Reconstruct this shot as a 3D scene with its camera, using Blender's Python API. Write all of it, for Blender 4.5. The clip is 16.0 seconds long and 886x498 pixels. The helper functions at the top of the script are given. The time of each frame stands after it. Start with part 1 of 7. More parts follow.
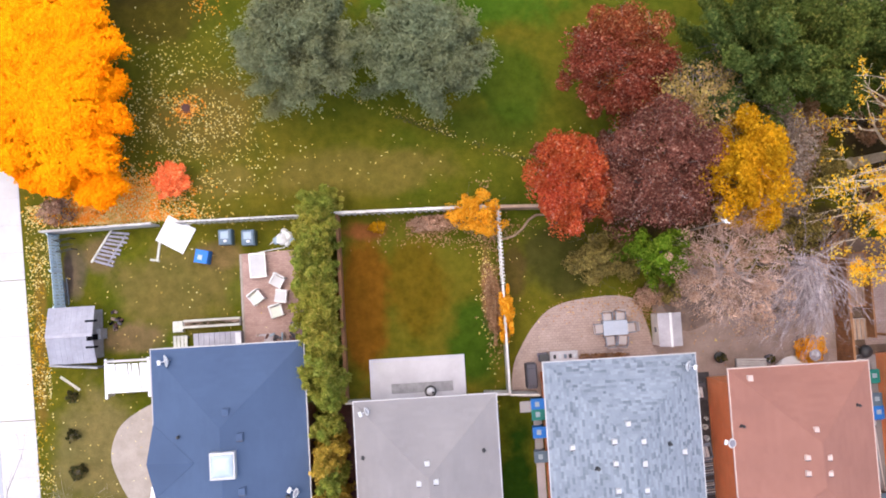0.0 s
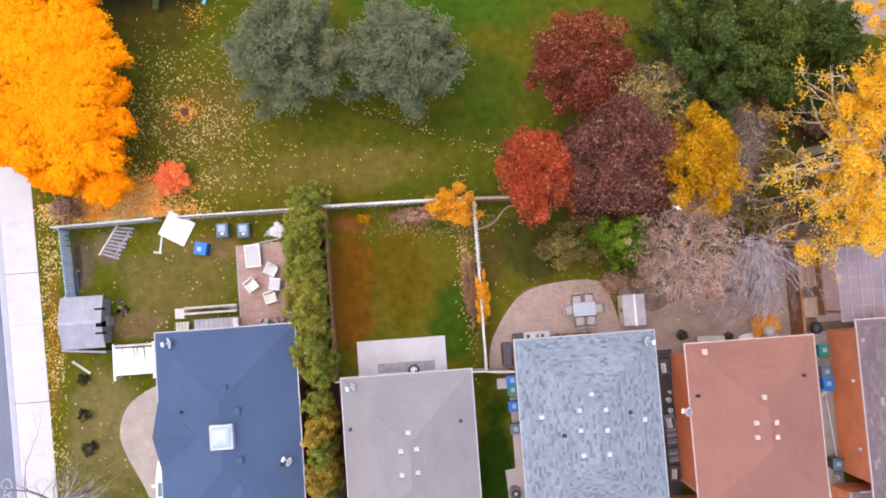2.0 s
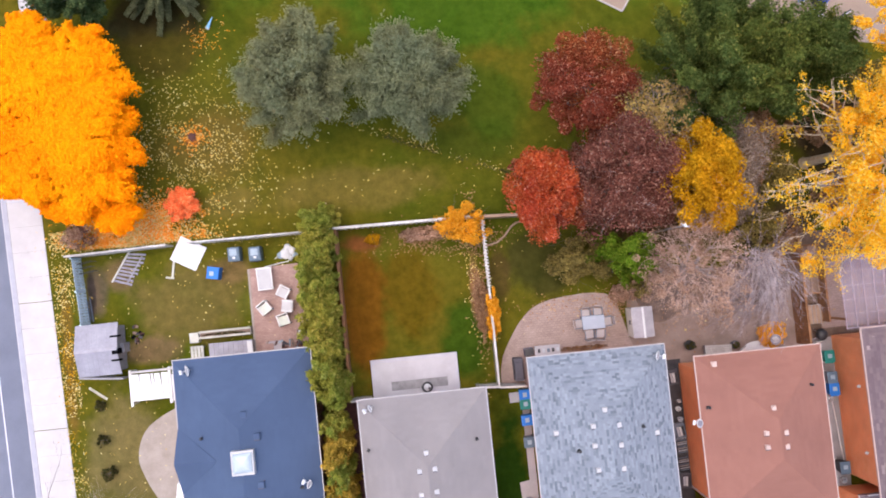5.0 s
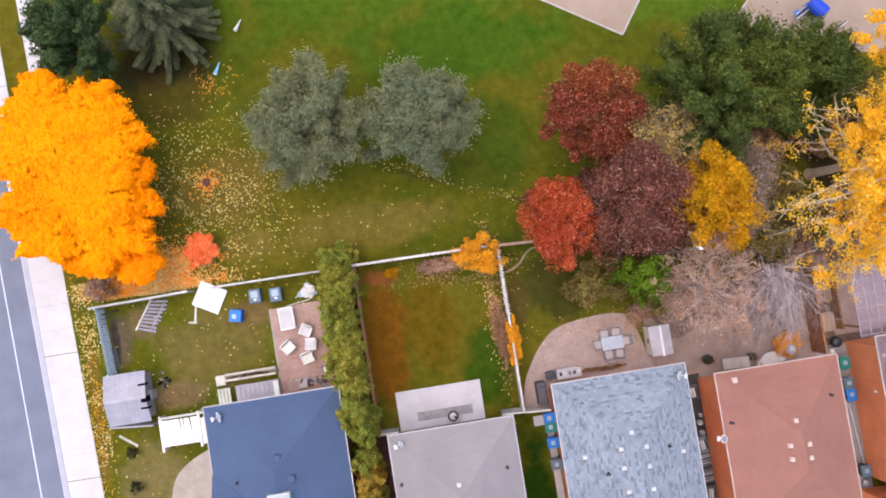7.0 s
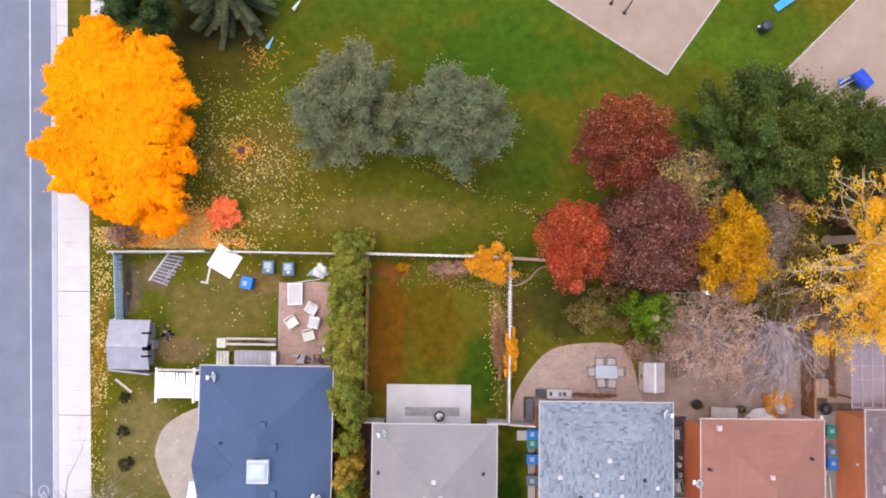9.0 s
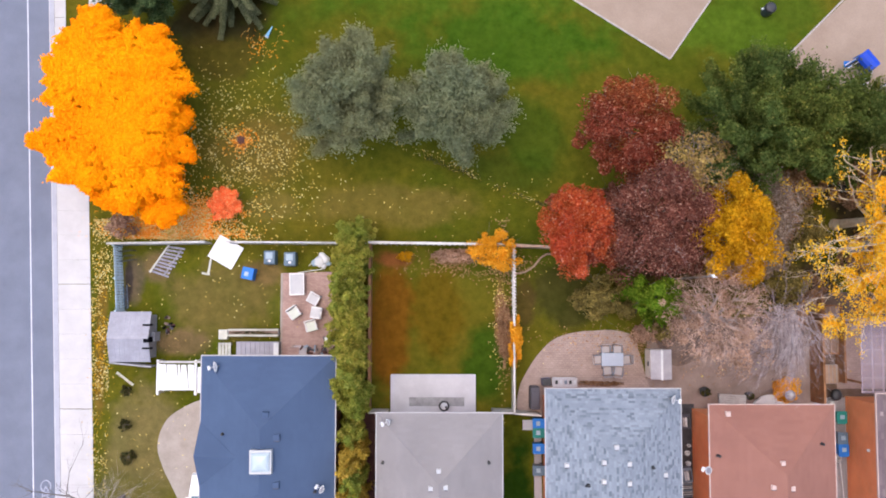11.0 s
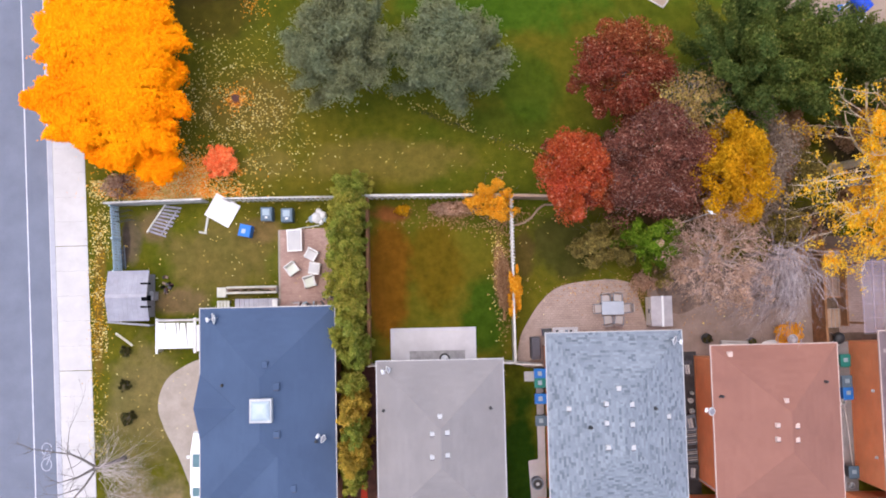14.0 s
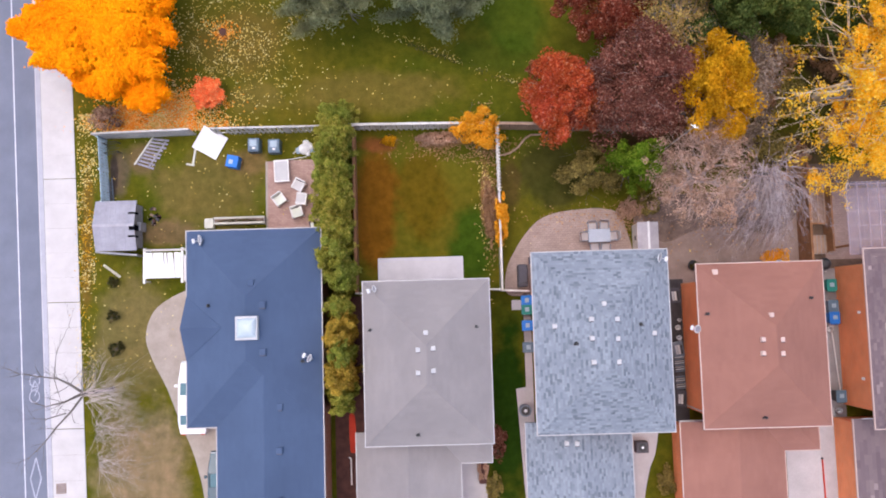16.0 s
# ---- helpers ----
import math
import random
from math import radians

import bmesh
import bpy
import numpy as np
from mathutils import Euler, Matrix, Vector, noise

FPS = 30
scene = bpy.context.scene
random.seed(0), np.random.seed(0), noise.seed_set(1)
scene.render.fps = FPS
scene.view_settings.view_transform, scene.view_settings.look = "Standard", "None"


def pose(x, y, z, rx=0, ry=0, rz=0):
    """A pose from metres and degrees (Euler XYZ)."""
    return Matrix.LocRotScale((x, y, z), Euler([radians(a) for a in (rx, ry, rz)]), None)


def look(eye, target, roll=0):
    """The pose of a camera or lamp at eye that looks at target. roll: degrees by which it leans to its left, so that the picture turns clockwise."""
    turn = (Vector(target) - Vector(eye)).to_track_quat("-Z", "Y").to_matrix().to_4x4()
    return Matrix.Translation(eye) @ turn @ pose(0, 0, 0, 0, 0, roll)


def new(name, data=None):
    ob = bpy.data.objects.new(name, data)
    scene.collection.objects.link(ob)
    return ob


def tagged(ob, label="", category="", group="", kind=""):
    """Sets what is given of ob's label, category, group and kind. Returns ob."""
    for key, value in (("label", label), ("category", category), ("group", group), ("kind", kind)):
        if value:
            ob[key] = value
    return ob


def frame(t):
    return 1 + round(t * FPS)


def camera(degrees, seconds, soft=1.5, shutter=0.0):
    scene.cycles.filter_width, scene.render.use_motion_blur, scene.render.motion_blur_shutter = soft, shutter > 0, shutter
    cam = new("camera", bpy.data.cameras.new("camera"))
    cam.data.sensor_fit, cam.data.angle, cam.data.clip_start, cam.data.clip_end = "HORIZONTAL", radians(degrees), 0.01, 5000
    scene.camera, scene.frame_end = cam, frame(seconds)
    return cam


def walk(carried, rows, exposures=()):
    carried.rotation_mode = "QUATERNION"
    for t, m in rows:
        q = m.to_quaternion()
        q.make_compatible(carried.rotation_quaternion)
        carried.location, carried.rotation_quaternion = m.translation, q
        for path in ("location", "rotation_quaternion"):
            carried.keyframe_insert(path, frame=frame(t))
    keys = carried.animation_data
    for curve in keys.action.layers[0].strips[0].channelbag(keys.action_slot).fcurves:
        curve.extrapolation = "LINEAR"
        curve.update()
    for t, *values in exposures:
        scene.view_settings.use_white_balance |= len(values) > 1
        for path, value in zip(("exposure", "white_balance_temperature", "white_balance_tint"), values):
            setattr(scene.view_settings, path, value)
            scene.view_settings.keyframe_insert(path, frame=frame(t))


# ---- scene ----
cam = camera(58.03, 16.0, soft=1.85)
ROWS = [
    (0, -0.173, -2.818, 44.424, 3.367, -0.460, -3.447),
    (0.5, 0.193, -3.028, 45.446, 3.370, -0.345, -3.474),
    (1, 0.524, -3.246, 46.319, 3.365, -0.219, -3.537),
    (1.5, 0.814, -3.512, 47.160, 3.376, -0.252, -3.616),
    (2, 1.083, -3.767, 47.927, 3.400, -0.166, -4.216),
    (2.1, 1.130, -3.799, 48.029, 3.383, -0.166, -4.290),
    (2.2, 1.176, -3.831, 48.131, 3.371, -0.263, -4.377),
    (2.3, 1.222, -3.863, 48.233, 3.433, -1.984, -4.692),
    (2.4, 1.269, -3.895, 48.335, 3.454, -2.746, -4.872),
    (2.5, 1.315, -3.927, 48.437, 3.406, -2.120, -4.857),
    (2.6, 1.297, -3.906, 48.457, 3.363, -1.573, -4.853),
    (2.7, 1.278, -3.885, 48.477, 3.329, -1.220, -4.878),
    (2.8, 1.259, -3.864, 48.497, 3.291, -0.751, -4.886),
    (2.9, 1.241, -3.843, 48.517, 3.257, -0.359, -4.905),
    (3, 1.222, -3.822, 48.537, 3.231, -0.164, -4.952),
    (5.5, -0.100, -1.182, 48.646, 2.327, -0.661, -5.853),
    (6, -0.429, -0.546, 48.846, 2.225, -0.643, -5.756),
    (6.4, -0.668, -0.149, 49.055, 2.209, -0.766, -6.254),
    (6.5, -0.728, -0.049, 49.108, 2.207, -0.787, -6.342),
    (6.6, -0.769, 0.018, 49.167, 2.333, -0.938, -8.786),
    (7, -0.933, 0.288, 49.405, 2.347, -0.954, -9.058),
    (7.5, -1.006, 0.390, 49.642, 2.463, -0.870, -8.827),
    (7.7, -1.003, 0.342, 49.733, 2.541, -0.764, -6.888),
    (8, -0.998, 0.271, 49.870, 2.555, -0.746, -6.546),
    (8.2, -0.959, 0.175, 49.957, 2.574, -0.704, -5.860),
    (8.3, -0.939, 0.127, 50.001, 2.604, -0.641, -4.831),
    (8.4, -0.919, 0.079, 50.045, 2.683, -0.489, -2.292),
    (8.5, -0.899, 0.032, 50.089, 2.771, -0.336, 0.315),
    (9, -0.861, -0.247, 50.333, 2.995, -0.216, 0.684),
    (11.5, -0.700, -1.284, 49.512, 3.299, 0.179, -0.557),
    (12, -0.632, -1.303, 49.257, 3.358, 0.202, -1.375),
    (12.5, -0.603, -1.453, 49.207, 3.582, 0.274, -1.567),
    (13, -0.571, -2.143, 49.253, 3.423, 0.355, -1.514),
    (13.5, -0.534, -3.245, 49.289, 3.259, 0.401, -1.335),
    (14, -0.493, -4.559, 49.415, 3.816, 0.392, -1.271),
    (14.5, -0.410, -5.955, 49.529, 4.196, 0.399, -1.338),
    (15, -0.197, -7.349, 49.506, 4.151, 0.407, -1.407),
    (15.5, 0.007, -8.509, 49.385, 4.213, 0.419, -1.494),
    (16, 0.164, -9.467, 49.186, 4.457, 0.394, -1.626),
]
EXPOSURES = [(0.0, 1.28, 6500, 14), (2.5, 1.13, 6450, 16), (5.5, 1.14, 6550, 17), (9.0, 1.11, 6500, 14), (12.5, 1.05, 6450, 14), (14.5, 1.06, 6450, 15), (16.0, 0.99, 6450, 17)]
walk(cam, [(t, pose(x, y, z, rx, ry, rz)) for t, x, y, z, rx, ry, rz in ROWS], EXPOSURES)

# ---- world and light: a bright, hazy autumn day ----
world = bpy.data.worlds.new("overcast_sky")
scene.world = world
world.use_nodes = True
wn = world.node_tree
sky = wn.nodes.new("ShaderNodeTexSky")
sky.sky_type = "NISHITA"
sky.sun_disc = False
sky.sun_elevation = radians(80)
sky.sun_rotation = radians(295)
sky.dust_density = 4.0
sky.air_density = 1.2
wn.links.new(sky.outputs[0], wn.nodes["Background"].inputs[0])
wn.nodes["Background"].inputs[1].default_value = 0.15
sun = new("sun", bpy.data.lights.new("sun", "SUN"))
sun.data.energy = 0.4
sun.data.angle = radians(100)
sun.data.color = (1.0, 0.95, 0.88)
sun.matrix_world = look((-9.5, 3.5, 58), (0, 0, 0))


# ---- materials ----
def nodes_of(name):
    m = bpy.data.materials.new(name)
    m.use_nodes = True
    nt = m.node_tree
    return m, nt, nt.nodes["Principled BSDF"]


def add(nt, kind, **settings):
    n = nt.nodes.new(kind)
    for key, value in settings.items():
        n.inputs[key].default_value = value
    return n


def ramp(nt, source, stops):
    r = nt.nodes.new("ShaderNodeValToRGB")
    els = r.color_ramp.elements
    while len(els) < len(stops):
        els.new(0.5)
    for e, (p, c) in zip(els, stops):
        e.position, e.color = p, (*c, 1)
    nt.links.new(source, r.inputs[0])
    return r


def mix(nt, fac, a, b, kind="MIX"):
    n = nt.nodes.new("ShaderNodeMix")
    n.data_type, n.blend_type = "RGBA", kind
    for slot, v in ((0, fac), (6, a), (7, b)):
        if isinstance(v, (int, float)):
            n.inputs[slot].default_value = v
        elif isinstance(v, tuple):
            n.inputs[slot].default_value = (*v, 1)
        else:
            nt.links.new(v, n.inputs[slot])
    return n.outputs[2]


def position(nt):
    return nt.nodes.new("ShaderNodeNewGeometry").outputs["Position"]


def noise_of(nt, scale, detail=4.0, rough=0.6, vec=None):
    n = add(nt, "ShaderNodeTexNoise", Scale=scale, Detail=detail, Roughness=rough)
    nt.links.new(vec or position(nt), n.inputs["Vector"])
    return n.outputs["Fac"]


def bump(nt, bsdf, height, strength, distance):
    b = add(nt, "ShaderNodeBump", Strength=strength, Distance=distance)
    nt.links.new(height, b.inputs["Height"])
    nt.links.new(b.outputs[0], bsdf.inputs["Normal"])


def surface(name, dark, light, scale=1.0, fine=12.0, rough=0.8, metal=0.0, relief=0.3, fine_amount=0.35):
    """A worn surface: broad stains between two colours, finer mottling over them, a fine relief."""
    m, nt, b = nodes_of(name)
    broad = ramp(nt, noise_of(nt, scale), [(0.32, dark), (0.68, light)])
    grain = ramp(nt, noise_of(nt, fine, 3.0, 0.7), [(0.3, (0.62, 0.62, 0.62)), (0.7, (1.0, 1.0, 1.0))])
    nt.links.new(mix(nt, fine_amount, broad.outputs[0], grain.outputs[0], "MULTIPLY"), b.inputs["Base Color"])
    b.inputs["Roughness"].default_value = rough
    b.inputs["Metallic"].default_value = metal
    if relief:
        bump(nt, b, noise_of(nt, fine * 2, 2.0), relief, 0.02)
    return m


def leafy(name, stops, rough=0.65, clump=0.8, clump_dark=0.5, through_leaf=0.42, drift_to=None, drift_scale=0.22):
    """Leaves: a colour for each leaf, and a slow drift of tone from clump to clump."""
    m, nt, b = nodes_of(name)
    geo = nt.nodes.new("ShaderNodeNewGeometry")
    each = ramp(nt, geo.outputs["Random Per Island"], stops)
    drift = ramp(nt, noise_of(nt, clump, 3.0), [(0.35, (clump_dark,) * 3), (0.65, (1, 1, 1))])
    tone = each.outputs[0]
    if drift_to:
        hue = ramp(nt, noise_of(nt, drift_scale, 2.0), [(0.4, (0, 0, 0)), (0.62, (1, 1, 1))])
        tone = mix(nt, hue.outputs[0], tone, mix(nt, 1.0, tone, drift_to, "MULTIPLY"))
    nt.links.new(mix(nt, 1.0, tone, drift.outputs[0], "MULTIPLY"), b.inputs["Base Color"])
    b.inputs["Roughness"].default_value = rough
    b.inputs["Specular IOR Level"].default_value = 0.02
    thin = nt.nodes.new("ShaderNodeBsdfTranslucent")
    nt.links.new(b.inputs["Base Color"].links[0].from_socket, thin.inputs[0])
    both = nt.nodes.new("ShaderNodeMixShader")
    both.inputs[0].default_value = through_leaf
    out = nt.nodes["Material Output"]
    nt.links.new(b.outputs[0], both.inputs[1])
    nt.links.new(thin.outputs[0], both.inputs[2])
    nt.links.new(both.outputs[0], out.inputs[0])
    return m


def shingle_mat(name, stops, rough=0.9):
    m, nt, b = nodes_of(name)
    geo = nt.nodes.new("ShaderNodeNewGeometry")
    each = ramp(nt, geo.outputs["Random Per Island"], stops)
    drift = ramp(nt, noise_of(nt, 0.35, 4.0), [(0.3, (0.84, 0.84, 0.85)), (0.7, (1, 1, 1))])
    grit = ramp(nt, noise_of(nt, 60.0, 2.0), [(0.3, (0.8, 0.8, 0.8)), (0.7, (1, 1, 1))])
    c = mix(nt, 1.0, each.outputs[0], drift.outputs[0], "MULTIPLY")
    nt.links.new(mix(nt, 0.6, c, grit.outputs[0], "MULTIPLY"), b.inputs["Base Color"])
    b.inputs["Roughness"].default_value = rough
    b.inputs["Specular IOR Level"].default_value = 0.25
    bump(nt, b, noise_of(nt, 90.0, 2.0), 0.3, 0.01)
    return m


def brick_mat(name, c1, c2, mortar):
    m, nt, b = nodes_of(name)
    tc = nt.nodes.new("ShaderNodeTexCoord")
    sep = nt.nodes.new("ShaderNodeSeparateXYZ")
    nt.links.new(tc.outputs["Object"], sep.inputs[0])
    sum_ = nt.nodes.new("ShaderNodeMath")
    nt.links.new(sep.outputs[0], sum_.inputs[0])
    nt.links.new(sep.outputs[1], sum_.inputs[1])
    com = nt.nodes.new("ShaderNodeCombineXYZ")
    nt.links.new(sum_.outputs[0], com.inputs[0])
    nt.links.new(sep.outputs[2], com.inputs[1])
    br = add(nt, "ShaderNodeTexBrick", Scale=1.0)
    br.inputs["Brick Width"].default_value = 0.22
    br.inputs["Row Height"].default_value = 0.075
    br.inputs["Mortar Size"].default_value = 0.008
    for slot, c in (("Color1", c1), ("Color2", c2), ("Mortar", mortar)):
        br.inputs[slot].default_value = (*c, 1)
    nt.links.new(com.outputs[0], br.inputs["Vector"])
    stain = ramp(nt, noise_of(nt, 0.8), [(0.3, (0.75, 0.75, 0.75)), (0.7, (1, 1, 1))])
    nt.links.new(mix(nt, 0.8, br.outputs[0], stain.outputs[0], "MULTIPLY"), b.inputs["Base Color"])
    b.inputs["Roughness"].default_value = 0.85
    bump(nt, b, br.outputs["Fac"], -0.4, 0.01)
    return m


def paver_mat(name, c1, c2, joint, w=0.21, h=0.105):
    """Small rectangular pavers in running bond, with sunken joints and stains."""
    m, nt, b = nodes_of(name)
    br = add(nt, "ShaderNodeTexBrick", Scale=1.0)
    br.inputs["Brick Width"].default_value = w
    br.inputs["Row Height"].default_value = h
    br.inputs["Mortar Size"].default_value = 0.012
    for slot, c in (("Color1", c1), ("Color2", c2), ("Mortar", joint)):
        br.inputs[slot].default_value = (*c, 1)
    nt.links.new(position(nt), br.inputs["Vector"])
    stain = ramp(nt, noise_of(nt, 1.1, 5.0), [(0.3, (0.74, 0.72, 0.72)), (0.7, (1, 1, 1))])
    nt.links.new(mix(nt, 0.9, br.outputs[0], stain.outputs[0], "MULTIPLY"), b.inputs["Base Color"])
    b.inputs["Roughness"].default_value = 0.9
    bump(nt, b, br.outputs["Fac"], -0.5, 0.01)
    return m


def plain(name, col, rough=0.5, metal=0.0, var=0.12):
    d = tuple(c * (1 - var) for c in col)
    return surface(name, d, col, 2.0, 25.0, rough, metal, 0.08, 0.15)


def glass_mat(name, tint, rough=0.15, alpha=0.5):
    m, nt, b = nodes_of(name)
    b.inputs["Base Color"].default_value = (*tint, 1)
    b.inputs["Roughness"].default_value = rough
    b.inputs["Transmission Weight"].default_value = alpha
    b.inputs["IOR"].default_value = 1.2
    return m


def lawn_mat():
    """Late-autumn grass: green, olive and straw patches, worn bare spots, painted shade, blade-fine mottling."""
    m, nt, b = nodes_of("lawn_grass")
    pos = position(nt)
    green, olive, straw = (0.082, 0.105, 0.010), (0.115, 0.116, 0.012), (0.14, 0.118, 0.014)
    broad = noise_of(nt, 0.09, 5.0, 0.55)
    c = ramp(nt, broad, [(0.36, green), (0.48, olive), (0.66, straw)]).outputs[0]
    def patch(cx, cy, rx, ry, col, amount, c):
        mp = nt.nodes.new("ShaderNodeMapping")
        mp.inputs["Location"].default_value = (-cx / rx, -cy / ry, 0)
        mp.inputs["Scale"].default_value = (1 / rx, 1 / ry, 0)
        nt.links.new(pos, mp.inputs[0])
        ln = nt.nodes.new("ShaderNodeVectorMath")
        ln.operation = "LENGTH"
        nt.links.new(mp.outputs[0], ln.inputs[0])
        wob = nt.nodes.new("ShaderNodeMath")
        wob.operation = "MULTIPLY_ADD"
        nt.links.new(noise_of(nt, 0.45, 4.0), wob.inputs[0])
        wob.inputs[1].default_value = 0.8
        nt.links.new(ln.outputs["Value"], wob.inputs[2])
        f = ramp(nt, wob.outputs[0], [(0.75, (amount,) * 3), (1.5, (0, 0, 0))])
        return mix(nt, f.outputs[0], c, col)
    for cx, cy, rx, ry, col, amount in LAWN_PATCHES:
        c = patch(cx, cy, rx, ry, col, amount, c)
    mid = ramp(nt, noise_of(nt, 1.6, 5.0, 0.65), [(0.3, (0.62, 0.66, 0.6)), (0.7, (1.15, 1.1, 1.1))])
    c = mix(nt, 0.9, c, mid.outputs[0], "MULTIPLY")
    worn = ramp(nt, noise_of(nt, 0.55, 6.0, 0.7), [(0.3, (0.72, 0.8, 0.7)), (0.72, (1.2, 1.1, 1.15))])
    c = mix(nt, 0.8, c, worn.outputs[0], "MULTIPLY")
    fine = ramp(nt, noise_of(nt, 28.0, 3.0, 0.7), [(0.3, (0.5, 0.5, 0.5)), (0.7, (1.25, 1.25, 1.2))])
    c = mix(nt, 0.6, c, fine.outputs[0], "MULTIPLY")
    nt.links.new(c, b.inputs["Base Color"])
    b.inputs["Roughness"].default_value = 0.95
    b.inputs["Specular IOR Level"].default_value = 0.0
    bump(nt, b, noise_of(nt, 40.0, 3.0), 0.8, 0.05)
    return m


# worn, dry, lush or shade-darkened areas of the ground: centre, half sizes, colour, strength
PARK_LAWN = [  # lush and dry areas of the open park
    (2.0, 21.0, 34.0, 10.5, (0.068, 0.122, 0.011), 0.95),
    (19.0, 16.5, 9.0, 6.0, (0.075, 0.125, 0.0121), 0.9),
    (3.5, 6.6, 5.5, 2.6, (0.066, 0.088, 0.0099), 0.9),
    (3.0, 14.5, 13.0, 5.0, (0.052, 0.115, 0.0099), 0.9),
    (17.0, 15.5, 8.0, 3.5, (0.085, 0.145, 0.0132), 0.85),
    (-4.0, 4.4, 10.0, 2.8, (0.185, 0.145, 0.032), 0.85),
    (4.6, 9.0, 4.5, 5.0, (0.058, 0.098, 0.0099), 0.8),
]
PARK_WEST = [  # bare and leaf-strewn ground below the maple and spruces, spruce shade painted in
    # brown ground whose colour also carries the shade under the spruces
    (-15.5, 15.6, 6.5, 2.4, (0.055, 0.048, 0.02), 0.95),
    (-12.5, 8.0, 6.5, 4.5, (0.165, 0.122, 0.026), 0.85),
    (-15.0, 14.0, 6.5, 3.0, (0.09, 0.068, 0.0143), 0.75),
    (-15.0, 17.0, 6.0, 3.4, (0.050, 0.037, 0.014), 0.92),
    (-11.5, 4.2, 3.4, 1.9, (0.195, 0.15, 0.034), 0.85),
    (-17.6, 3.5, 4.8, 1.9, (0.68, 0.21, 0.028), 0.95),
    (-20.8, 3.0, 1.6, 1.3, (0.24, 0.15, 0.1), 0.9),
    (-13.6, 8.4, 1.0, 0.8, (0.32, 0.12, 0.04), 0.8),
]
FIRST_YARD = [  # worn spots of the yard behind the blue roof, and painted shade along its fence
    (-14.5, -1.5, 6.5, 5.0, (0.175, 0.138, 0.04), 0.9),
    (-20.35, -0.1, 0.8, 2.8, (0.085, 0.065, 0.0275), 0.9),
    (-17.0, -4.2, 3.4, 1.8, (0.20, 0.135, 0.07), 0.85),
    (-18.7, 0.6, 2.2, 2.0, (0.20, 0.135, 0.07), 0.8),
    (-11.0, -2.0, 1.6, 1.5, (0.13, 0.135, 0.022), 0.8),
    # along the fence: dark soil, with the fence's shade painted into it
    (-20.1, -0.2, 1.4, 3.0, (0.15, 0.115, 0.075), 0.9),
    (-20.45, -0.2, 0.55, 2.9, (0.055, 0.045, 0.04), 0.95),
    (-12.0, 0.2, 2.6, 1.5, (0.22, 0.145, 0.06), 0.8),
]
SIDE_LAWN = [  # dry grass beside the sidewalk
    (-19.0, -10.5, 5.0, 7.5, (0.20, 0.162, 0.062), 0.9),
    (-22.1, -4.0, 0.75, 9.0, (0.22, 0.135, 0.028), 0.85),
    (-18.6, -18.5, 5.5, 7.5, (0.30, 0.222, 0.13), 0.9),
]
MIDDLE_YARDS = [  # the two middle yards and the shade-darkened strip between their houses
    (-1.2, -2.0, 3.6, 5.4, (0.135, 0.092, 0.009), 0.97),
    (-4.3, -3.0, 3.0, 8.0, (0.185, 0.082, 0.010), 1.0),
    (-4.0, 1.0, 2.6, 1.0, (0.25, 0.09, 0.03), 0.9),
    (1.9, -5.4, 3.1, 4.6, (0.042, 0.086, 0.0077), 0.95),
    (6.8, -1.2, 4.4, 4.4, (0.060, 0.060, 0.015), 0.95),
    (4.2, -1.6, 1.3, 3.4, (0.10, 0.062, 0.024), 0.7),
    (2.75, -2.6, 0.8, 4.6, (0.32, 0.17, 0.085), 0.95),
    (0.2, 1.2, 3.4, 0.8, (0.34, 0.19, 0.095), 0.9),
    # grass between two houses, its green darkened to paint their shade
    (3.6, -16.0, 2.6, 13.0, (0.022, 0.055, 0.0066), 1.0),
]
EAST_YARDS = [  # brown ground below the eastern trees
    (14.0, 2.0, 10.0, 6.0, (0.12, 0.075, 0.035), 0.97),
    (26.0, 4.5, 6.5, 6.0, (0.085, 0.058, 0.032), 0.95),
    (21.5, -0.8, 4.5, 3.0, (0.10, 0.065, 0.042), 0.95),
]
LAWN_PATCHES = PARK_LAWN + PARK_WEST + FIRST_YARD + SIDE_LAWN + MIDDLE_YARDS + EAST_YARDS

LAWN = lawn_mat()
ASPHALT = surface("asphalt", (0.142, 0.157, 0.205), (0.178, 0.195, 0.25), 0.5, 30.0, 0.9, 0, 0.5)
CONCRETE = surface("pale_concrete", (0.47, 0.447, 0.438), (0.55, 0.527, 0.518), 0.8, 20.0, 0.85, 0, 0.3, 0.2)
KERB = surface("kerb_concrete", (0.48, 0.47, 0.49), (0.60, 0.585, 0.60), 1.2, 20.0, 0.85)
KERB_GREY = surface("lavender_grey_concrete", (0.36, 0.36, 0.41), (0.43, 0.43, 0.48), 1.2, 20.0, 0.85)
PAINT = surface("worn_white_road_paint", (0.52, 0.54, 0.60), (0.68, 0.69, 0.74), 1.5, 14.0, 0.8)
PAINT_WORN = plain("worn_road_paint", (0.42, 0.44, 0.52), 0.8, 0, 0.3)
SLAB = surface("grey_concrete_slab", (0.42, 0.40, 0.415), (0.52, 0.50, 0.52), 0.7, 16.0, 0.85)
PAVER = paver_mat("tan_pavers", (0.355, 0.268, 0.236), (0.41, 0.312, 0.276), (0.30, 0.222, 0.194), 0.24, 0.14)
PAVER_RED = paver_mat("reddish_pavers", (0.38, 0.245, 0.21), (0.47, 0.315, 0.27), (0.32, 0.21, 0.178))
PATH = surface("pebbled_concrete_path", (0.31, 0.265, 0.225), (0.40, 0.345, 0.30), 1.2, 14.0, 0.9)
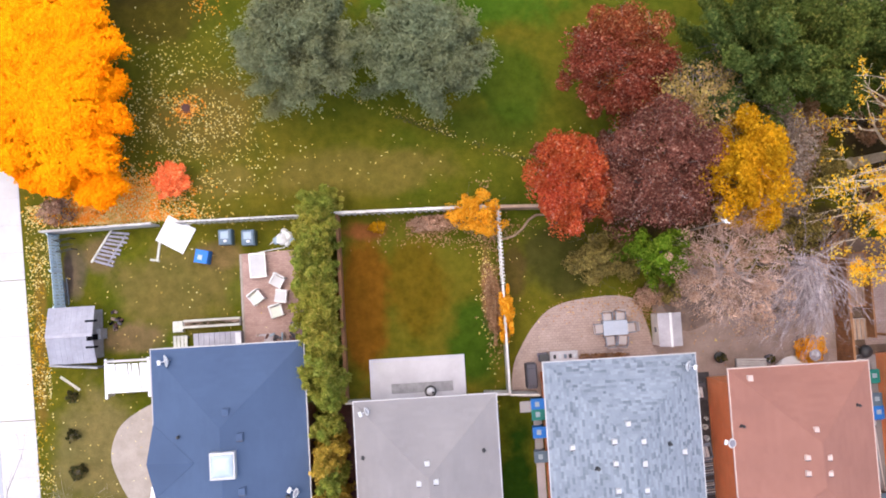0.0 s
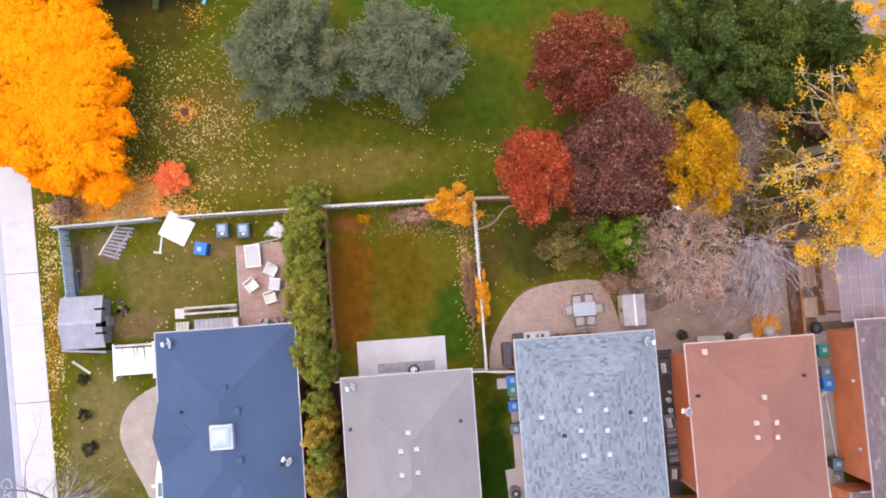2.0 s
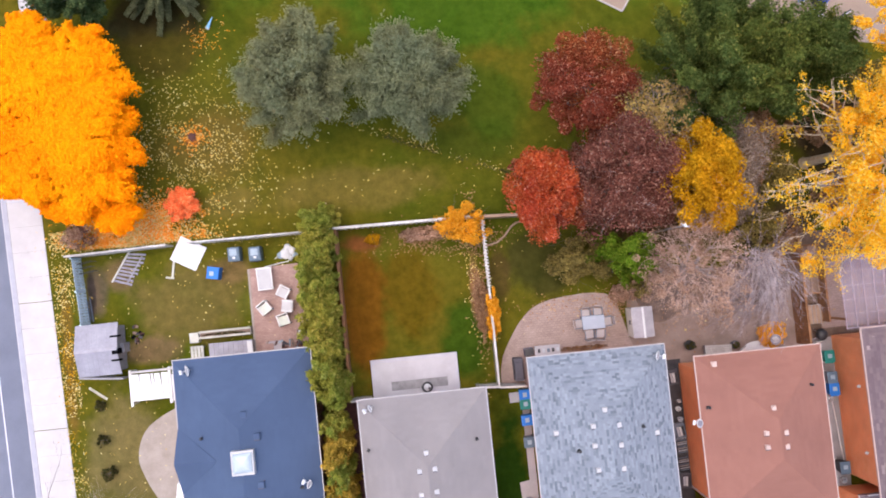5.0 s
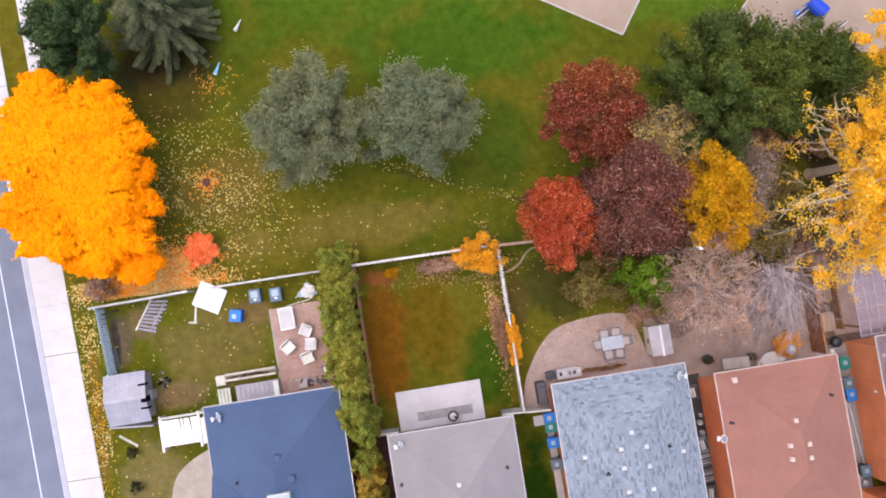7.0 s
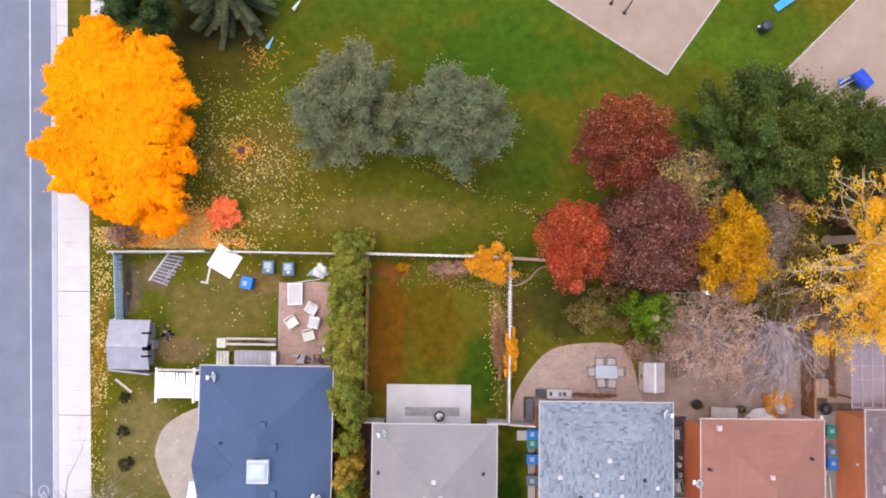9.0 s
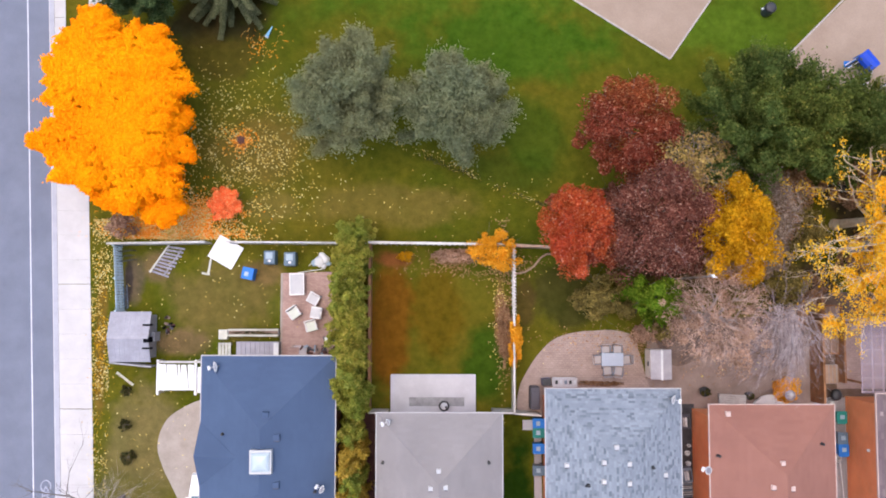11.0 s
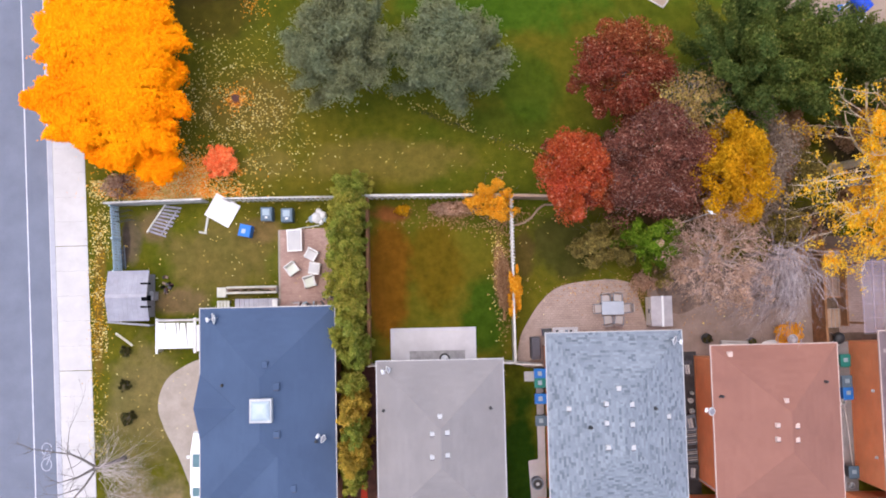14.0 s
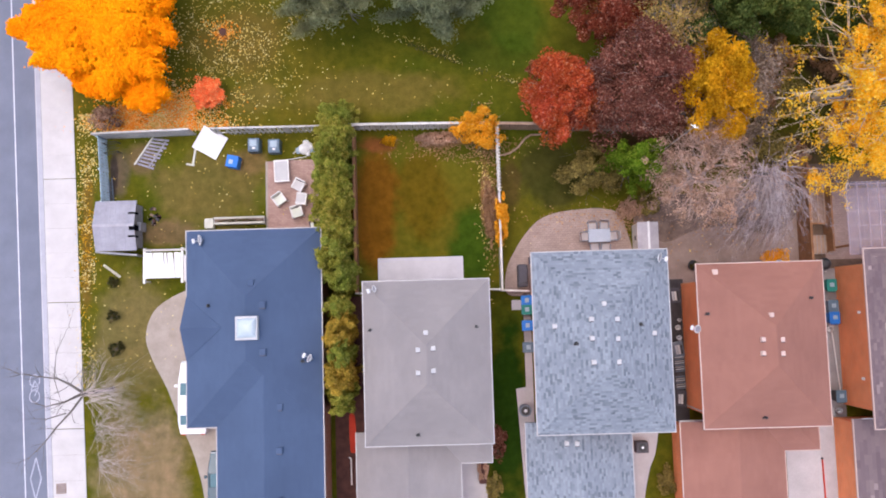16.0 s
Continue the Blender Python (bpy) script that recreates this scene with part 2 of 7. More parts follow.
# darker than the driveway slab: shade between the houses is put into it
PASSAGE = surface("shaded_grey_concrete", (0.24, 0.23, 0.24), (0.33, 0.315, 0.325), 0.9, 12.0, 0.9)
PAD = surface("smooth_pale_concrete", (0.47, 0.455, 0.485), (0.57, 0.555, 0.585), 0.8, 16.0, 0.85, 0, 0.2, 0.2)
# the shade between the houses is painted into this paving's near-black colour
SHADEPAVE = surface("shade_dark_paving", (0.030, 0.028, 0.032), (0.070, 0.064, 0.068), 1.5, 9.0, 0.9)
YARD = surface("trodden_yard_paving", (0.23, 0.165, 0.138), (0.32, 0.24, 0.205), 0.9, 9.0, 0.95)
DIRT = surface("bare_brown_soil", (0.21, 0.14, 0.105), (0.31, 0.215, 0.17), 1.0, 9.0, 0.95)
EDGE_STONE = surface("worn_edge_stone", (0.36, 0.32, 0.29), (0.50, 0.45, 0.41), 2.0, 15.0, 0.9)
LEAF_SOIL = surface("leaf_strewn_brown_soil", (0.10, 0.066, 0.045), (0.19, 0.13, 0.095), 1.2, 9.0, 0.95)
SHADE_GROUND = surface("shade_brown_ground", (0.11, 0.075, 0.06), (0.22, 0.155, 0.125), 1.6, 7.0, 0.95)
MULCH = surface("dark_red_mulch", (0.07, 0.03, 0.025), (0.13, 0.055, 0.045), 2.0, 14.0, 0.95)
SAND = surface("playground_sand", (0.29, 0.215, 0.162), (0.35, 0.265, 0.205), 0.6, 12.0, 0.95)
TIMBER_PALE = surface("bleached_timber", (0.44, 0.43, 0.36), (0.60, 0.585, 0.50), 2.0, 15.0, 0.8)
FENCE_PALE = surface("pale_weathered_fence_wood", (0.36, 0.335, 0.31), (0.62, 0.60, 0.57), 1.3, 15.0, 0.8)
FENCE_WHITE = surface("white_painted_fence_wood", (0.44, 0.405, 0.37), (0.70, 0.67, 0.63), 1.3, 15.0, 0.7)
FENCE_BLUE = surface("blue_grey_fence_boards", (0.50, 0.67, 0.78), (0.72, 0.85, 0.92), 3.0, 15.0, 0.8)
FENCE_GREY = surface("grey_weathered_boards", (0.24, 0.23, 0.24), (0.36, 0.35, 0.36), 3.0, 15.0, 0.8)
FENCE_BROWN = surface("brown_stained_fence_wood", (0.22, 0.10, 0.04), (0.36, 0.17, 0.075), 2.0, 15.0, 0.8)
FENCE_TAN = surface("tan_fence_wood", (0.29, 0.19, 0.13), (0.42, 0.29, 0.215), 2.0, 15.0, 0.8)
WHITE = plain("white_paint", (0.72, 0.72, 0.73), 0.5)
WHITE_PL = plain("white_plastic", (0.68, 0.68, 0.68), 0.4)
GUTTER = plain("pale_metal_trim", (0.42, 0.405, 0.41), 0.4)
VENT = plain("pale_vent_plastic", (0.47, 0.47, 0.485), 0.5)
VENT_PINK = plain("pinkish_vent_plastic", (0.56, 0.41, 0.36), 0.5)
GUTTER_TAN = plain("pinkish_metal_trim", (0.54, 0.40, 0.35), 0.4)
BRICK_ORANGE = brick_mat("orange_brick", (0.92, 0.285, 0.105), (0.94, 0.33, 0.13), (0.90, 0.40, 0.20))
BRICK_RED = brick_mat("red_brick", (0.42, 0.14, 0.08), (0.52, 0.20, 0.11), (0.55, 0.42, 0.36))
ROOF_BLUE = shingle_mat("blue_grey_shingles", [(0.0, (0.068, 0.104, 0.182)), (0.5, (0.070, 0.107, 0.187)), (1.0, (0.072, 0.110, 0.191))])
ROOF_TAUPE = shingle_mat("taupe_shingles", [(0.0, (0.274, 0.250, 0.247)), (0.5, (0.280, 0.256, 0.253)), (1.0, (0.287, 0.263, 0.260))])
ROOF_GREY = shingle_mat("mottled_grey_shingles", [(0.0, (0.135, 0.157, 0.188)), (0.12, (0.175, 0.202, 0.237)), (0.3, (0.218, 0.250, 0.292)), (0.7, (0.238, 0.272, 0.316)), (1.0, (0.275, 0.312, 0.358))])
ROOF_RED = shingle_mat("rust_red_shingles", [(0.0, (0.298, 0.138, 0.105)), (0.5, (0.305, 0.142, 0.108)), (1.0, (0.314, 0.147, 0.112))])
ROOF_BROWN = shingle_mat("dark_brown_shingles", [(0.0, (0.145, 0.105, 0.115)), (0.5, (0.175, 0.13, 0.14)), (0.95, (0.20, 0.15, 0.155)), (1.0, (0.38, 0.30, 0.29))])
METAL_RIB = surface("grey_ribbed_metal", (0.27, 0.265, 0.305), (0.35, 0.345, 0.395), 1.5, 10.0, 0.5, 0.2, 0.1)
OPENING = plain("unlit_opening", (0.008, 0.008, 0.01), 1.0)
OPENING.node_tree.nodes["Principled BSDF"].inputs["Specular IOR Level"].default_value = 0.0
DARK = plain("dark_plastic", (0.025, 0.026, 0.03), 0.5)
CHARCOAL = plain("charcoal_cover", (0.07, 0.065, 0.08), 0.7)
BLUE = plain("bright_blue_plastic", (0.004, 0.165, 0.58), 0.6)
SLATE_BLUE = plain("slate_blue_plastic", (0.09, 0.15, 0.21), 0.5)
SLATE_LIGHT = plain("pale_slate_lid", (0.30, 0.39, 0.46), 0.5)
TEAL = plain("teal_plastic", (0.0, 0.19, 0.155), 0.6)
GREY_BIN = plain("grey_bin_plastic", (0.16, 0.20, 0.26), 0.5)
ALU = plain("brushed_metal", (0.55, 0.58, 0.62), 0.35, 0.7)
TABLE_BLUE = plain("blue_grey_tabletop", (0.36, 0.41, 0.50), 0.35)
CHAIR_GREY = plain("grey_mesh_seat", (0.44, 0.39, 0.385), 0.7)
GREENISH = plain("pale_green_cushion", (0.66, 0.70, 0.62), 0.7)
TABLE_GLASS = plain("pale_grey_glass", (0.36, 0.37, 0.40), 0.3)
SEAT_PALE = plain("pale_grey_wicker", (0.56, 0.55, 0.56), 0.7)
RED_PL = plain("red_plastic", (0.55, 0.035, 0.008), 0.75)
SKYGLASS = plain("milky_skylight_dome", (0.42, 0.50, 0.55), 0.2)
BARK = surface("grey_bark", (0.10, 0.085, 0.075), (0.19, 0.165, 0.15), 3.0, 20.0, 0.9)
BARK_PALE = surface("pale_bark", (0.30, 0.235, 0.215), (0.46, 0.375, 0.35), 3.0, 20.0, 0.9)
BARK_GREY = surface("silvery_twig_bark", (0.40, 0.33, 0.31), (0.56, 0.485, 0.465), 3.0, 20.0, 0.9)
BARK_LILAC = surface("lilac_grey_bark", (0.15, 0.11, 0.11), (0.50, 0.415, 0.41), 1.8, 20.0, 0.9)
BARK_MID = surface("grey_brown_bark", (0.20, 0.16, 0.15), (0.34, 0.28, 0.265), 3.0, 20.0, 0.9)
BARK_TAN = surface("pinkish_tan_bark", (0.25, 0.15, 0.115), (0.82, 0.57, 0.45), 1.6, 20.0, 0.9)
BARK_WHITE = surface("cream_bark", (0.46, 0.36, 0.24), (0.68, 0.56, 0.41), 3.0, 20.0, 0.9)
# opaque teal: the sky's reflection is put into the glass colour
CAR_GLASS = plain("painted_sky_car_glass", (0.13, 0.24, 0.28), 0.08)
GLASS_DARK = glass_mat("window_glass", (0.10, 0.13, 0.16), 0.05, 0.2)
POLY, _nt, _b = nodes_of("clear_ribbed_roof_panel")
_nt.links.new(ramp(_nt, noise_of(_nt, 1.1, 4.0), [(0.35, (0.42, 0.38, 0.42)), (0.65, (0.72, 0.67, 0.72))]).outputs[0], _b.inputs["Base Color"])
_b.inputs["Roughness"].default_value = 0.2
_see = _nt.nodes.new("ShaderNodeBsdfTransparent")
_see.inputs[0].default_value = (0.90, 0.87, 0.92, 1)
_both = _nt.nodes.new("ShaderNodeMixShader")
_both.inputs[0].default_value = 0.86
_nt.links.new(_b.outputs[0], _both.inputs[1])
_nt.links.new(_see.outputs[0], _both.inputs[2])
_nt.links.new(_both.outputs[0], _nt.nodes["Material Output"].inputs[0])
CAR_WHITE = plain("white_car_paint", (0.80, 0.81, 0.83), 0.2, 0, 0.03)
CAR_TEAL = plain("grey_teal_car_paint", (0.05, 0.09, 0.12), 0.25, 0.2, 0.05)
L_MAPLE = leafy("orange_maple_leaves", [(0, (0.99, 0.30, 0.001)), (0.3, (0.99, 0.34, 0.001)), (0.75, (0.99, 0.378, 0.002)), (1, (0.99, 0.43, 0.004))], clump=0.35, clump_dark=0.98, through_leaf=0.12, drift_to=(1.0, 0.8, 0.8))
L_RED = leafy("dark_red_leaves", [(0, (0.20, 0.041, 0.025)), (0.5, (0.365, 0.081, 0.044)), (0.85, (0.51, 0.142, 0.078)), (1, (0.72, 0.38, 0.26))], drift_to=(1.15, 1.35, 0.85))
L_ORANGERED = leafy("orange_red_leaves", [(0, (0.47, 0.073, 0.030)), (0.5, (0.72, 0.138, 0.042)), (0.9, (0.85, 0.23, 0.07)), (1, (0.87, 0.42, 0.24))], clump_dark=0.6, drift_to=(0.85, 0.72, 1.0), drift_scale=0.4)
L_PURPLE = leafy("purple_brown_leaves", [(0, (0.17, 0.06, 0.042)), (0.5, (0.29, 0.105, 0.074)), (0.85, (0.44, 0.18, 0.125)), (1, (0.68, 0.42, 0.31))])
L_YELLOW = leafy("golden_yellow_leaves", [(0, (0.48, 0.24, 0.009)), (0.5, (0.80, 0.43, 0.011)), (1, (0.96, 0.60, 0.034))], clump_dark=0.58, drift_to=(1.0, 0.9, 0.85))
L_YELLOW2 = leafy("bright_amber_leaves", [(0, (0.97, 0.47, 0.012)), (0.5, (0.98, 0.60, 0.022)), (1, (0.98, 0.76, 0.15))], clump_dark=0.9, through_leaf=0.45)
L_GREEN = leafy("deep_green_leaves", [(0, (0.075, 0.115, 0.028)), (0.5, (0.115, 0.172, 0.044)), (0.85, (0.17, 0.23, 0.062)), (1, (0.27, 0.29, 0.08))], clump_dark=0.6, drift_to=(1.22, 1.04, 0.8), drift_scale=0.3)
L_LIME = leafy("fresh_green_leaves", [(0, (0.10, 0.19, 0.012)), (0.5, (0.17, 0.29, 0.02)), (1, (0.29, 0.38, 0.04))])
L_OLIVE = leafy("olive_straw_leaves", [(0, (0.20, 0.16, 0.055)), (0.5, (0.33, 0.26, 0.08)), (1, (0.55, 0.43, 0.13))])
L_SILVER = leafy("silver_grey_green_leaves", [(0, (0.215, 0.222, 0.108)), (0.5, (0.268, 0.274, 0.138)), (1, (0.345, 0.345, 0.185))], clump=0.5, clump_dark=0.85, through_leaf=0.5, drift_to=(0.88, 0.98, 1.08))
L_SPRUCE = leafy("blue_green_spruce_needles", [(0, (0.115, 0.13, 0.06)), (0.5, (0.17, 0.187, 0.09)), (1, (0.265, 0.275, 0.15))], clump_dark=0.8)
L_PINE = leafy("dark_green_needles", [(0, (0.055, 0.095, 0.035)), (0.5, (0.095, 0.15, 0.055)), (1, (0.16, 0.22, 0.085))], clump_dark=0.65)
L_CEDAR = leafy("yellow_green_cedar_sprays", [(0, (0.26, 0.265, 0.04)), (0.45, (0.44, 0.415, 0.065)), (0.85, (0.60, 0.52, 0.095)), (1, (0.74, 0.60, 0.15))], clump=0.9, clump_dark=0.72, through_leaf=0.5, drift_to=(0.70, 0.88, 0.9), drift_scale=0.45)
L_CEDAR_DRY = leafy("bronzed_cedar_sprays", [(0, (0.33, 0.25, 0.035)), (0.45, (0.54, 0.37, 0.055)), (0.85, (0.70, 0.45, 0.07)), (1, (0.82, 0.57, 0.14))], clump=0.9, clump_dark=0.65)
L_STRAW = leafy("pinkish_straw_leaves", [(0, (0.36, 0.23, 0.10)), (0.5, (0.50, 0.34, 0.12)), (1, (0.72, 0.54, 0.16))], clump_dark=0.7)
L_RUSSET = leafy("russet_dry_leaves", [(0, (0.30, 0.155, 0.08)), (0.5, (0.43, 0.245, 0.135)), (1, (0.57, 0.36, 0.21))], clump_dark=0.7)
L_DUSTY = leafy("dusty_pink_grey_leaves", [(0, (0.24, 0.175, 0.13)), (0.5, (0.38, 0.285, 0.22)), (1, (0.56, 0.45, 0.36))], clump_dark=0.6)
L_TAN = leafy("dry_tan_leaves", [(0, (0.42, 0.245, 0.165)), (0.5, (0.60, 0.375, 0.26)), (1, (0.78, 0.54, 0.40))], clump_dark=0.45)
L_AMBER = leafy("amber_shrub_leaves", [(0, (0.70, 0.26, 0.01)), (0.5, (0.90, 0.40, 0.02)), (1, (0.95, 0.54, 0.06))], clump_dark=0.85, through_leaf=0.28)
L_SCARLET = leafy("scarlet_shrub_leaves", [(0, (0.95, 0.15, 0.045)), (0.5, (0.98, 0.22, 0.065)), (1, (0.98, 0.38, 0.15))], clump_dark=0.95, through_leaf=0.12)
L_FALLEN = leafy("fallen_yellow_leaves", [(0, (0.56, 0.36, 0.08)), (0.5, (0.80, 0.61, 0.20)), (1, (0.90, 0.80, 0.46))], clump_dark=0.8)
L_FALLEN_RED = leafy("fallen_orange_leaves", [(0, (0.85, 0.24, 0.02)), (0.5, (0.97, 0.38, 0.03)), (1, (0.97, 0.66, 0.24))], clump_dark=0.85)
L_DARKBUSH = leafy("dark_bush_leaves", [(0, (0.05, 0.06, 0.02)), (0.6, (0.10, 0.10, 0.035)), (1, (0.22, 0.15, 0.06))])


# ---- builders ----
RNG = np.random.default_rng(7)


def thing(name, x, y, z=0.0, rz=0.0, label="", category="", group="", kind=""):
    ob = new(name)
    ob.empty_display_size = 0.2
    ob.matrix_basis = pose(x, y, z, 0, 0, rz)
    return tagged(ob, label, category, group, kind)


def finish(bm, name, material, bevel=0.0, smooth=False):
    if bevel:
        bmesh.ops.bevel(bm, geom=bm.edges[:], offset=bevel, segments=2, affect="EDGES", profile=0.6)
    bmesh.ops.recalc_face_normals(bm, faces=bm.faces[:])
    me = bpy.data.meshes.new(name)
    bm.to_mesh(me)
    bm.free()
    me.materials.append(material)
    if smooth:
        me.polygons.foreach_set("use_smooth", [True] * len(me.polygons))
    return me


def part(name, bm, material, parent, label="", bevel=0.0, smooth=False):
    ob = new(name, finish(bm, name, material, bevel, smooth))
    ob.parent = parent
    return tagged(ob, label)


def setting(name, bm, material, label, category, bevel=0.0):
    return tagged(new(name, finish(bm, name, material, bevel)), label, category, kind="structure")


def box(x0, x1, y0, y1, z0, z1, bm=None, m=None):
    bm = bm or bmesh.new()
    mat = Matrix.LocRotScale(((x0 + x1) / 2, (y0 + y1) / 2, (z0 + z1) / 2), None, (abs(x1 - x0), abs(y1 - y0), abs(z1 - z0)))
    bmesh.ops.create_cube(bm, size=1.0, matrix=(m @ mat) if m else mat)
    return bm


def rod(a, b, r0, r1=None, seg=8, bm=None):
    bm = bm or bmesh.new()
    a, b = Vector(a), Vector(b)
    turn = (b - a).to_track_quat("Z", "Y").to_matrix().to_4x4()
    bmesh.ops.create_cone(bm, cap_ends=True, segments=seg, radius1=r0, radius2=r0 if r1 is None else r1, depth=(b - a).length,
                          matrix=Matrix.Translation((a + b) / 2) @ turn)
    return bm


def lathe(profile, seg=16, bm=None):
    """A turned body round z from (radius, height) pairs, closed at its ends."""
    bm = bm or bmesh.new()
    rings = [[bm.verts.new((r * math.cos(2 * math.pi * k / seg), r * math.sin(2 * math.pi * k / seg), z)) for k in range(seg)] for r, z in profile]
    for a, b in zip(rings, rings[1:]):
        for k in range(seg):
            bm.faces.new((a[k], a[(k + 1) % seg], b[(k + 1) % seg], b[k]))
    bm.faces.new(rings[0][::-1])
    bm.faces.new(rings[-1])
    return bm


def slab(outline, z0, z1, bm=None):
    """A flat body with that outline."""
    bm = bm or bmesh.new()
    low = [bm.verts.new((x, y, z0)) for x, y in outline]
    top = [bm.verts.new((x, y, z1)) for x, y in outline]
    bm.faces.new(top)
    bm.faces.new(low[::-1])
    for k in range(len(outline)):
        n = (k + 1) % len(outline)
        bm.faces.new((low[k], low[n], top[n], top[k]))
    return bm


def smooth_outline(pts, steps=6):
    """A closed curve through the points."""
    n, out = len(pts), []
    for k in range(n):
        p0, p1, p2, p3 = (np.array(pts[(k + j - 1) % n], float) for j in range(4))
        for s in range(steps):
            t = s / steps
            out.append(tuple(0.5 * (2 * p1 + (p2 - p0) * t + (2 * p0 - 5 * p1 + 4 * p2 - p3) * t * t + (3 * p1 - p0 - 3 * p2 + p3) * t ** 3)))
    return out


def quads_mesh(name, verts, material):
    """One mesh from an (n, 4, 3) array of loose quads."""
    n = len(verts)
    me = bpy.data.meshes.new(name)
    me.vertices.add(4 * n)
    me.vertices.foreach_set("co", np.ascontiguousarray(verts, dtype=np.float32).ravel())
    me.loops.add(4 * n)
    me.loops.foreach_set("vertex_index", np.arange(4 * n, dtype=np.int32))
    me.polygons.add(n)
    me.polygons.foreach_set("loop_start", np.arange(0, 4 * n, 4, dtype=np.int32))
    me.update(calc_edges=True)
    me.validate()
    me.materials.append(material)
    return me


def leaf_quads(centres, normals, size, stretch=1.4, spread=0.9):
    n = len(centres)
    nor = normals + RNG.normal(0, spread, (n, 3))
    nor /= np.linalg.norm(nor, axis=1, keepdims=True) + 1e-9
    tan = np.cross(nor, RNG.normal(0, 1, (n, 3)))
    tan /= np.linalg.norm(tan, axis=1, keepdims=True) + 1e-9
    bit = np.cross(nor, tan)
    s = size * RNG.uniform(0.6, 1.35, (n, 1))
    a, b = tan * s * stretch * 0.5, bit * s * 0.5
    droop = nor * s * 0.15
    return np.stack([centres - a, centres + b * 0.9 + droop, centres + a, centres - b * 0.9 + droop], 1)


def crown(centre, radii, clumps, leaves, size, clump_r=0.24, hollow=0.55, flat_bottom=0.35, ragged=0.25, stretch=1.3, spread=0.8, seed=1, lift=0.9):
    """Leaf quads of a crown: many clumps on and in an uneven ellipsoid, with gaps between them."""
    rng = np.random.default_rng(seed)
    d = rng.normal(0, 1, (clumps, 3))
    d /= np.linalg.norm(d, axis=1, keepdims=True)
    d[:, 2] = np.where(d[:, 2] < -flat_bottom, -d[:, 2] * 0.6, d[:, 2])
    rad = rng.uniform(hollow, 1.0, (clumps, 1)) ** 0.7
    bulge = 1 + ragged * (np.sin(3 * np.arctan2(d[:, 1], d[:, 0]) + seed) * 0.4 + rng.normal(0, 0.45, clumps))[:, None]
    c = d * rad * np.clip(bulge, 0.6, 1.3)
    per = np.clip(rng.normal(1, 0.35, clumps), 0.3, 2.0)
    counts = np.maximum((leaves / clumps * per).astype(int), 3)
    which = np.repeat(np.arange(clumps), counts)
    n = len(which)
    e = rng.normal(0, 1, (n, 3))
    e /= np.linalg.norm(e, axis=1, keepdims=True)
    e[:, 2] = np.where(rng.random(n) < 0.6, np.abs(e[:, 2]), e[:, 2])
    cr = clump_r * np.clip(rng.normal(1, 0.3, clumps), 0.5, 1.8)
    p = c[which] + e * (cr[which] * rng.uniform(0.35, 1.0, n) ** 0.6)[:, None] * (1, 1, 0.75)
    pts = p * np.array(radii) + np.array(centre)
    nor = e + 0.5 * d[which] + np.array((0, 0, lift))
    nor /= np.linalg.norm(nor, axis=1, keepdims=True) + 1e-9
    return leaf_quads(pts, nor, size, stretch, spread)


def plumes(z0, z1, rx, ry, boughs, leaves, size, seed, tufts=5, tuft=0.42, reach=(0.06, 1.06), stretch=1.5, spread=0.8, lift=0.8, soft=False):
    """Leaf quads of a loose crown: boughs that arch out of the trunk, each set with tufts of leaves."""
    rng = np.random.default_rng(seed)
    pts, nors = [], []
    per = leaves // (boughs * tufts)
    for k in range(boughs):
        a = 2 * math.pi * (k * 0.618 % 1) + rng.normal(0, 0.15)
        rho = rng.uniform(*reach) ** 0.75
        tip = np.array((math.cos(a) * rx * rho, math.sin(a) * ry * rho, z0 + (z1 - z0) * (0.15 + 0.85 * math.sqrt(max(0.0, 1.12 - rho * rho) / 1.12)) * rng.uniform(0.82, 1.05)))
        foot = np.array((tip[0] * 0.15, tip[1] * 0.15, z0 * 0.8 + (tip[2] - z0) * 0.35))
        way = tip - foot
        for j in range(tufts):
            s = 0.38 + 0.66 * (j + rng.uniform(0, 0.8)) / tufts
            c = foot + way * s + rng.normal(0, 0.22, 3) * (1.3 - s)
            n = int(per * rng.uniform(0.5, 1.5))
            e = rng.normal(0, 1, (n, 3))
            e /= np.linalg.norm(e, axis=1, keepdims=True)
            r = tuft * rng.uniform(0.6, 1.4) * (np.minimum(np.abs(rng.normal(0, 0.72, (n, 1))), 1.25) if soft else rng.uniform(0.3, 1.0, (n, 1)) ** 0.5)
            along = way / np.linalg.norm(way)
            p = c + e * r * (0.8, 0.8, 0.6) + np.outer(rng.normal(0, 0.5, n), along) * tuft
            pts.append(p)
            nors.append(e + 0.4 * along + np.array((0, 0, lift)))
    nor = np.concatenate(nors)
    nor /= np.linalg.norm(nor, axis=1, keepdims=True)
    return leaf_quads(np.concatenate(pts), nor, size, stretch, spread)


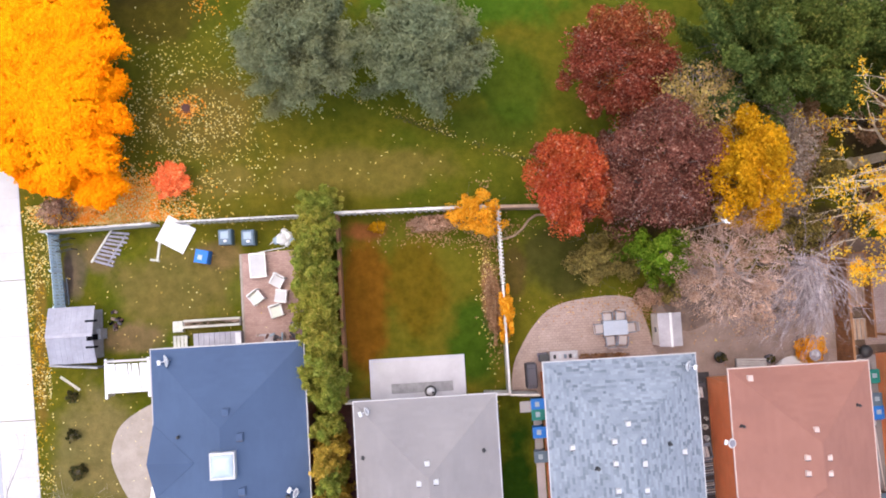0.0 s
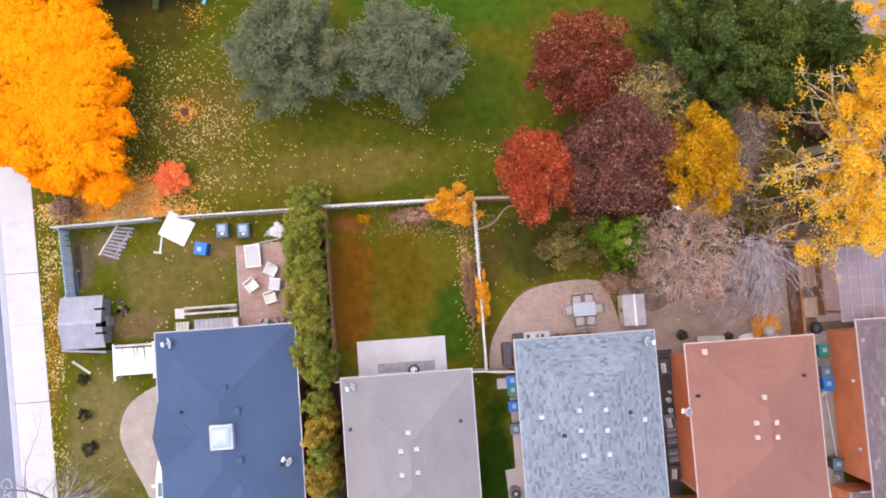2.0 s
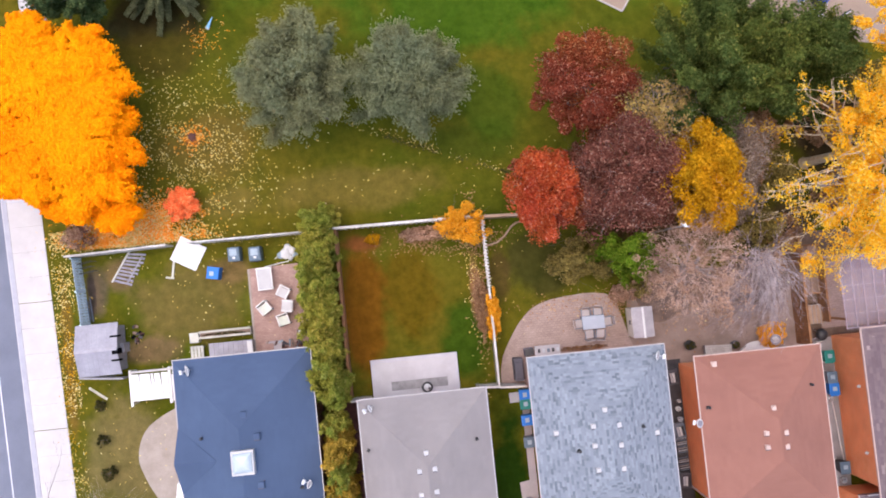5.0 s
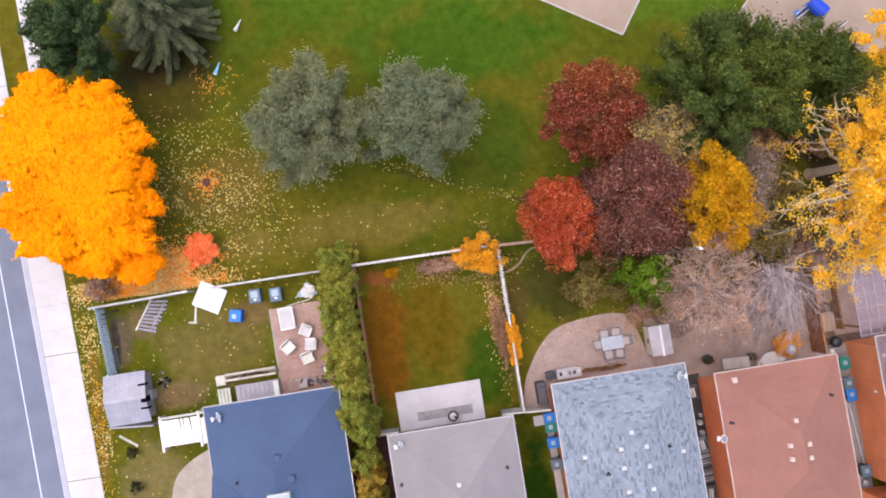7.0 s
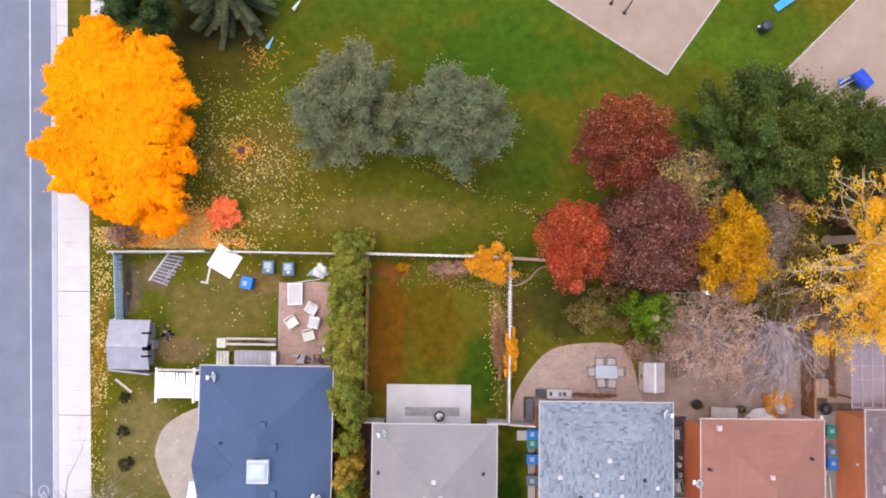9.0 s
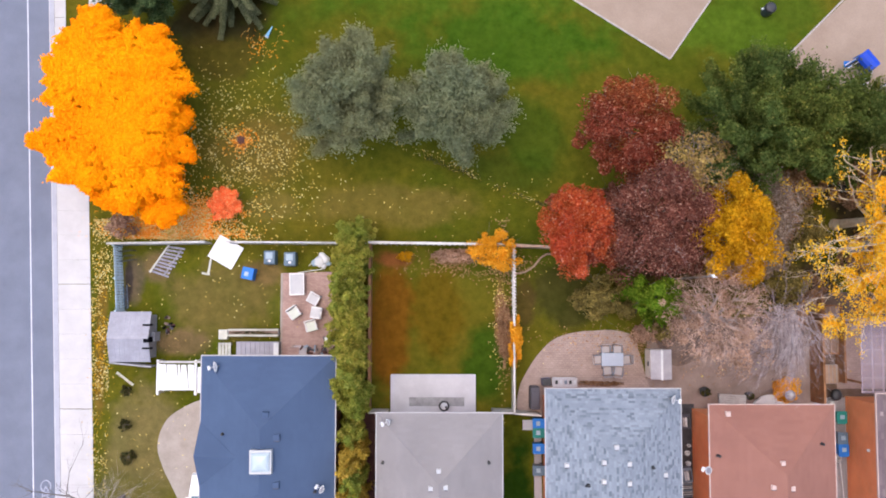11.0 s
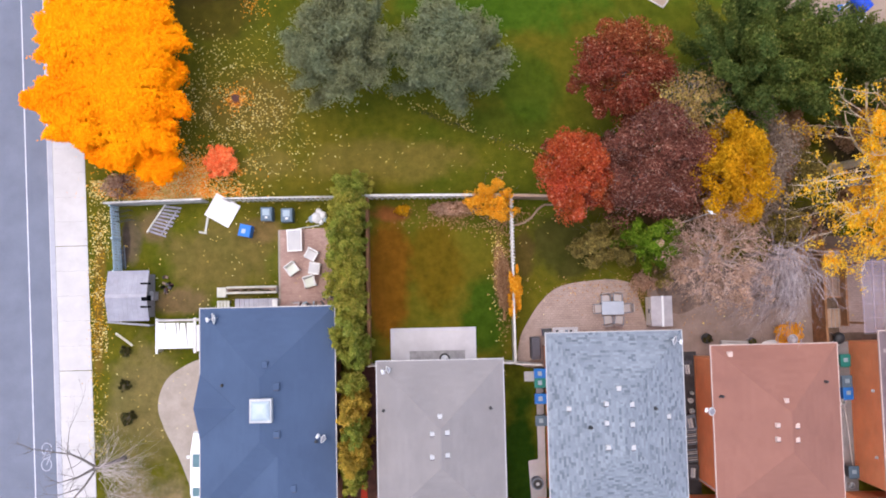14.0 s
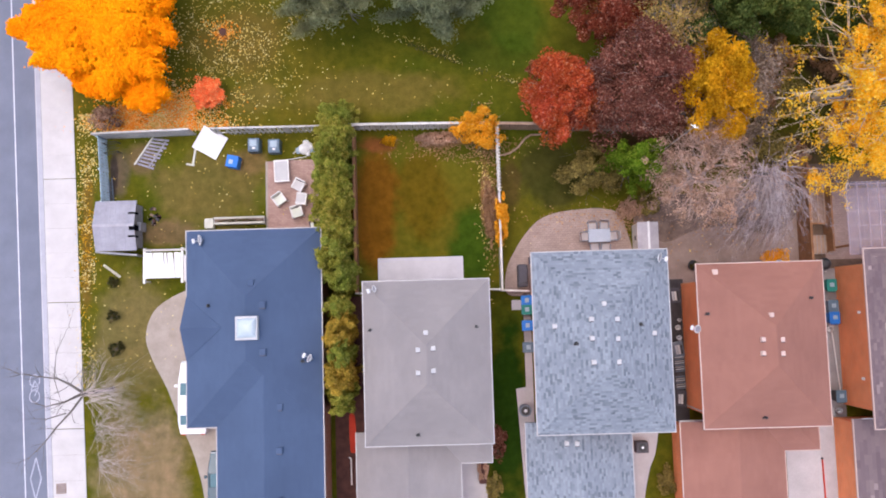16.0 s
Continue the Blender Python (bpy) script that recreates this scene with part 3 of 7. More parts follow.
def branches(segments, sides=5):
    """One bmesh from tapered limbs: (start, end, radius at start, radius at end)."""
    verts, faces = [], []
    ang = [2 * math.pi * k / sides for k in range(sides)]
    for a, b, ra, rb in segments:
        a, b = np.array(a, float), np.array(b, float)
        w = b - a
        w = w / (np.linalg.norm(w) + 1e-9)
        u = np.cross(w, (0.31, 0.27, 0.91))
        u = u / (np.linalg.norm(u) + 1e-9)
        v = np.cross(w, u)
        k0 = len(verts)
        for p, r in ((a, ra), (b, rb)):
            verts += [tuple(p + r * (math.cos(q) * u + math.sin(q) * v)) for q in ang]
        faces += [(k0 + k, k0 + (k + 1) % sides, k0 + sides + (k + 1) % sides, k0 + sides + k) for k in range(sides)]
        faces.append(tuple(k0 + sides + k for k in range(sides)))
    me = bpy.data.meshes.new("limbs")
    me.from_pydata(verts, [], faces)
    return me


def grow(start, way, length, radius, depth, rng, fork=3, bend=0.35, droop=0.0, out=None, shrink=0.68, spread=0.6):
    """Limbs that fork again and again."""
    out = [] if out is None else out
    p, w = np.array(start, float), np.array(way, float)
    w /= np.linalg.norm(w)
    steps = 3
    for s in range(steps):
        w = w + rng.normal(0, bend / 3, 3) + np.array((0, 0, -droop))
        w /= np.linalg.norm(w)
        q = p + w * length / steps
        r0, r1 = radius * (1 - 0.45 * s / steps), radius * (1 - 0.45 * (s + 1) / steps)
        out.append((p, q, r0, r1))
        p = q
        if depth > 0 and s > 0:
            for _ in range(max(1, fork - 1) if s == 1 else fork):
                side = w + rng.normal(0, spread, 3)
                grow(p, side, length * shrink * rng.uniform(0.7, 1.1), r1 * 0.62, depth - 1, rng, fork, bend, droop, out, shrink, spread)
    return out


def limbs_part(name, segs, material, parent, sides=5, label=""):
    me = branches(segs, sides)
    me.materials.append(material)
    ob = new(name, me)
    ob.parent = parent
    return tagged(ob, label, kind="" if name == "trunk" else "stuff")


def crown_part(name, quads, material, parent, label=""):
    ob = new(name, quads_mesh(name, quads, material))
    ob.parent = parent
    return tagged(ob, label, kind="stuff")


def tree(name, x, y, height, rx, ry, leaf, bark, label, category="tree", base=0.3, clumps=160, leaves=16000, size=0.2, seed=1, group="", trunk=None, dx=0.0, dy=0.0, twigs=0, twig_mat=None, twig_stray=0.35, twig_r=0.013, keep=None, loose=None, **more):
    """A tapered trunk with limbs and a crown; dx, dy: how far the crown hangs off its foot."""
    t = thing(name, x, y, 0, 0, label, category, group)
    rng = np.random.default_rng(seed)
    r = trunk or 0.035 * height
    zc = height * (base + 1) / 2
    top = (dx * 0.8, dy * 0.8, height * 0.72)
    fork = (dx * 0.25, dy * 0.25, height * base)
    limbs_part("trunk", [((0, 0, -0.05), (0, 0, 0.25), r * 1.35, r), ((0, 0, 0.25), fork, r, r * 0.75), (fork, top, r * 0.75, r * 0.3)], bark, t, 9)
    segs = []
    for k in range(9):
        a = 2 * math.pi * (k + rng.uniform(-0.3, 0.3)) / 9
        f = rng.uniform(0.0, 0.7)
        s = np.array(fork) * (1 - f) + np.array(top) * f
        w = (math.cos(a) * rx, math.sin(a) * ry, height * 0.2 * rng.uniform(0.3, 1.3))
        grow(s, w, (0.46 if loose else 0.55) * math.hypot(w[0], w[1]), r * 0.4, 1, rng, 3, 0.4, 0.0, segs)
    limbs_part("branchwork", segs, bark, t, 5)
    if twigs:
        segs = []
        for _ in range(twigs):
            d = rng.normal(0, 1, 3)
            d /= np.linalg.norm(d)
            d[2] = abs(d[2]) * 0.9
            s = np.array((dx, dy, zc)) + d * np.array((rx, ry, height * (1 - base) / 2)) * rng.uniform(0.55, 0.8)
            grow(s, d + rng.normal(0, twig_stray, 3), 0.42 * min(rx, ry) * rng.uniform(0.5, 1.0), twig_r, 1, rng, 2, 0.5, 0, segs, 0.7, 0.6)
        limbs_part("fine_wood", segs, twig_mat or BARK_PALE, t, 3)
    if loose:
        quads = plumes(height * base, height, rx, ry, loose, leaves, size, seed, **more)
    else:
        quads = crown((dx, dy, zc), (rx, ry, height * (1 - base) / 2), clumps, leaves, size, seed=seed, **more)
    if keep:
        quads = quads[keep(quads.mean(axis=1))]
    crown_part("crown", quads, leaf, t)
    return t


def bush(name, x, y, height, rx, ry, leaf, label, category="bush", leaves=3500, clumps=50, size=0.11, seed=1, group="", kind="", **more):
    t = thing(name, x, y, 0, 0, label, category, group, kind)
    rng = np.random.default_rng(seed)
    segs = []
    for k in range(7):
        a = 2 * math.pi * k / 7
        grow((0, 0, 0), (math.cos(a) * rx, math.sin(a) * ry, height * 0.9), height * 0.6, 0.022, 1, rng, 2, 0.4, 0, segs)
    limbs_part("branchwork", segs, BARK, t, 4)
    crown_part("foliage", crown((0, 0, height * 0.55), (rx * 0.92, ry * 0.92, height * 0.48), clumps, leaves, size, flat_bottom=0.9, seed=seed, **more), leaf, t)
    return t


# ---- ground, road and paving ----
ROAD = -0.042  # how far the kerb line drifts west for each metre north


def kx(off, y):
    """The x of a line at that distance from the kerb's road face."""
    return -25.23 + off + ROAD * y


def strip(o0, o1, y0, y1, z0, z1, bm=None):
    return slab([(kx(o0, y0), y0), (kx(o1, y0), y0), (kx(o1, y1), y1), (kx(o0, y1), y1)], z0, z1, bm)


bm = bmesh.new()
FAR = 1500.0
prof = [(-FAR, 0.0), (-9.2, 0.0), (-9.2, -0.13), (0.0, -0.13), (0.0, 0.0), (FAR, 0.0)]
rows_ = [[bm.verts.new((kx(o, y), y, z)) for o, z in prof] for y in (-FAR, FAR)]
for k in range(len(prof) - 1):
    bm.faces.new((rows_[0][k], rows_[0][k + 1], rows_[1][k + 1], rows_[1][k]))
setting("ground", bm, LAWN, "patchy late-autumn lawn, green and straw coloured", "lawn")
setting("road", strip(-9.15, -0.01, -200, 200, -0.2, -0.115), ASPHALT, "smooth blue-grey asphalt road with a cycle lane", "road")
setting("kerb", strip(0.05, 0.33, -200, 200, -0.1, 0.012), KERB_GREY, "lavender-grey concrete kerb along the road", "kerb")
setting("kerb_edge", strip(0.0, 0.05, -200, 200, -0.1, 0.018), KERB, "pale worn edge of the kerb", "kerb")
setting("far_kerb", strip(-9.45, -9.16, -200, 200, -0.1, 0.015), KERB, "pale concrete kerb across the road", "kerb")
walk_ = tagged(new("sidewalk"), "pale concrete sidewalk of cast slabs", "sidewalk", kind="structure")
for k in range(-9, 9):
    y0 = -0.57 + 7.7 * k
    for j in range(5):
        ya, yb = y0 + 1.54 * j, y0 + 1.54 * (j + 1)
        if yb <= 13.3 and ya > -40:
            part("slab", strip(0.355, 2.36, ya + (0.035 if j == 0 else 0.004), yb - 0.004, -0.06, 0.03), CONCRETE, walk_)
        elif 13 < yb < 60:
            part("slab", strip(0.355, 1.06, ya + 0.02, yb - 0.004, -0.06, 0.03), CONCRETE, walk_)
            part("slab", strip(2.55, 4.1, ya + 0.02, yb - 0.004, -0.06, 0.03), CONCRETE, walk_)
bm = strip(-1.45, -1.375, -120, 120, -0.118, -0.111)
setting("lane_line", bm, PAINT, "continuous white cycle lane line on the asphalt", "road marking")
# cycle lane symbols: an outlined diamond and a worn bicycle
bm = bmesh.new()
dc = (-25.19, -18.9)
dia = [(0, 1.25), (0.33, 0), (0, -1.25), (-0.33, 0)]
for k in range(4):
    (xa, ya), (xb, yb) = dia[k], dia[(k + 1) % 4]
    l = math.hypot(xb - xa, yb - ya)
    m = Matrix.Translation((dc[0] + (xa + xb) / 2, dc[1] + (ya + yb) / 2, -0.113)) @ Matrix.Rotation(math.atan2(yb - ya, xb - xa), 4, "Z")
    box(-l / 2, l / 2, -0.04, 0.04, -0.002, 0.002, bm, m)
setting("diamond_marking", bm, PAINT_WORN, "white outlined diamond painted in the cycle lane", "road marking")
bm = bmesh.new()
for cy in (-13.0, -13.95):
    for k in range(14):
        a0, a1 = 2 * math.pi * k / 14, 2 * math.pi * (k + 1) / 14
        c = (-25.33 + 0.30 * math.cos((a0 + a1) / 2), cy + 0.36 * math.sin((a0 + a1) / 2))
        box(-0.085, 0.085, -0.03, 0.03, -0.002, 0.002, bm, Matrix.Translation((*c, -0.113)) @ Matrix.Rotation((a0 + a1) / 2 + math.pi / 2, 4, "Z"))
for (xa, ya), (xb, yb) in (((-25.33, -13.0), (-25.1, -13.4)), ((-25.1, -13.4), (-25.33, -13.95)), ((-25.33, -13.0), (-25.55, -13.6)), ((-25.55, -13.6), (-25.1, -13.45))):
    l = math.hypot(xb - xa, yb - ya)
    box(-l / 2, l / 2, -0.03, 0.03, -0.002, 0.002, bm, Matrix.Translation(((xa + xb) / 2, (ya + yb) / 2, -0.113)) @ Matrix.Rotation(math.atan2(yb - ya, xb - xa), 4, "Z"))
setting("bicycle_marking", bm, PAINT_WORN, "worn white bicycle symbol in the cycle lane", "road marking")
g = thing("drain_cover", kx(0.85, -19.5), -19.5, 0.03, 2.4, "rust-brown square metal cover set in the sidewalk", "drain cover")
part("frame", box(-0.3, 0.3, -0.3, 0.3, 0.0, 0.015), DIRT, g)
for k in range(5):
    part("bar", box(-0.25, 0.25, -0.22 + 0.11 * k - 0.02, -0.22 + 0.11 * k + 0.02, 0.015, 0.025), FENCE_GREY, g)

setting("garden_path", slab(smooth_outline([(-15.2, -7.6), (-16.5, -7.95), (-17.9, -8.9), (-18.45, -10.4), (-18.1, -11.8), (-17.2, -13.6), (-16.4, -15.6), (-15.5, -17.8), (-14.9, -20.3), (-14.6, -24.0), (-12.6, -24.0), (-12.8, -16.0), (-13.2, -11.0), (-13.6, -7.8)]), -0.1, 0.02),
        PATH, "curved pale concrete path beside the blue-roofed house", "path")
setting("patio_one", slab([(-10.85, 0.15), (-7.1, 0.25), (-7.0, -5.6), (-11.0, -5.6)], -0.1, 0.025), PAVER_RED, "reddish paved patio behind the blue-roofed house", "patio")
setting("patio_edging", box(-10.97, -10.85, -5.2, 0.15, -0.1, 0.06), PATH, "pale timber edging along the patio", "edging")
setting("deck_two", box(-4.1, 1.15, -8.5, -6.1, -0.1, 0.1), PAD, "smooth pale grey concrete terrace pad", "terrace", 0.015)
setting("mat_strip", box(-2.95, 0.45, -8.05, -7.5, 0.1, 0.115), FENCE_GREY, "dark grey outdoor mat on the terrace", "mat")
setting("patio_three", slab(smooth_outline([(3.75, -8.4), (3.85, -6.9), (4.45, -5.7), (5.12, -4.75), (5.95, -3.98), (7.0, -3.58), (8.6, -3.4), (9.9, -3.4), (10.9, -3.75), (11.3, -4.8), (11.6, -6.0), (12.0, -8.6), (8, -8.9), (5, -8.7)]), -0.1, 0.022),
        PAVER, "curved tan paver patio behind the grey-roofed house", "patio")
setting("yard_four_soil", slab([(11.7, -8.6), (11.75, -3.6), (12.9, -2.9), (15.0, -2.6), (18.0, -2.6), (21.8, -2.4), (22.05, -8.4)], -0.1, 0.018), YARD, "trodden brown soil and pavers of a back yard", "soil")
# dark brown sheet laid in to stand for shade below the bare trees
setting("yard_four_litter", slab(smooth_outline([(12.2, -3.4), (13.4, -2.75), (17.0, -2.65), (21.3, -2.5), (21.7, -4.2), (20.0, -5.3), (18.0, -4.7), (15.6, -4.9), (13.6, -5.6), (12.6, -4.6)]), 0.0, 0.023), SHADE_GROUND, "dark brown ground sheet for the shade under the bare trees", "soil")
setting("terrace_floor", box(23.45, 31.5, -6.95, -2.6, -0.05, 0.026), PAVER, "tan paved floor under the terrace roof", "paving")
setting("side_path_three", slab([(4.05, -8.9), (5.2, -8.9), (5.2, -26), (4.85, -26), (4.45, -20), (4.15, -14.3), (4.75, -14.2), (4.75, -9.5), (4.05, -9.5)], -0.1, 0.02), SLAB, "narrow pale concrete side path", "path")
setting("side_yard_four", box(12.1, 14.6, -17.0, -7.9, -0.1, 0.021), SHADEPAVE, "paved passage darkened for the shade between two houses", "passage")
setting("side_yard_five", box(20.3, 24.1, -16.9, -7.504, -0.1, 0.0165), PASSAGE, "grey concrete passage between two houses, darkened for shade", "passage")
setting("driveway_five", box(20.3, 24.1, -26.0, -16.9, -0.1, 0.021), SLAB, "pale grey concrete driveway between two houses", "driveway")
setting("side_yard_two", box(-6.9, -4.2, -27.0, -8.4, -0.1, 0.015), MULCH, "dark red mulch passage between two houses", "passage")
setting("front_path_three", slab(smooth_outline([(10.2, -16.0), (12.5, -16.2), (12.45, -18.2), (12.0, -19.4), (11.6, -21.5), (11.5, -25.0), (10.2, -25.0)]), -0.1, 0.02), SLAB, "pale concrete front path", "path")
setting("porch_two", box(0.5, 2.2, -27, -16.5, -0.1, 0.12), SLAB, "grey concrete front porch slab", "porch")
setting("yard_five_paving", box(22.1, 34.0, -7.5, -1.0, -0.1, 0.02), LEAF_SOIL, "brown leaf-strewn ground of the end back yard", "paving")

# park: two sand areas with pale timber edging
setting("sand_area", slab([(13.46, 13.77), (24.0, 29.1), (7.0, 36.0), (-5.0, 25.5)], -0.1, 0.02), SAND, "pinkish playground sand area in the park", "sand")
setting("sand_area_two", slab([(20.7, 13.7), (24.65, 17.5), (27.5, 20.5), (36.0, 16.5), (30.5, 9.9), (26.5, 10.6), (23.5, 11.4)], -0.1, 0.02), SAND, "second pinkish playground sand area", "sand")
def edging(name, a, b, w=0.1):
    l = math.hypot(b[0] - a[0], b[1] - a[1])
    m = Matrix.Translation(((a[0] + b[0]) / 2, (a[1] + b[1]) / 2, 0)) @ Matrix.Rotation(math.atan2(b[1] - a[1], b[0] - a[0]), 4, "Z")
    t = tagged(new(name), "pale concrete edging along the playground sand", "edging", kind="structure")
    n = max(2, int(l / 2.4))
    for k in range(n):
        part("kerbstone", box(-l / 2 + l * k / n + 0.01, -l / 2 + l * (k + 1) / n - 0.01, -w / 2, w / 2, -0.1, 0.06, None, m), EDGE_STONE, t)
edging("sand_edging", (13.46, 13.7), (-5.0, 25.4))
edging("sand_edging", (13.46, 13.7), (24.1, 29.1))
edging("sand_edging", (20.6, 13.6), (27.5, 20.5))


# ---- houses ----
def hip_faces(x0, x1, y0, y1, gable=False):
    """The eaves of a hip roof: start, way along, way inwards, length, how far the face runs in, and which ends are hipped; gable: none at the north."""
    w, d = x1 - x0, y1 - y0
    run = min(w, d) / 2
    hip = 0 if gable else 1
    faces = [((x0, y1), (1, 0), (0, -1), w, run, 1, 1), ((x1, y1), (0, -1), (-1, 0), d, run, hip, 1), ((x1, y0), (-1, 0), (0, 1), w, run, 1, 1), ((x0, y0), (0, 1), (1, 0), d, run, 1, hip)]
    return faces[1:] if gable else faces


def shingles(x0, x1, y0, y1, eave, pitch, rng, course=0.19, wide=(0.3, 1.0), gable=False):
    quads = []
    for (sx, sy), (ax, ay), (nx, ny), length, run, h0, h1_ in hip_faces(x0, x1, y0, y1, gable):
        rows = int(run / course) + 1
        for k in range(rows):
            d0, d1 = k * course, min((k + 1) * course + 0.02, run)
            lo, hi = d0 * h0 - 0.02 * h0, length - d0 * h1_ + 0.02 * h1_
            if hi - lo < 0.1 or d1 - d0 < 0.02:
                continue
            s = lo + rng.uniform(-0.3, 0.0)
            while s < hi:
                e = s + rng.uniform(*wide)
                a, b = max(s, lo), min(e, hi)
                s = e
                if b - a < 0.04:
                    continue
                a1, b1 = max(a, d1 * h0 - 0.02 * h0), min(b, length - d1 * h1_ + 0.02 * h1_)
                if b1 <= a1:
                    a1 = b1 = min(max((a1 + b1) / 2, a), b)
                lift = 0.02 + rng.uniform(0, 0.006)
                def at(u, dd, up):
                    return (sx + ax * u + nx * dd, sy + ay * u + ny * dd, eave + pitch * dd + up)
                quads.append((at(a + 0.004, d0, lift), at(b - 0.004, d0, lift), at(b1, d1, 0.016), at(a1, d1, 0.016)))
    return np.array(quads)


def hip_body(x0, x1, y0, y1, eave, pitch, thick=0.16, gable=False):
    bm = bmesh.new()
    w, d = x1 - x0, y1 - y0
    r = min(w, d) / 2
    z = eave + pitch * r
    c = [bm.verts.new((*p, eave)) for p in ((x0, y0), (x1, y0), (x1, y1), (x0, y1))]
    low = [bm.verts.new((*p, eave - thick)) for p in ((x0, y0), (x1, y0), (x1, y1), (x0, y1))]
    if d >= w:
        a, b = bm.verts.new(((x0 + x1) / 2, y0 + r, z)), bm.verts.new(((x0 + x1) / 2, y1 if gable else y1 - r, z))
        bm.faces.new((c[0], c[1], a)); bm.faces.new((c[1], c[2], b, a)); bm.faces.new((c[2], c[3], b)); bm.faces.new((c[3], c[0], a, b))
    else:
        a, b = bm.verts.new((x0 + r, (y0 + y1) / 2, z)), bm.verts.new((x1 - r, (y0 + y1) / 2, z))
        bm.faces.new((c[0], c[1], b, a)); bm.faces.new((c[1], c[2], b)); bm.faces.new((c[2], c[3], a, b)); bm.faces.new((c[3], c[0], a))
    for k in range(4):
        n = (k + 1) % 4
        bm.faces.new((low[k], low[n], c[n], c[k]))
    bm.faces.new(low[::-1])
    return bm


def roof_on(parent, rect, eave, pitch, material, trim, rng, wide=(0.3, 1.0), sides="nesw", course=0.19, gable=False):
    x0, x1, y0, y1 = rect
    roof = part("roof", hip_body(x0, x1, y0, y1, eave, pitch, gable=gable), material, parent)
    ob = new("shingles", quads_mesh("shingles", shingles(x0, x1, y0, y1, eave, pitch, rng, course, wide, gable), material))
    ob.parent = roof
    tagged(ob, kind="stuff")
    g, t = 0.055, 0.11
    for s, a in (("n", (x0 - g, x1 + g, y1, y1 + g)), ("s", (x0 - g, x1 + g, y0 - g, y0)), ("w", (x0 - g, x0, y0, y1)), ("e", (x1, x1 + g, y0, y1))):
        if s in sides:
            part("gutter", box(*a, eave - t, eave + 0.012), trim, roof)
    return roof


def shell(parent, rect, top, brick, over=0.32, thick=0.25, north=None):
    x0, x1, y0, y1 = rect[0] + over, rect[1] - over, rect[2] + over, rect[3] - (over if north is None else north)
    part("wall", box(x0, x1, y1 - thick, y1, -0.1, top), brick, parent)
    part("wall", box(x0, x1, y0, y0 + thick, -0.1, top), brick, parent)
    part("wall", box(x0, x0 + thick, y0 + thick, y1 - thick, -0.1, top), brick, parent)
    part("wall", box(x1 - thick, x1, y0 + thick, y1 - thick, -0.1, top), brick, parent)


def on_roof(rect, eave, pitch, x, y):
    x0, x1, y0, y1 = rect
    return eave + pitch * max(0.0, min(x - x0, x1 - x, y - y0, y1 - y))


def roof_vent(parent, x, y, z, material=None, s=0.22, h=0.12):
    v = part("roof_vent", box(x - s / 2, x + s / 2, y - s / 2, y + s / 2, z - 0.1, z + h), material or VENT, parent, bevel=0.02)
    part("flashing", box(x - s * 0.6, x + s * 0.6, y - s * 0.6, y + s * 0.6, z - 0.12, z + 0.04), material or GUTTER, v)
    # charcoal strip added to stand for the vent's shadow on its south side
    part("louvre", box(x - s * 0.46, x + s * 0.46, y - s / 2 - 0.045, y - s / 2, z - 0.05, z + h * 0.75), CHARCOAL, v, "dark strip for the vent's shadow")


def vent_pipe(parent, x, y, z, h=0.3, r=0.05):
    v = part("vent_pipe", rod((x, y, z - 0.1), (x, y, z + h), r, r, 10), DARK, parent)
    part("collar", rod((x, y, z - 0.05), (x, y, z + 0.08), r * 2.0, r * 1.4, 10), DARK, v)
    part("cap", rod((x, y, z + h), (x, y, z + h + 0.06), r * 1.6, r * 1.1, 10), DARK, v)
    part("flashing", box(x - r * 2.6, x + r * 2.6, y - r * 1.6, y - r * 0.5, z - 0.14, z + 0.05), DARK, v)


def dish(parent, x, y, z, aim, r=0.33):
    """A small white satellite dish on a bent mast."""
    bm = bmesh.new()
    turn = Matrix.Translation((x, y, z + 0.45)) @ Matrix.Rotation(radians(aim), 4, "Z") @ Matrix.Rotation(radians(62), 4, "Y")
    prof = [(0.02, 0.0), (r * 0.5, 0.035), (r * 0.85, 0.1), (r, 0.15), (r * 0.97, 0.155), (r * 0.5, 0.05), (0.03, 0.012)]
    lathe(prof, 18, bm)
    bmesh.ops.transform(bm, matrix=turn, verts=bm.verts[:])
    d = part("satellite_dish", bm, WHITE, parent, "white satellite dish", smooth=True)
    part("mast", rod((x, y, z - 0.1), (x, y, z + 0.45), 0.025), GUTTER, d)
    part("mesh_face", rod(turn @ Vector((-r * 0.12, 0, 0.135)), turn @ Vector((-r * 0.12, 0, 0.138)), r * 0.72, r * 0.72, 16), METAL_RIB, d, "grey inner face")
    tip = turn @ Vector((r * 0.5, 0, 0.44))
    part("arm", rod(turn @ Vector((r * 0.9, 0, 0.1)), tip, 0.02), WHITE, d)
    side = turn.to_3x3() @ Vector((0, 0.12, 0))
    part("receiver", rod(tip - side, tip + side, 0.085), WHITE, d)


def window_unit(parent, a, b, z0, z1, name="window"):
    """A framed window flat in a wall along x, its outer face at a[1]."""
    x0, x1, y = a[0], b[0], a[1]
    w = part(name, box(x0, x1, y, y + 0.05, z0, z1), WHITE, parent)
    n = 2
    for k in range(n):
        part("pane", box(x0 + 0.07 + (x1 - x0 - 0.07) * k / n, x0 + (x1 - x0 - 0.07) * (k + 1) / n, y + 0.045, y + 0.06, z0 + 0.07, z1 - 0.07), GLASS_DARK, w)
    part("sill", box(x0 - 0.05, x1 + 0.05, y, y + 0.14, z0 - 0.06, z0), GUTTER, w)


rng = np.random.default_rng(3)
# house with the blue roof, an L in plan with a side bay
H1 = (-14.33, -6.86, -15.43, -4.62)
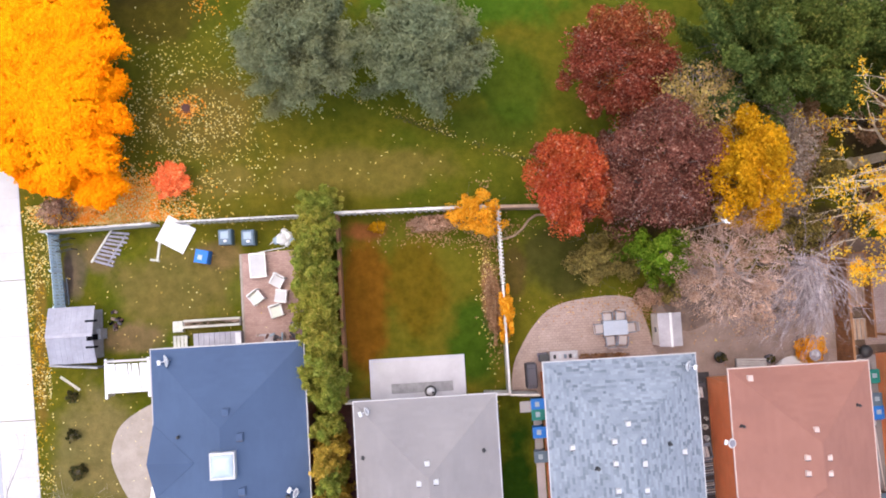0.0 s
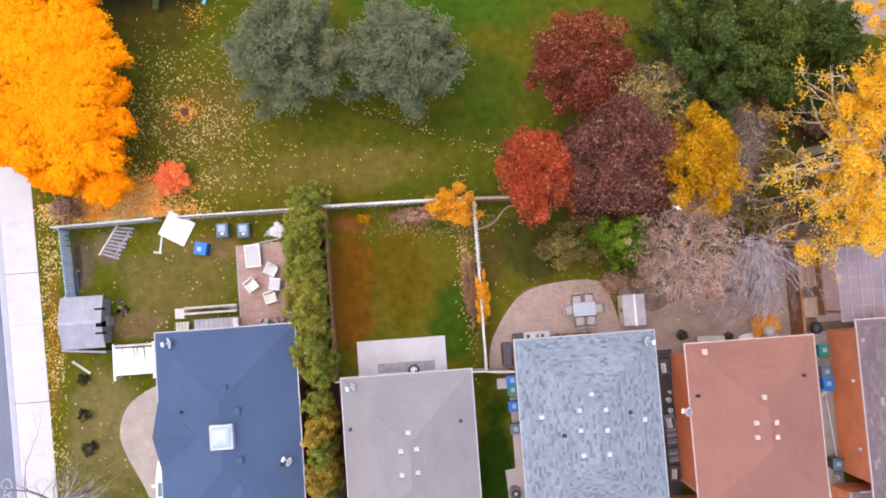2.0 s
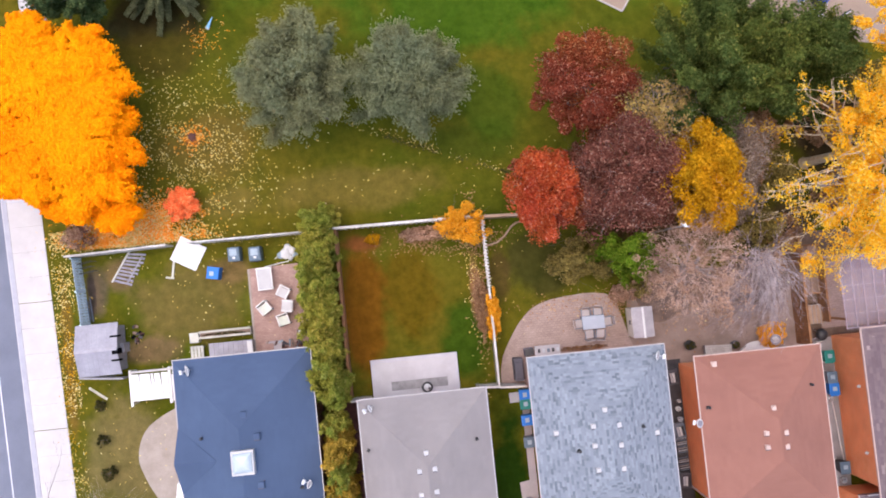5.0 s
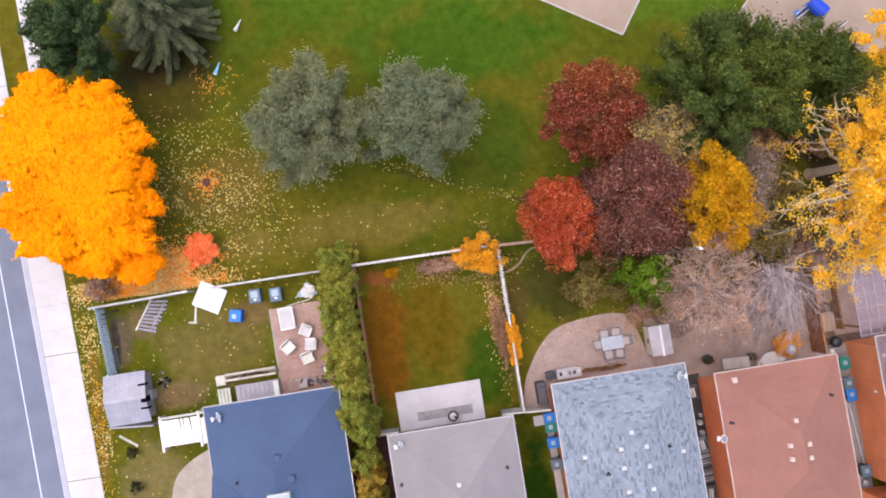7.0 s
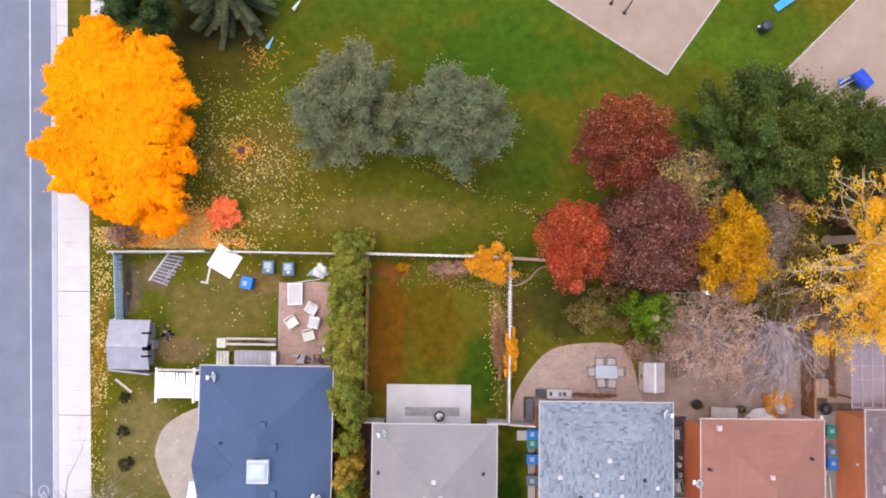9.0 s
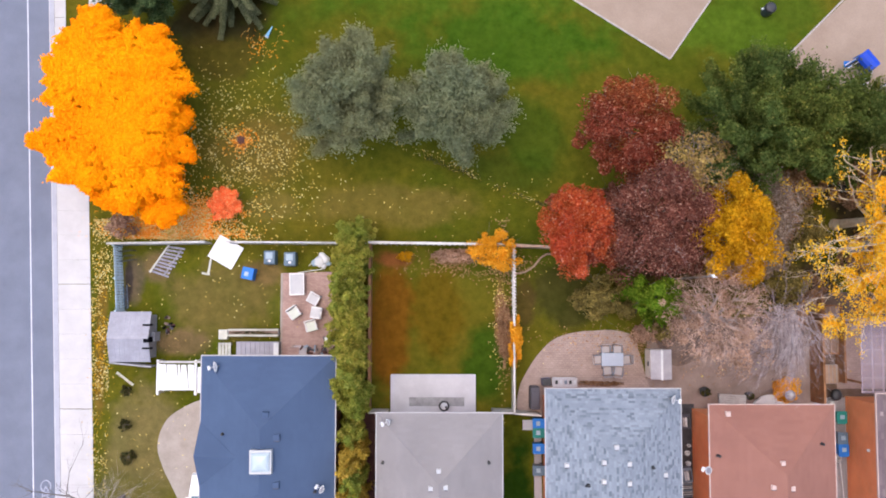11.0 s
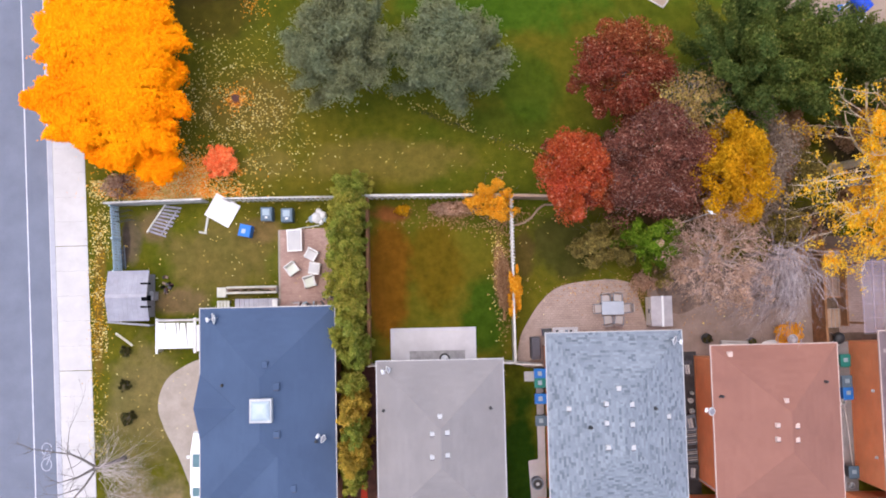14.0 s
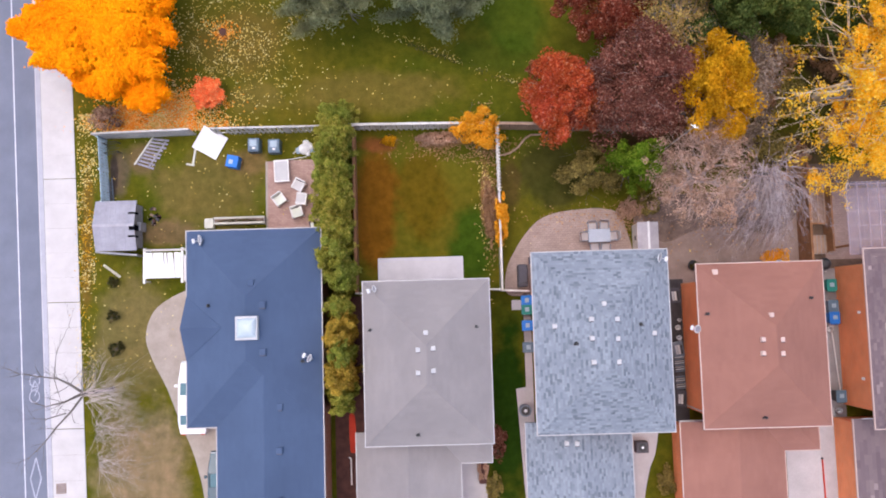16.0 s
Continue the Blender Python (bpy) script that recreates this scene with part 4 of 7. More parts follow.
H1S = (-12.69, -6.86, -27.0, -12.3)
h1 = thing("house", -10.6, -10, 0, 0, "brick house with a smooth blue-grey hip roof and skylight", "house", "row of houses")
h1.matrix_basis = Matrix()
shell(h1, H1, 4.85, BRICK_RED, north=0.7)
shell(h1, H1S, 4.85, BRICK_RED)
roof_on(h1, H1, 4.9, 0.52, ROOF_BLUE, GUTTER, rng)
roof_on(h1, H1S, 4.89, 0.52, ROOF_BLUE, GUTTER, rng, sides="esw", gable=True)
bm = bmesh.new()
b0 = [bm.verts.new(p) for p in ((-14.35, -8.24, 4.93), (-14.46, -10.0, 5.72), (-14.35, -11.8, 4.93), (-12.05, -10.0, 6.14), (-14.35, -10.0, 4.8))]
bm.faces.new((b0[0], b0[1], b0[3])); bm.faces.new((b0[1], b0[2], b0[3])); bm.faces.new((b0[0], b0[4], b0[1])); bm.faces.new((b0[4], b0[2], b0[1]))
bm.faces.new((b0[0], b0[3], b0[4])); bm.faces.new((b0[4], b0[3], b0[2]))
part("bay_roof", bm, ROOF_BLUE, h1)
sl = part("skylight", box(-11.1, -9.92, -10.68, -9.42, 6.6, 7.02), VENT, h1, "white-framed square skylight", 0.03)
part("dome", lathe([(0.70, 0.0), (0.66, 0.06), (0.5, 0.14), (0.3, 0.18), (0.1, 0.2)], 4), SKYGLASS, sl, "milky glazed dome")
sl.children[0].matrix_basis = Matrix.Translation((-10.51, -10.05, 7.02)) @ Matrix.Rotation(radians(45), 4, "Z") @ Matrix.Diagonal((1.05, 1.0, 1, 1))
for x, y in ((-10.37, -7.66), (-9.78, -8.85), (-9.78, -11.36)):
    roof_vent(h1, x, y, on_roof(H1, 4.9, 0.52, x, y), ROOF_BLUE, 0.32, 0.14)
for x, y in ((-9.02, -14.32), (-9.04, -16.6), (-9.05, -19.2)):
    roof_vent(h1, x, y, on_roof(H1S, 4.9, 0.52, x, y), ROOF_BLUE, 0.32, 0.14)
vent_pipe(h1, -12.88, -8.79, on_roof(H1, 4.9, 0.52, -12.88, -8.79), 0.25)
vent_pipe(h1, -7.86, -11.94, on_roof(H1, 4.9, 0.52, -7.86, -11.94), 0.2)
dish(h1, -7.35, -11.85, 5.1, 150, 0.24)
dish(h1, -13.3, -5.15, 5.0, 190, 0.3)

# house with the taupe roof
H2 = (-4.53, 2.42, -16.67, -7.74)
h2 = thing("house", 0, 0, 0, 0, "red brick house with a plain taupe hip roof", "house", "row of houses")
shell(h2, H2, 5.05, BRICK_RED, 0.5, north=0.95)
roof_on(h2, H2, 5.1, 0.56, ROOF_TAUPE, GUTTER, rng)
roof_on(h2, (-5.28, 0.62, -27.0, -16.2), 3.1, 0.36, ROOF_TAUPE, GUTTER, rng, sides="wes", gable=True)
roof_on(h2, (-4.0, 2.4, -18.05, -13.6), 3.095, 0.3, ROOF_TAUPE, GUTTER, rng, sides="es")
shell(h2, (-5.28, 0.62, -27.0, -16.2), 3.05, BRICK_RED)
window_unit(h2, (-3.6, -8.69), (-1.5, 0), 0.12, 2.25, "patio_door")
window_unit(h2, (-0.3, -8.69), (1.3, 0), 1.2, 2.3)
window_unit(h2, (-3.4, -8.69), (-1.9, 0), 3.3, 4.5)
window_unit(h2, (-0.2, -8.69), (1.3, 0), 3.3, 4.5)
for x, y in ((-1.08, -10.57), (-1.5, -11.45), (-0.71, -11.39), (-1.52, -12.66), (-0.72, -12.56)):
    roof_vent(h2, x, y, on_roof(H2, 5.1, 0.56, x, y))
for x, y in ((-4.16, -10.37), (1.64, -10.32), (-1.66, -16.05)):
    vent_pipe(h2, x, y, on_roof(H2, 5.1, 0.56, x, y), 0.35)
dish(h2, -3.75, -8.1, 5.2, 200, 0.2)

# house with the mottled grey roof
H3 = (4.82, 12.27, -16.3, -6.39)
h3 = thing("house", 0, 0, 0, 0, "brick house with a mottled blue-grey shingle hip roof", "house", "row of houses")
shell(h3, H3, 5.15, BRICK_ORANGE, 0.46, north=0.95)
roof_on(h3, H3, 5.2, 0.53, ROOF_GREY, GUTTER, rng, wide=(0.12, 0.36), course=0.12)
roof_on(h3, (4.35, 10.35, -27.0, -15.9), 3.1, 0.36, ROOF_GREY, GUTTER, rng, wide=(0.12, 0.36), course=0.12, sides="wes", gable=True)
shell(h3, (4.35, 10.35, -27.0, -16.2), 3.05, BRICK_ORANGE)
for x, y in ((8.4, -9.31), (7.72, -10.09), (9.02, -10.13), (7.71, -11.1), (9.01, -11.16), (7.75, -12.36), (9.02, -12.37), (5.89, -10.44), (11.24, -10.96)):
    roof_vent(h3, x, y, on_roof(H3, 5.2, 0.53, x, y))
for x, y in ((10.42, -10.45), (6.93, -11.37)):
    vent_pipe(h3, x, y, on_roof(H3, 5.2, 0.53, x, y), 0.2, 0.06)
for x in (6.55, 7.1):
    roof_vent(h3, x, -17.0, on_roof((4.35, 10.35, -27.0, -13.0), 3.1, 0.36, x, -17.0), None, 0.22)
dish(h3, 11.6, -6.86, 5.35, -15, 0.27)

# house with the rust-red roof
H4 = (13.92, 20.83, -16.24, -7.28)
h4 = thing("house", 0, 0, 0, 0, "orange brick house with a plain rust-red hip roof", "house", "row of houses")
shell(h4, H4, 4.95, BRICK_ORANGE, 0.55, north=0.9)
roof_on(h4, H4, 5.0, 0.55, ROOF_RED, GUTTER_TAN, rng)
roof_on(h4, (13.15, 18.95, -27.0, -16.1), 3.1, 0.36, ROOF_RED, GUTTER_TAN, rng, sides="wes", gable=True)
part("trim", box(13.1, 14.4, -16.1, -16.03, 3.0, 3.16), GUTTER, h4, "white wall trim over the lower roof")
roof_on(h4, (14.5, 20.95, -17.85, -13.6), 3.095, 0.3, ROOF_RED, GUTTER_TAN, rng, sides="es")
shell(h4, (13.15, 18.95, -27.0, -16.2), 3.05, BRICK_ORANGE)
for x, y in ((17.27, -10.15), (16.76, -11.42), (17.71, -11.45), (16.74, -12.15), (17.68, -12.18)):
    roof_vent(h4, x, y, on_roof(H4, 5.0, 0.55, x, y), VENT_PINK)
for x, y in ((19.82, -9.29), (14.3, -10.01), (17.08, -15.66)):
    vent_pipe(h4, x, y, on_roof(H4, 5.0, 0.55, x, y), 0.3)
dish(h4, 13.85, -10.85, 4.75, 165, 0.24)
roof_vent(h4, 14.85, -7.75, on_roof(H4, 5.0, 0.55, 14.85, -7.75), GUTTER_TAN, 0.26)
wv = part("wall_box", box(14.25, 14.47, -13.9, -13.2, 4.0, 4.5), VENT, h4, "white wall vent box", 0.02)
part("grille", box(14.24, 14.255, -13.85, -13.25, 4.05, 4.45), ALU, wv)
part("downpipe", rod((14.42, -15.55, 0), (14.42, -15.55, 4.85), 0.04), WHITE, h4)

# house with the dark brown roof
H5 = (23.2, 31.4, -16.5, -6.68)
h5 = thing("house", 0, 0, 0, 0, "orange brick house with a dark brown shingle hip roof", "house", "row of houses")
shell(h5, H5, 4.95, BRICK_ORANGE, 0.75)
roof_on(h5, H5, 5.0, 0.5, ROOF_BROWN, GUTTER_TAN, rng, wide=(0.15, 0.5), course=0.14)
roof_on(h5, (22.95, 28.5, -27.0, -16.2), 3.1, 0.36, ROOF_BROWN, GUTTER_TAN, rng, sides="wes", gable=True)
part("trim", box(23.3, 24.3, -16.2, -16.13, 3.3, 3.46), GUTTER, h5, "white wall trim over the lower roof")
shell(h5, (22.95, 28.5, -27.0, -16.2), 3.05, BRICK_ORANGE)
for x, y in ((26.3, -9.3), (27.9, -10.4), (25.1, -11.6)):
    roof_vent(h5, x, y, on_roof(H5, 5.0, 0.5, x, y), None, 0.22)
for y in (-10.2, -14.0):
    part("wall_light", lathe([(0.05, 0), (0.09, 0.05), (0.09, 0.16), (0.04, 0.2)], 10), WHITE, h5).matrix_basis = Matrix.Translation((23.88, y, 2.6))


# ---- fences ----
def fence(name, a, b, height, board_mat, label, board=0.14, gap=0.012, both=False, cap=None, posts=2.4, lean=0.0, group="garden fences", missing=()):
    """Posts, two rails and single upright boards from a to b; both: boards on either side in turn."""
    l = math.hypot(b[0] - a[0], b[1] - a[1])
    f = thing(name, a[0], a[1], 0, math.degrees(math.atan2(b[1] - a[1], b[0] - a[0])), label, "fence", group)
    if lean:
        f.matrix_basis = f.matrix_basis @ Matrix.Rotation(radians(lean), 4, "X")
    n = max(1, round(l / posts))
    pm = finish(box(-0.045, 0.045, -0.045, 0.045, -0.1, height + 0.05), "post", board_mat)
    for k in range(n + 1):
        p = new("post", pm)
        p.parent = f
        p.matrix_basis = Matrix.Translation((min(max(l * k / n, 0.05), l - 0.05), 0, 0))
    for z in (0.35, height - 0.3):
        part("rail", box(0, l, -0.02, 0.02, z, z + 0.09), board_mat, f)
    bmh = finish(box(-board / 2, board / 2, -0.011, 0.011, 0.04, height), "board", board_mat)
    k, x = 0, board / 2
    while x < l - board / 2 + 0.001:
        if not any(lo < x / l < hi for lo, hi in missing):
            o = new("board", bmh)
            o.parent = f
            side = (1 if k % 2 else -1) if both else 1
            o.matrix_basis = pose(x, side * 0.034, random.uniform(-0.015, 0.015), 0, random.uniform(-0.6, 0.6), 0)
        x += board + gap
        k += 1
    if cap:
        part("cap_rail", box(-0.02, l + 0.02, -cap / 2, cap / 2, height + 0.02, height + 0.055), board_mat, f)
    return f


fence("fence", (-15.3, 2.0), (-21.25, 1.9), 1.5, FENCE_PALE, "weathered pale board fence along the park", 0.16, 0.02, cap=0.12)
fence("fence", (-7.2, 1.95), (-14.0, 2.0), 1.55, FENCE_PALE, "pale weathered slat fence with wide gaps along the park", 0.16, 0.13, cap=0.1, missing=((0.9, 0.93),))
fence("fence", (3.4, 1.85), (-7.1, 2.0), 1.55, FENCE_WHITE, "whitish weathered board fence along the park", 0.15, 0.015, both=True, cap=0.14)
fence("fence", (10.0, 1.5), (3.5, 1.8), 1.55, FENCE_TAN, "tan board fence along the park with two rails", 0.15, 0.02, cap=0.16)
fence("fence", (16.2, 1.25), (10.1, 1.5), 1.5, FENCE_TAN, "tan board fence under the trees", 0.15, 0.02)
fence("fence", (-20.95, 1.85), (-20.7, -2.25), 1.15, FENCE_BLUE, "leaning blue-grey board fence beside the sidewalk lawn", 0.14, 0.03, lean=4)
slatted = fence("fence", (3.42, -2.4), (3.42, 1.8), 1.6, FENCE_WHITE, "white slatted fence between two back yards", 0.09, 0.09, both=True, cap=0.05)
cross = finish(box(-0.035, 0.035, -0.13, 0.13, 1.655, 1.68), "cross_slat", FENCE_WHITE)
for k in range(22):
    o = new("cross_slat", cross)
    o.parent = slatted
    o.matrix_basis = pose(0.12 + 0.19 * k, 0, 0, 0, 0, -28 + random.uniform(-5, 5))
fence("fence", (3.42, -8.25), (3.42, -2.45), 1.5, FENCE_WHITE, "whitish solid board fence between two back yards", 0.15, 0.01, cap=0.12)
fence("fence", (-5.33, 1.9), (-5.33, -8.2), 1.2, FENCE_BROWN, "brown stained board fence beside the cedar hedge", 0.15, 0.01, cap=0.16)
fence("fence", (3.45, -8.3), (5.0, -8.4), 1.5, FENCE_WHITE, "white side gate between two houses", 0.15, 0.02, cap=0.1)
fence("fence", (-5.35, -8.25), (-4.2, -8.25), 1.5, FENCE_WHITE, "pale side gate beside the taupe-roofed house", 0.15, 0.02, cap=0.08)
fence("fence", (2.1, -8.2), (3.4, -8.25), 1.6, FENCE_WHITE, "pale side gate beside the terrace", 0.15, 0.02, cap=0.1)
fence("fence", (21.85, -7.7), (21.85, -1.2), 1.8, FENCE_BROWN, "orange-brown board fence between two back yards", 0.15, 0.01, cap=0.12)
fence("fence", (-18.5, -5.55), (-21.0, -5.3), 1.3, FENCE_GREY, "low grey board fence behind the shed", 0.15, 0.03, cap=0.1)


def rebase(ob, x, y):
    """Move a thing's foot without moving its parts."""
    ob.matrix_basis = Matrix.Translation((x, y, 0))
    for c in ob.children:
        c.matrix_basis = Matrix.Translation((-x, -y, 0)) @ c.matrix_basis


for ob, r in ((h1, H1), (h2, H2), (h3, H3), (h4, H4), (h5, H5)):
    rebase(ob, (r[0] + r[1]) / 2, (r[2] + r[3]) / 2)

# ---- trees and hedges ----
maple = thing("maple_tree", -19.6, 8.9, 0, 0, "large maple in brilliant orange autumn leaf", "tree")
limbs_part("trunk", [((0, 0, -0.05), (0, 0, 0.3), 0.36, 0.27), ((0, 0, 0.3), (0.1, -0.1, 1.8), 0.27, 0.22), ((0.1, -0.1, 1.8), (0.3, -0.4, 4.2), 0.22, 0.08)], BARK, maple, 10)
UPPER_LOBES = [  # where each mass of foliage hangs off the trunk, and its half sizes
    (-1.3, 4.3, 4.6, 2.15, 1.9, 1.5), (1.1, 3.4, 4.7, 2.3, 2.0, 1.5), (-1.1, 1.9, 5.0, 2.9, 2.4, 1.5), (1.8, 1.4, 4.5, 2.2, 1.7, 1.6),
    (3.0, 0.35, 3.6, 0.95, 0.7, 0.8), (0.1, -0.6, 5.0, 3.2, 2.6, 1.5), (2.4, -1.6, 3.9, 1.6, 1.7, 1.5), (-3.0, -1.2, 4.2, 1.9, 1.2, 1.2)]
LOWER_LOBES = [
    (-4.6, -1.2, 3.8, 0.95, 0.65, 0.7), (-1.7, -2.6, 4.4, 2.2, 1.6, 1.4), (1.2, -3.2, 4.2, 2.4, 1.9, 1.5), (2.2, -5.1, 3.1, 1.3, 1.0, 1.2),
    (0.1, -4.3, 3.5, 1.7, 1.1, 1.2), (-1.0, -4.5, 3.2, 0.8, 0.7, 0.8), (-3.3, 2.8, 4.2, 0.8, 0.6, 0.8), (2.7, 2.4, 4.2, 1.2, 1.0, 1.0), (2.5, -0.6, 4.2, 1.1, 1.2, 1.0), (2.2, -3.3, 3.8, 1.2, 1.2, 1.0)]
MAPLE_LOBES = UPPER_LOBES + LOWER_LOBES


def canopy(lobes, per_area, size, seed, bump=0.16, depth=0.3, ragged=0.3):
    """Leaf quads of a closed crown: level leaves laid over the tops of rounded masses, thinning out and dipping at their edges."""
    rng = np.random.default_rng(seed)
    pts = []
    for k, (x, y, z, rx, ry, rz) in enumerate(lobes):
        rx, ry, rz = rx * 0.95, ry * 0.95, rz * 0.55
        n = int(per_area * rx * ry)
        a, r = rng.uniform(0, 2 * math.pi, n), rng.random(n) ** 0.5
        edge = 1 + ragged * np.array([1.3 * noise.noise(Vector((1.6 * math.cos(q), 1.6 * math.sin(q), k * 3.7))) + noise.noise(Vector((4.5 * math.cos(q), 4.5 * math.sin(q), k * 5.1 + 40))) for q in a]) + rng.normal(0, 0.06, n)
        dome = np.sqrt(np.clip(1 - r * r, 0, 1))
        p = np.stack([x + rx * r * edge * np.cos(a), y + ry * r * edge * np.sin(a), z + rz * dome - rng.exponential(depth, n)], 1)
        p[:, 2] += [bump * noise.noise(Vector((u * 1.9, v * 1.9, seed))) + 0.5 * bump * noise.noise(Vector((u * 4.5, v * 4.5, seed + 5.0))) for u, v, _ in p]
        pts.append(p)
    pts = np.concatenate(pts)
    return leaf_quads(pts, np.tile((0.0, 0.0, 1.0), (len(pts), 1)), size, 1.25, 0.3)


def with_gaps(quads, scale, limit, seed):
    """Leave out the leaves over small uneven gaps in a crown."""
    mid = quads.mean(axis=1)
    gap = [noise.noise(Vector((x * scale, y * scale, seed))) + 0.7 * noise.noise(Vector((x * 0.45, y * 0.45, seed + 9.0))) for x, y, _ in mid]
    return quads[np.array(gap) < limit]


segs = []
r4 = np.random.default_rng(4)
for k, (x, y, z, rx, ry, rz) in enumerate(MAPLE_LOBES):
    grow((0.1, -0.1, 1.8 + 0.1 * k), (x, y, z - 2.6), 0.5 * math.hypot(x, y, z - 2), 0.07, 2, r4, 2, 0.3, 0.0, segs, 0.5, 0.5)
limbs_part("branchwork", segs, BARK, maple, 4)
crown_part("crown", with_gaps(canopy(MAPLE_LOBES, 6000, 0.115, 3), 3.4, 0.5, 3.0), L_MAPLE, maple)
tree("willow_tree", -6.1, 10.3, 8.2, 3.45, 3.6, L_SILVER, BARK, "silver-green leafy tree on the park lawn", base=0.15, loose=80, leaves=100000, size=0.085, seed=11, tuft=0.6, stretch=2.4, lift=2.2, spread=0.45, tufts=6, soft=True)
tree("willow_tree", -0.25, 9.5, 7.6, 3.2, 3.1, L_SILVER, BARK, "silver-green leafy tree beside its twin in the park", base=0.15, loose=74, leaves=92000, size=0.085, seed=12, tuft=0.6, stretch=2.4, lift=2.2, spread=0.45, tufts=6, soft=True)
tree("ornamental_tree", 9.65, 8.25, 8.2, 2.5, 2.5, L_RED, BARK, "round dark red ornamental tree at the park edge", base=0.2, clumps=110, leaves=42000, size=0.1, seed=13, ragged=0.2, twigs=40)
scarlet = tree("ornamental_tree", 6.9, 2.5, 6.9, 1.95, 2.4, L_ORANGERED, BARK, "round orange-red ornamental tree behind a fence", base=0.2, clumps=80, leaves=28000, size=0.1, seed=14, ragged=0.2, twigs=25)
tree("ornamental_tree", 11.3, 2.9, 8.0, 2.95, 3.0, L_PURPLE, BARK, "broad purple-brown ornamental tree", base=0.2, clumps=120, leaves=40000, size=0.1, seed=15, ragged=0.22, twigs=110)
pear = tree("pear_tree", 15.2, 2.1, 8.8, 1.95, 2.5, L_YELLOW, BARK, "golden yellow tree between red and bare ones", base=0.2, clumps=90, leaves=26000, size=0.11, seed=16, ragged=0.28, twigs=30)
crown_part("dry_foliage", crown((-0.2, -1.7, 5.3), (1.5, 0.9, 1.5), 40, 3600, 0.09, ragged=0.4, clump_r=0.3, seed=143), L_TAN, pear, "faded tan leaves at its foot")
crown_part("dark_foliage", crown((0.95, -0.8, 5.1), (1.05, 1.35, 1.5), 44, 8200, 0.1, ragged=0.35, clump_r=0.3, seed=144), L_RED, scarlet, "darker wine-red leaves on one side")
crown_part("dark_foliage", crown((-0.7, 1.7, 4.6), (1.0, 0.6, 1.1), 22, 2600, 0.1, ragged=0.35, clump_r=0.3, seed=145), L_RED, scarlet, "darker wine-red leaves on one side")
tree("straw_tree", 13.3, 6.0, 7.4, 2.5, 2.2, L_STRAW, BARK_PALE, "thin straw-coloured tree half out of leaf", base=0.2, clumps=120, leaves=4600, size=0.11, seed=17, ragged=0.35, twigs=260, twig_stray=0.8, twig_mat=BARK_MID)
green = tree("oak_tree", 17.2, 8.4, 10.0, 4.7, 4.2, L_GREEN, BARK, "large deep green tree still in full leaf", base=0.15, loose=80, leaves=100000, size=0.112, seed=18, tuft=0.55)
q = plumes(1.0, 7.6, 2.9, 3.2, 40, 38000, 0.112, 19, tuft=0.5)
q += np.array((5.4, 0.3, 0.0))
crown_part("crown", q, L_GREEN, green)
tree("thin_tree", 17.6, 3.6, 6.6, 1.7, 2.7, L_DUSTY, BARK_MID, "thin dusty-brown tree among coloured ones", base=0.1, clumps=110, leaves=9000, size=0.1, seed=20, ragged=0.35, twigs=260, twig_stray=0.7, twig_mat=BARK_PALE)
def open_side(p):
    """The amber tree gives way to its green neighbour towards the north-west."""
    return p[:, 1] < 4.7 + 1.15 * p[:, 0] + 0.5 * np.sin(p[:, 2] * 2.0)


amber = tree("cottonwood_tree", 23.6, 3.2, 11.6, 3.7, 5.6, L_YELLOW2, BARK_WHITE, "tall amber-leaved tree with bare pale limbs showing", base=0.3, clumps=110, leaves=44000, size=0.1, seed=21, ragged=0.42, clump_r=0.15, hollow=0.45, trunk=0.3, dx=1.6, dy=-0.3, keep=open_side)
q = crown((3.4, 4.6, 7.6), (2.6, 3.0, 2.4), 55, 13000, 0.09, clump_r=0.17, ragged=0.4, seed=27)
crown_part("crown", q[open_side(q.mean(axis=1))], L_YELLOW2, amber)
crown_part("crown", crown((2.3, 6.3, 7.3), (1.7, 1.3, 1.3), 26, 4600, 0.1, clump_r=0.24, ragged=0.5, seed=30), L_YELLOW2, amber)
crown_part("crown", crown((-0.4, -4.0, 6.4), (2.0, 1.8, 1.5), 44, 7600, 0.09, clump_r=0.24, ragged=0.5, seed=28), L_YELLOW2, amber)
crown_part("crown", crown((-2.5, -6.0, 5.2), (1.0, 0.9, 0.7), 16, 900, 0.085, clump_r=0.5, ragged=0.5, seed=29), L_YELLOW2, amber)
segs = []
sprigs = []
r21 = np.random.default_rng(21)
for k in range(20):
    # long thin limbs that curve out to the west and south, sparsely set with leaves
    a = math.pi + max(r21.normal(0.35, 0.5), -0.12)
    p, w = np.array((r21.uniform(-0.3, 0.8), r21.normal(-0.4, 1.4), r21.uniform(5.0, 8.6))), np.array((math.cos(a), math.sin(a) * 1.1, r21.uniform(0.1, 0.5)))
    reach, rad = r21.uniform(3.6, 6.6), r21.uniform(0.02, 0.046)
    for st_ in range(9):
        w = w + r21.normal(0, 0.17, 3) + np.array((0, 0, -0.03))
        w /= np.linalg.norm(w)
        q = p + w * reach / 9
        segs.append((p, q, rad * (1 - st_ * 0.09), rad * (1 - (st_ + 1) * 0.09)))
        if st_ > 1:
            for _ in range(2):
                side = w + r21.normal(0, 0.7, 3)
                e = q + side / np.linalg.norm(side) * r21.uniform(0.3, 0.9)
                segs.append((q, e, rad * 0.4, rad * 0.2))
                if r21.random() < 0.5:
                    sprigs.append(e + r21.normal(0, 0.16, (int(r21.uniform(6, 34)), 3)))
        p = q
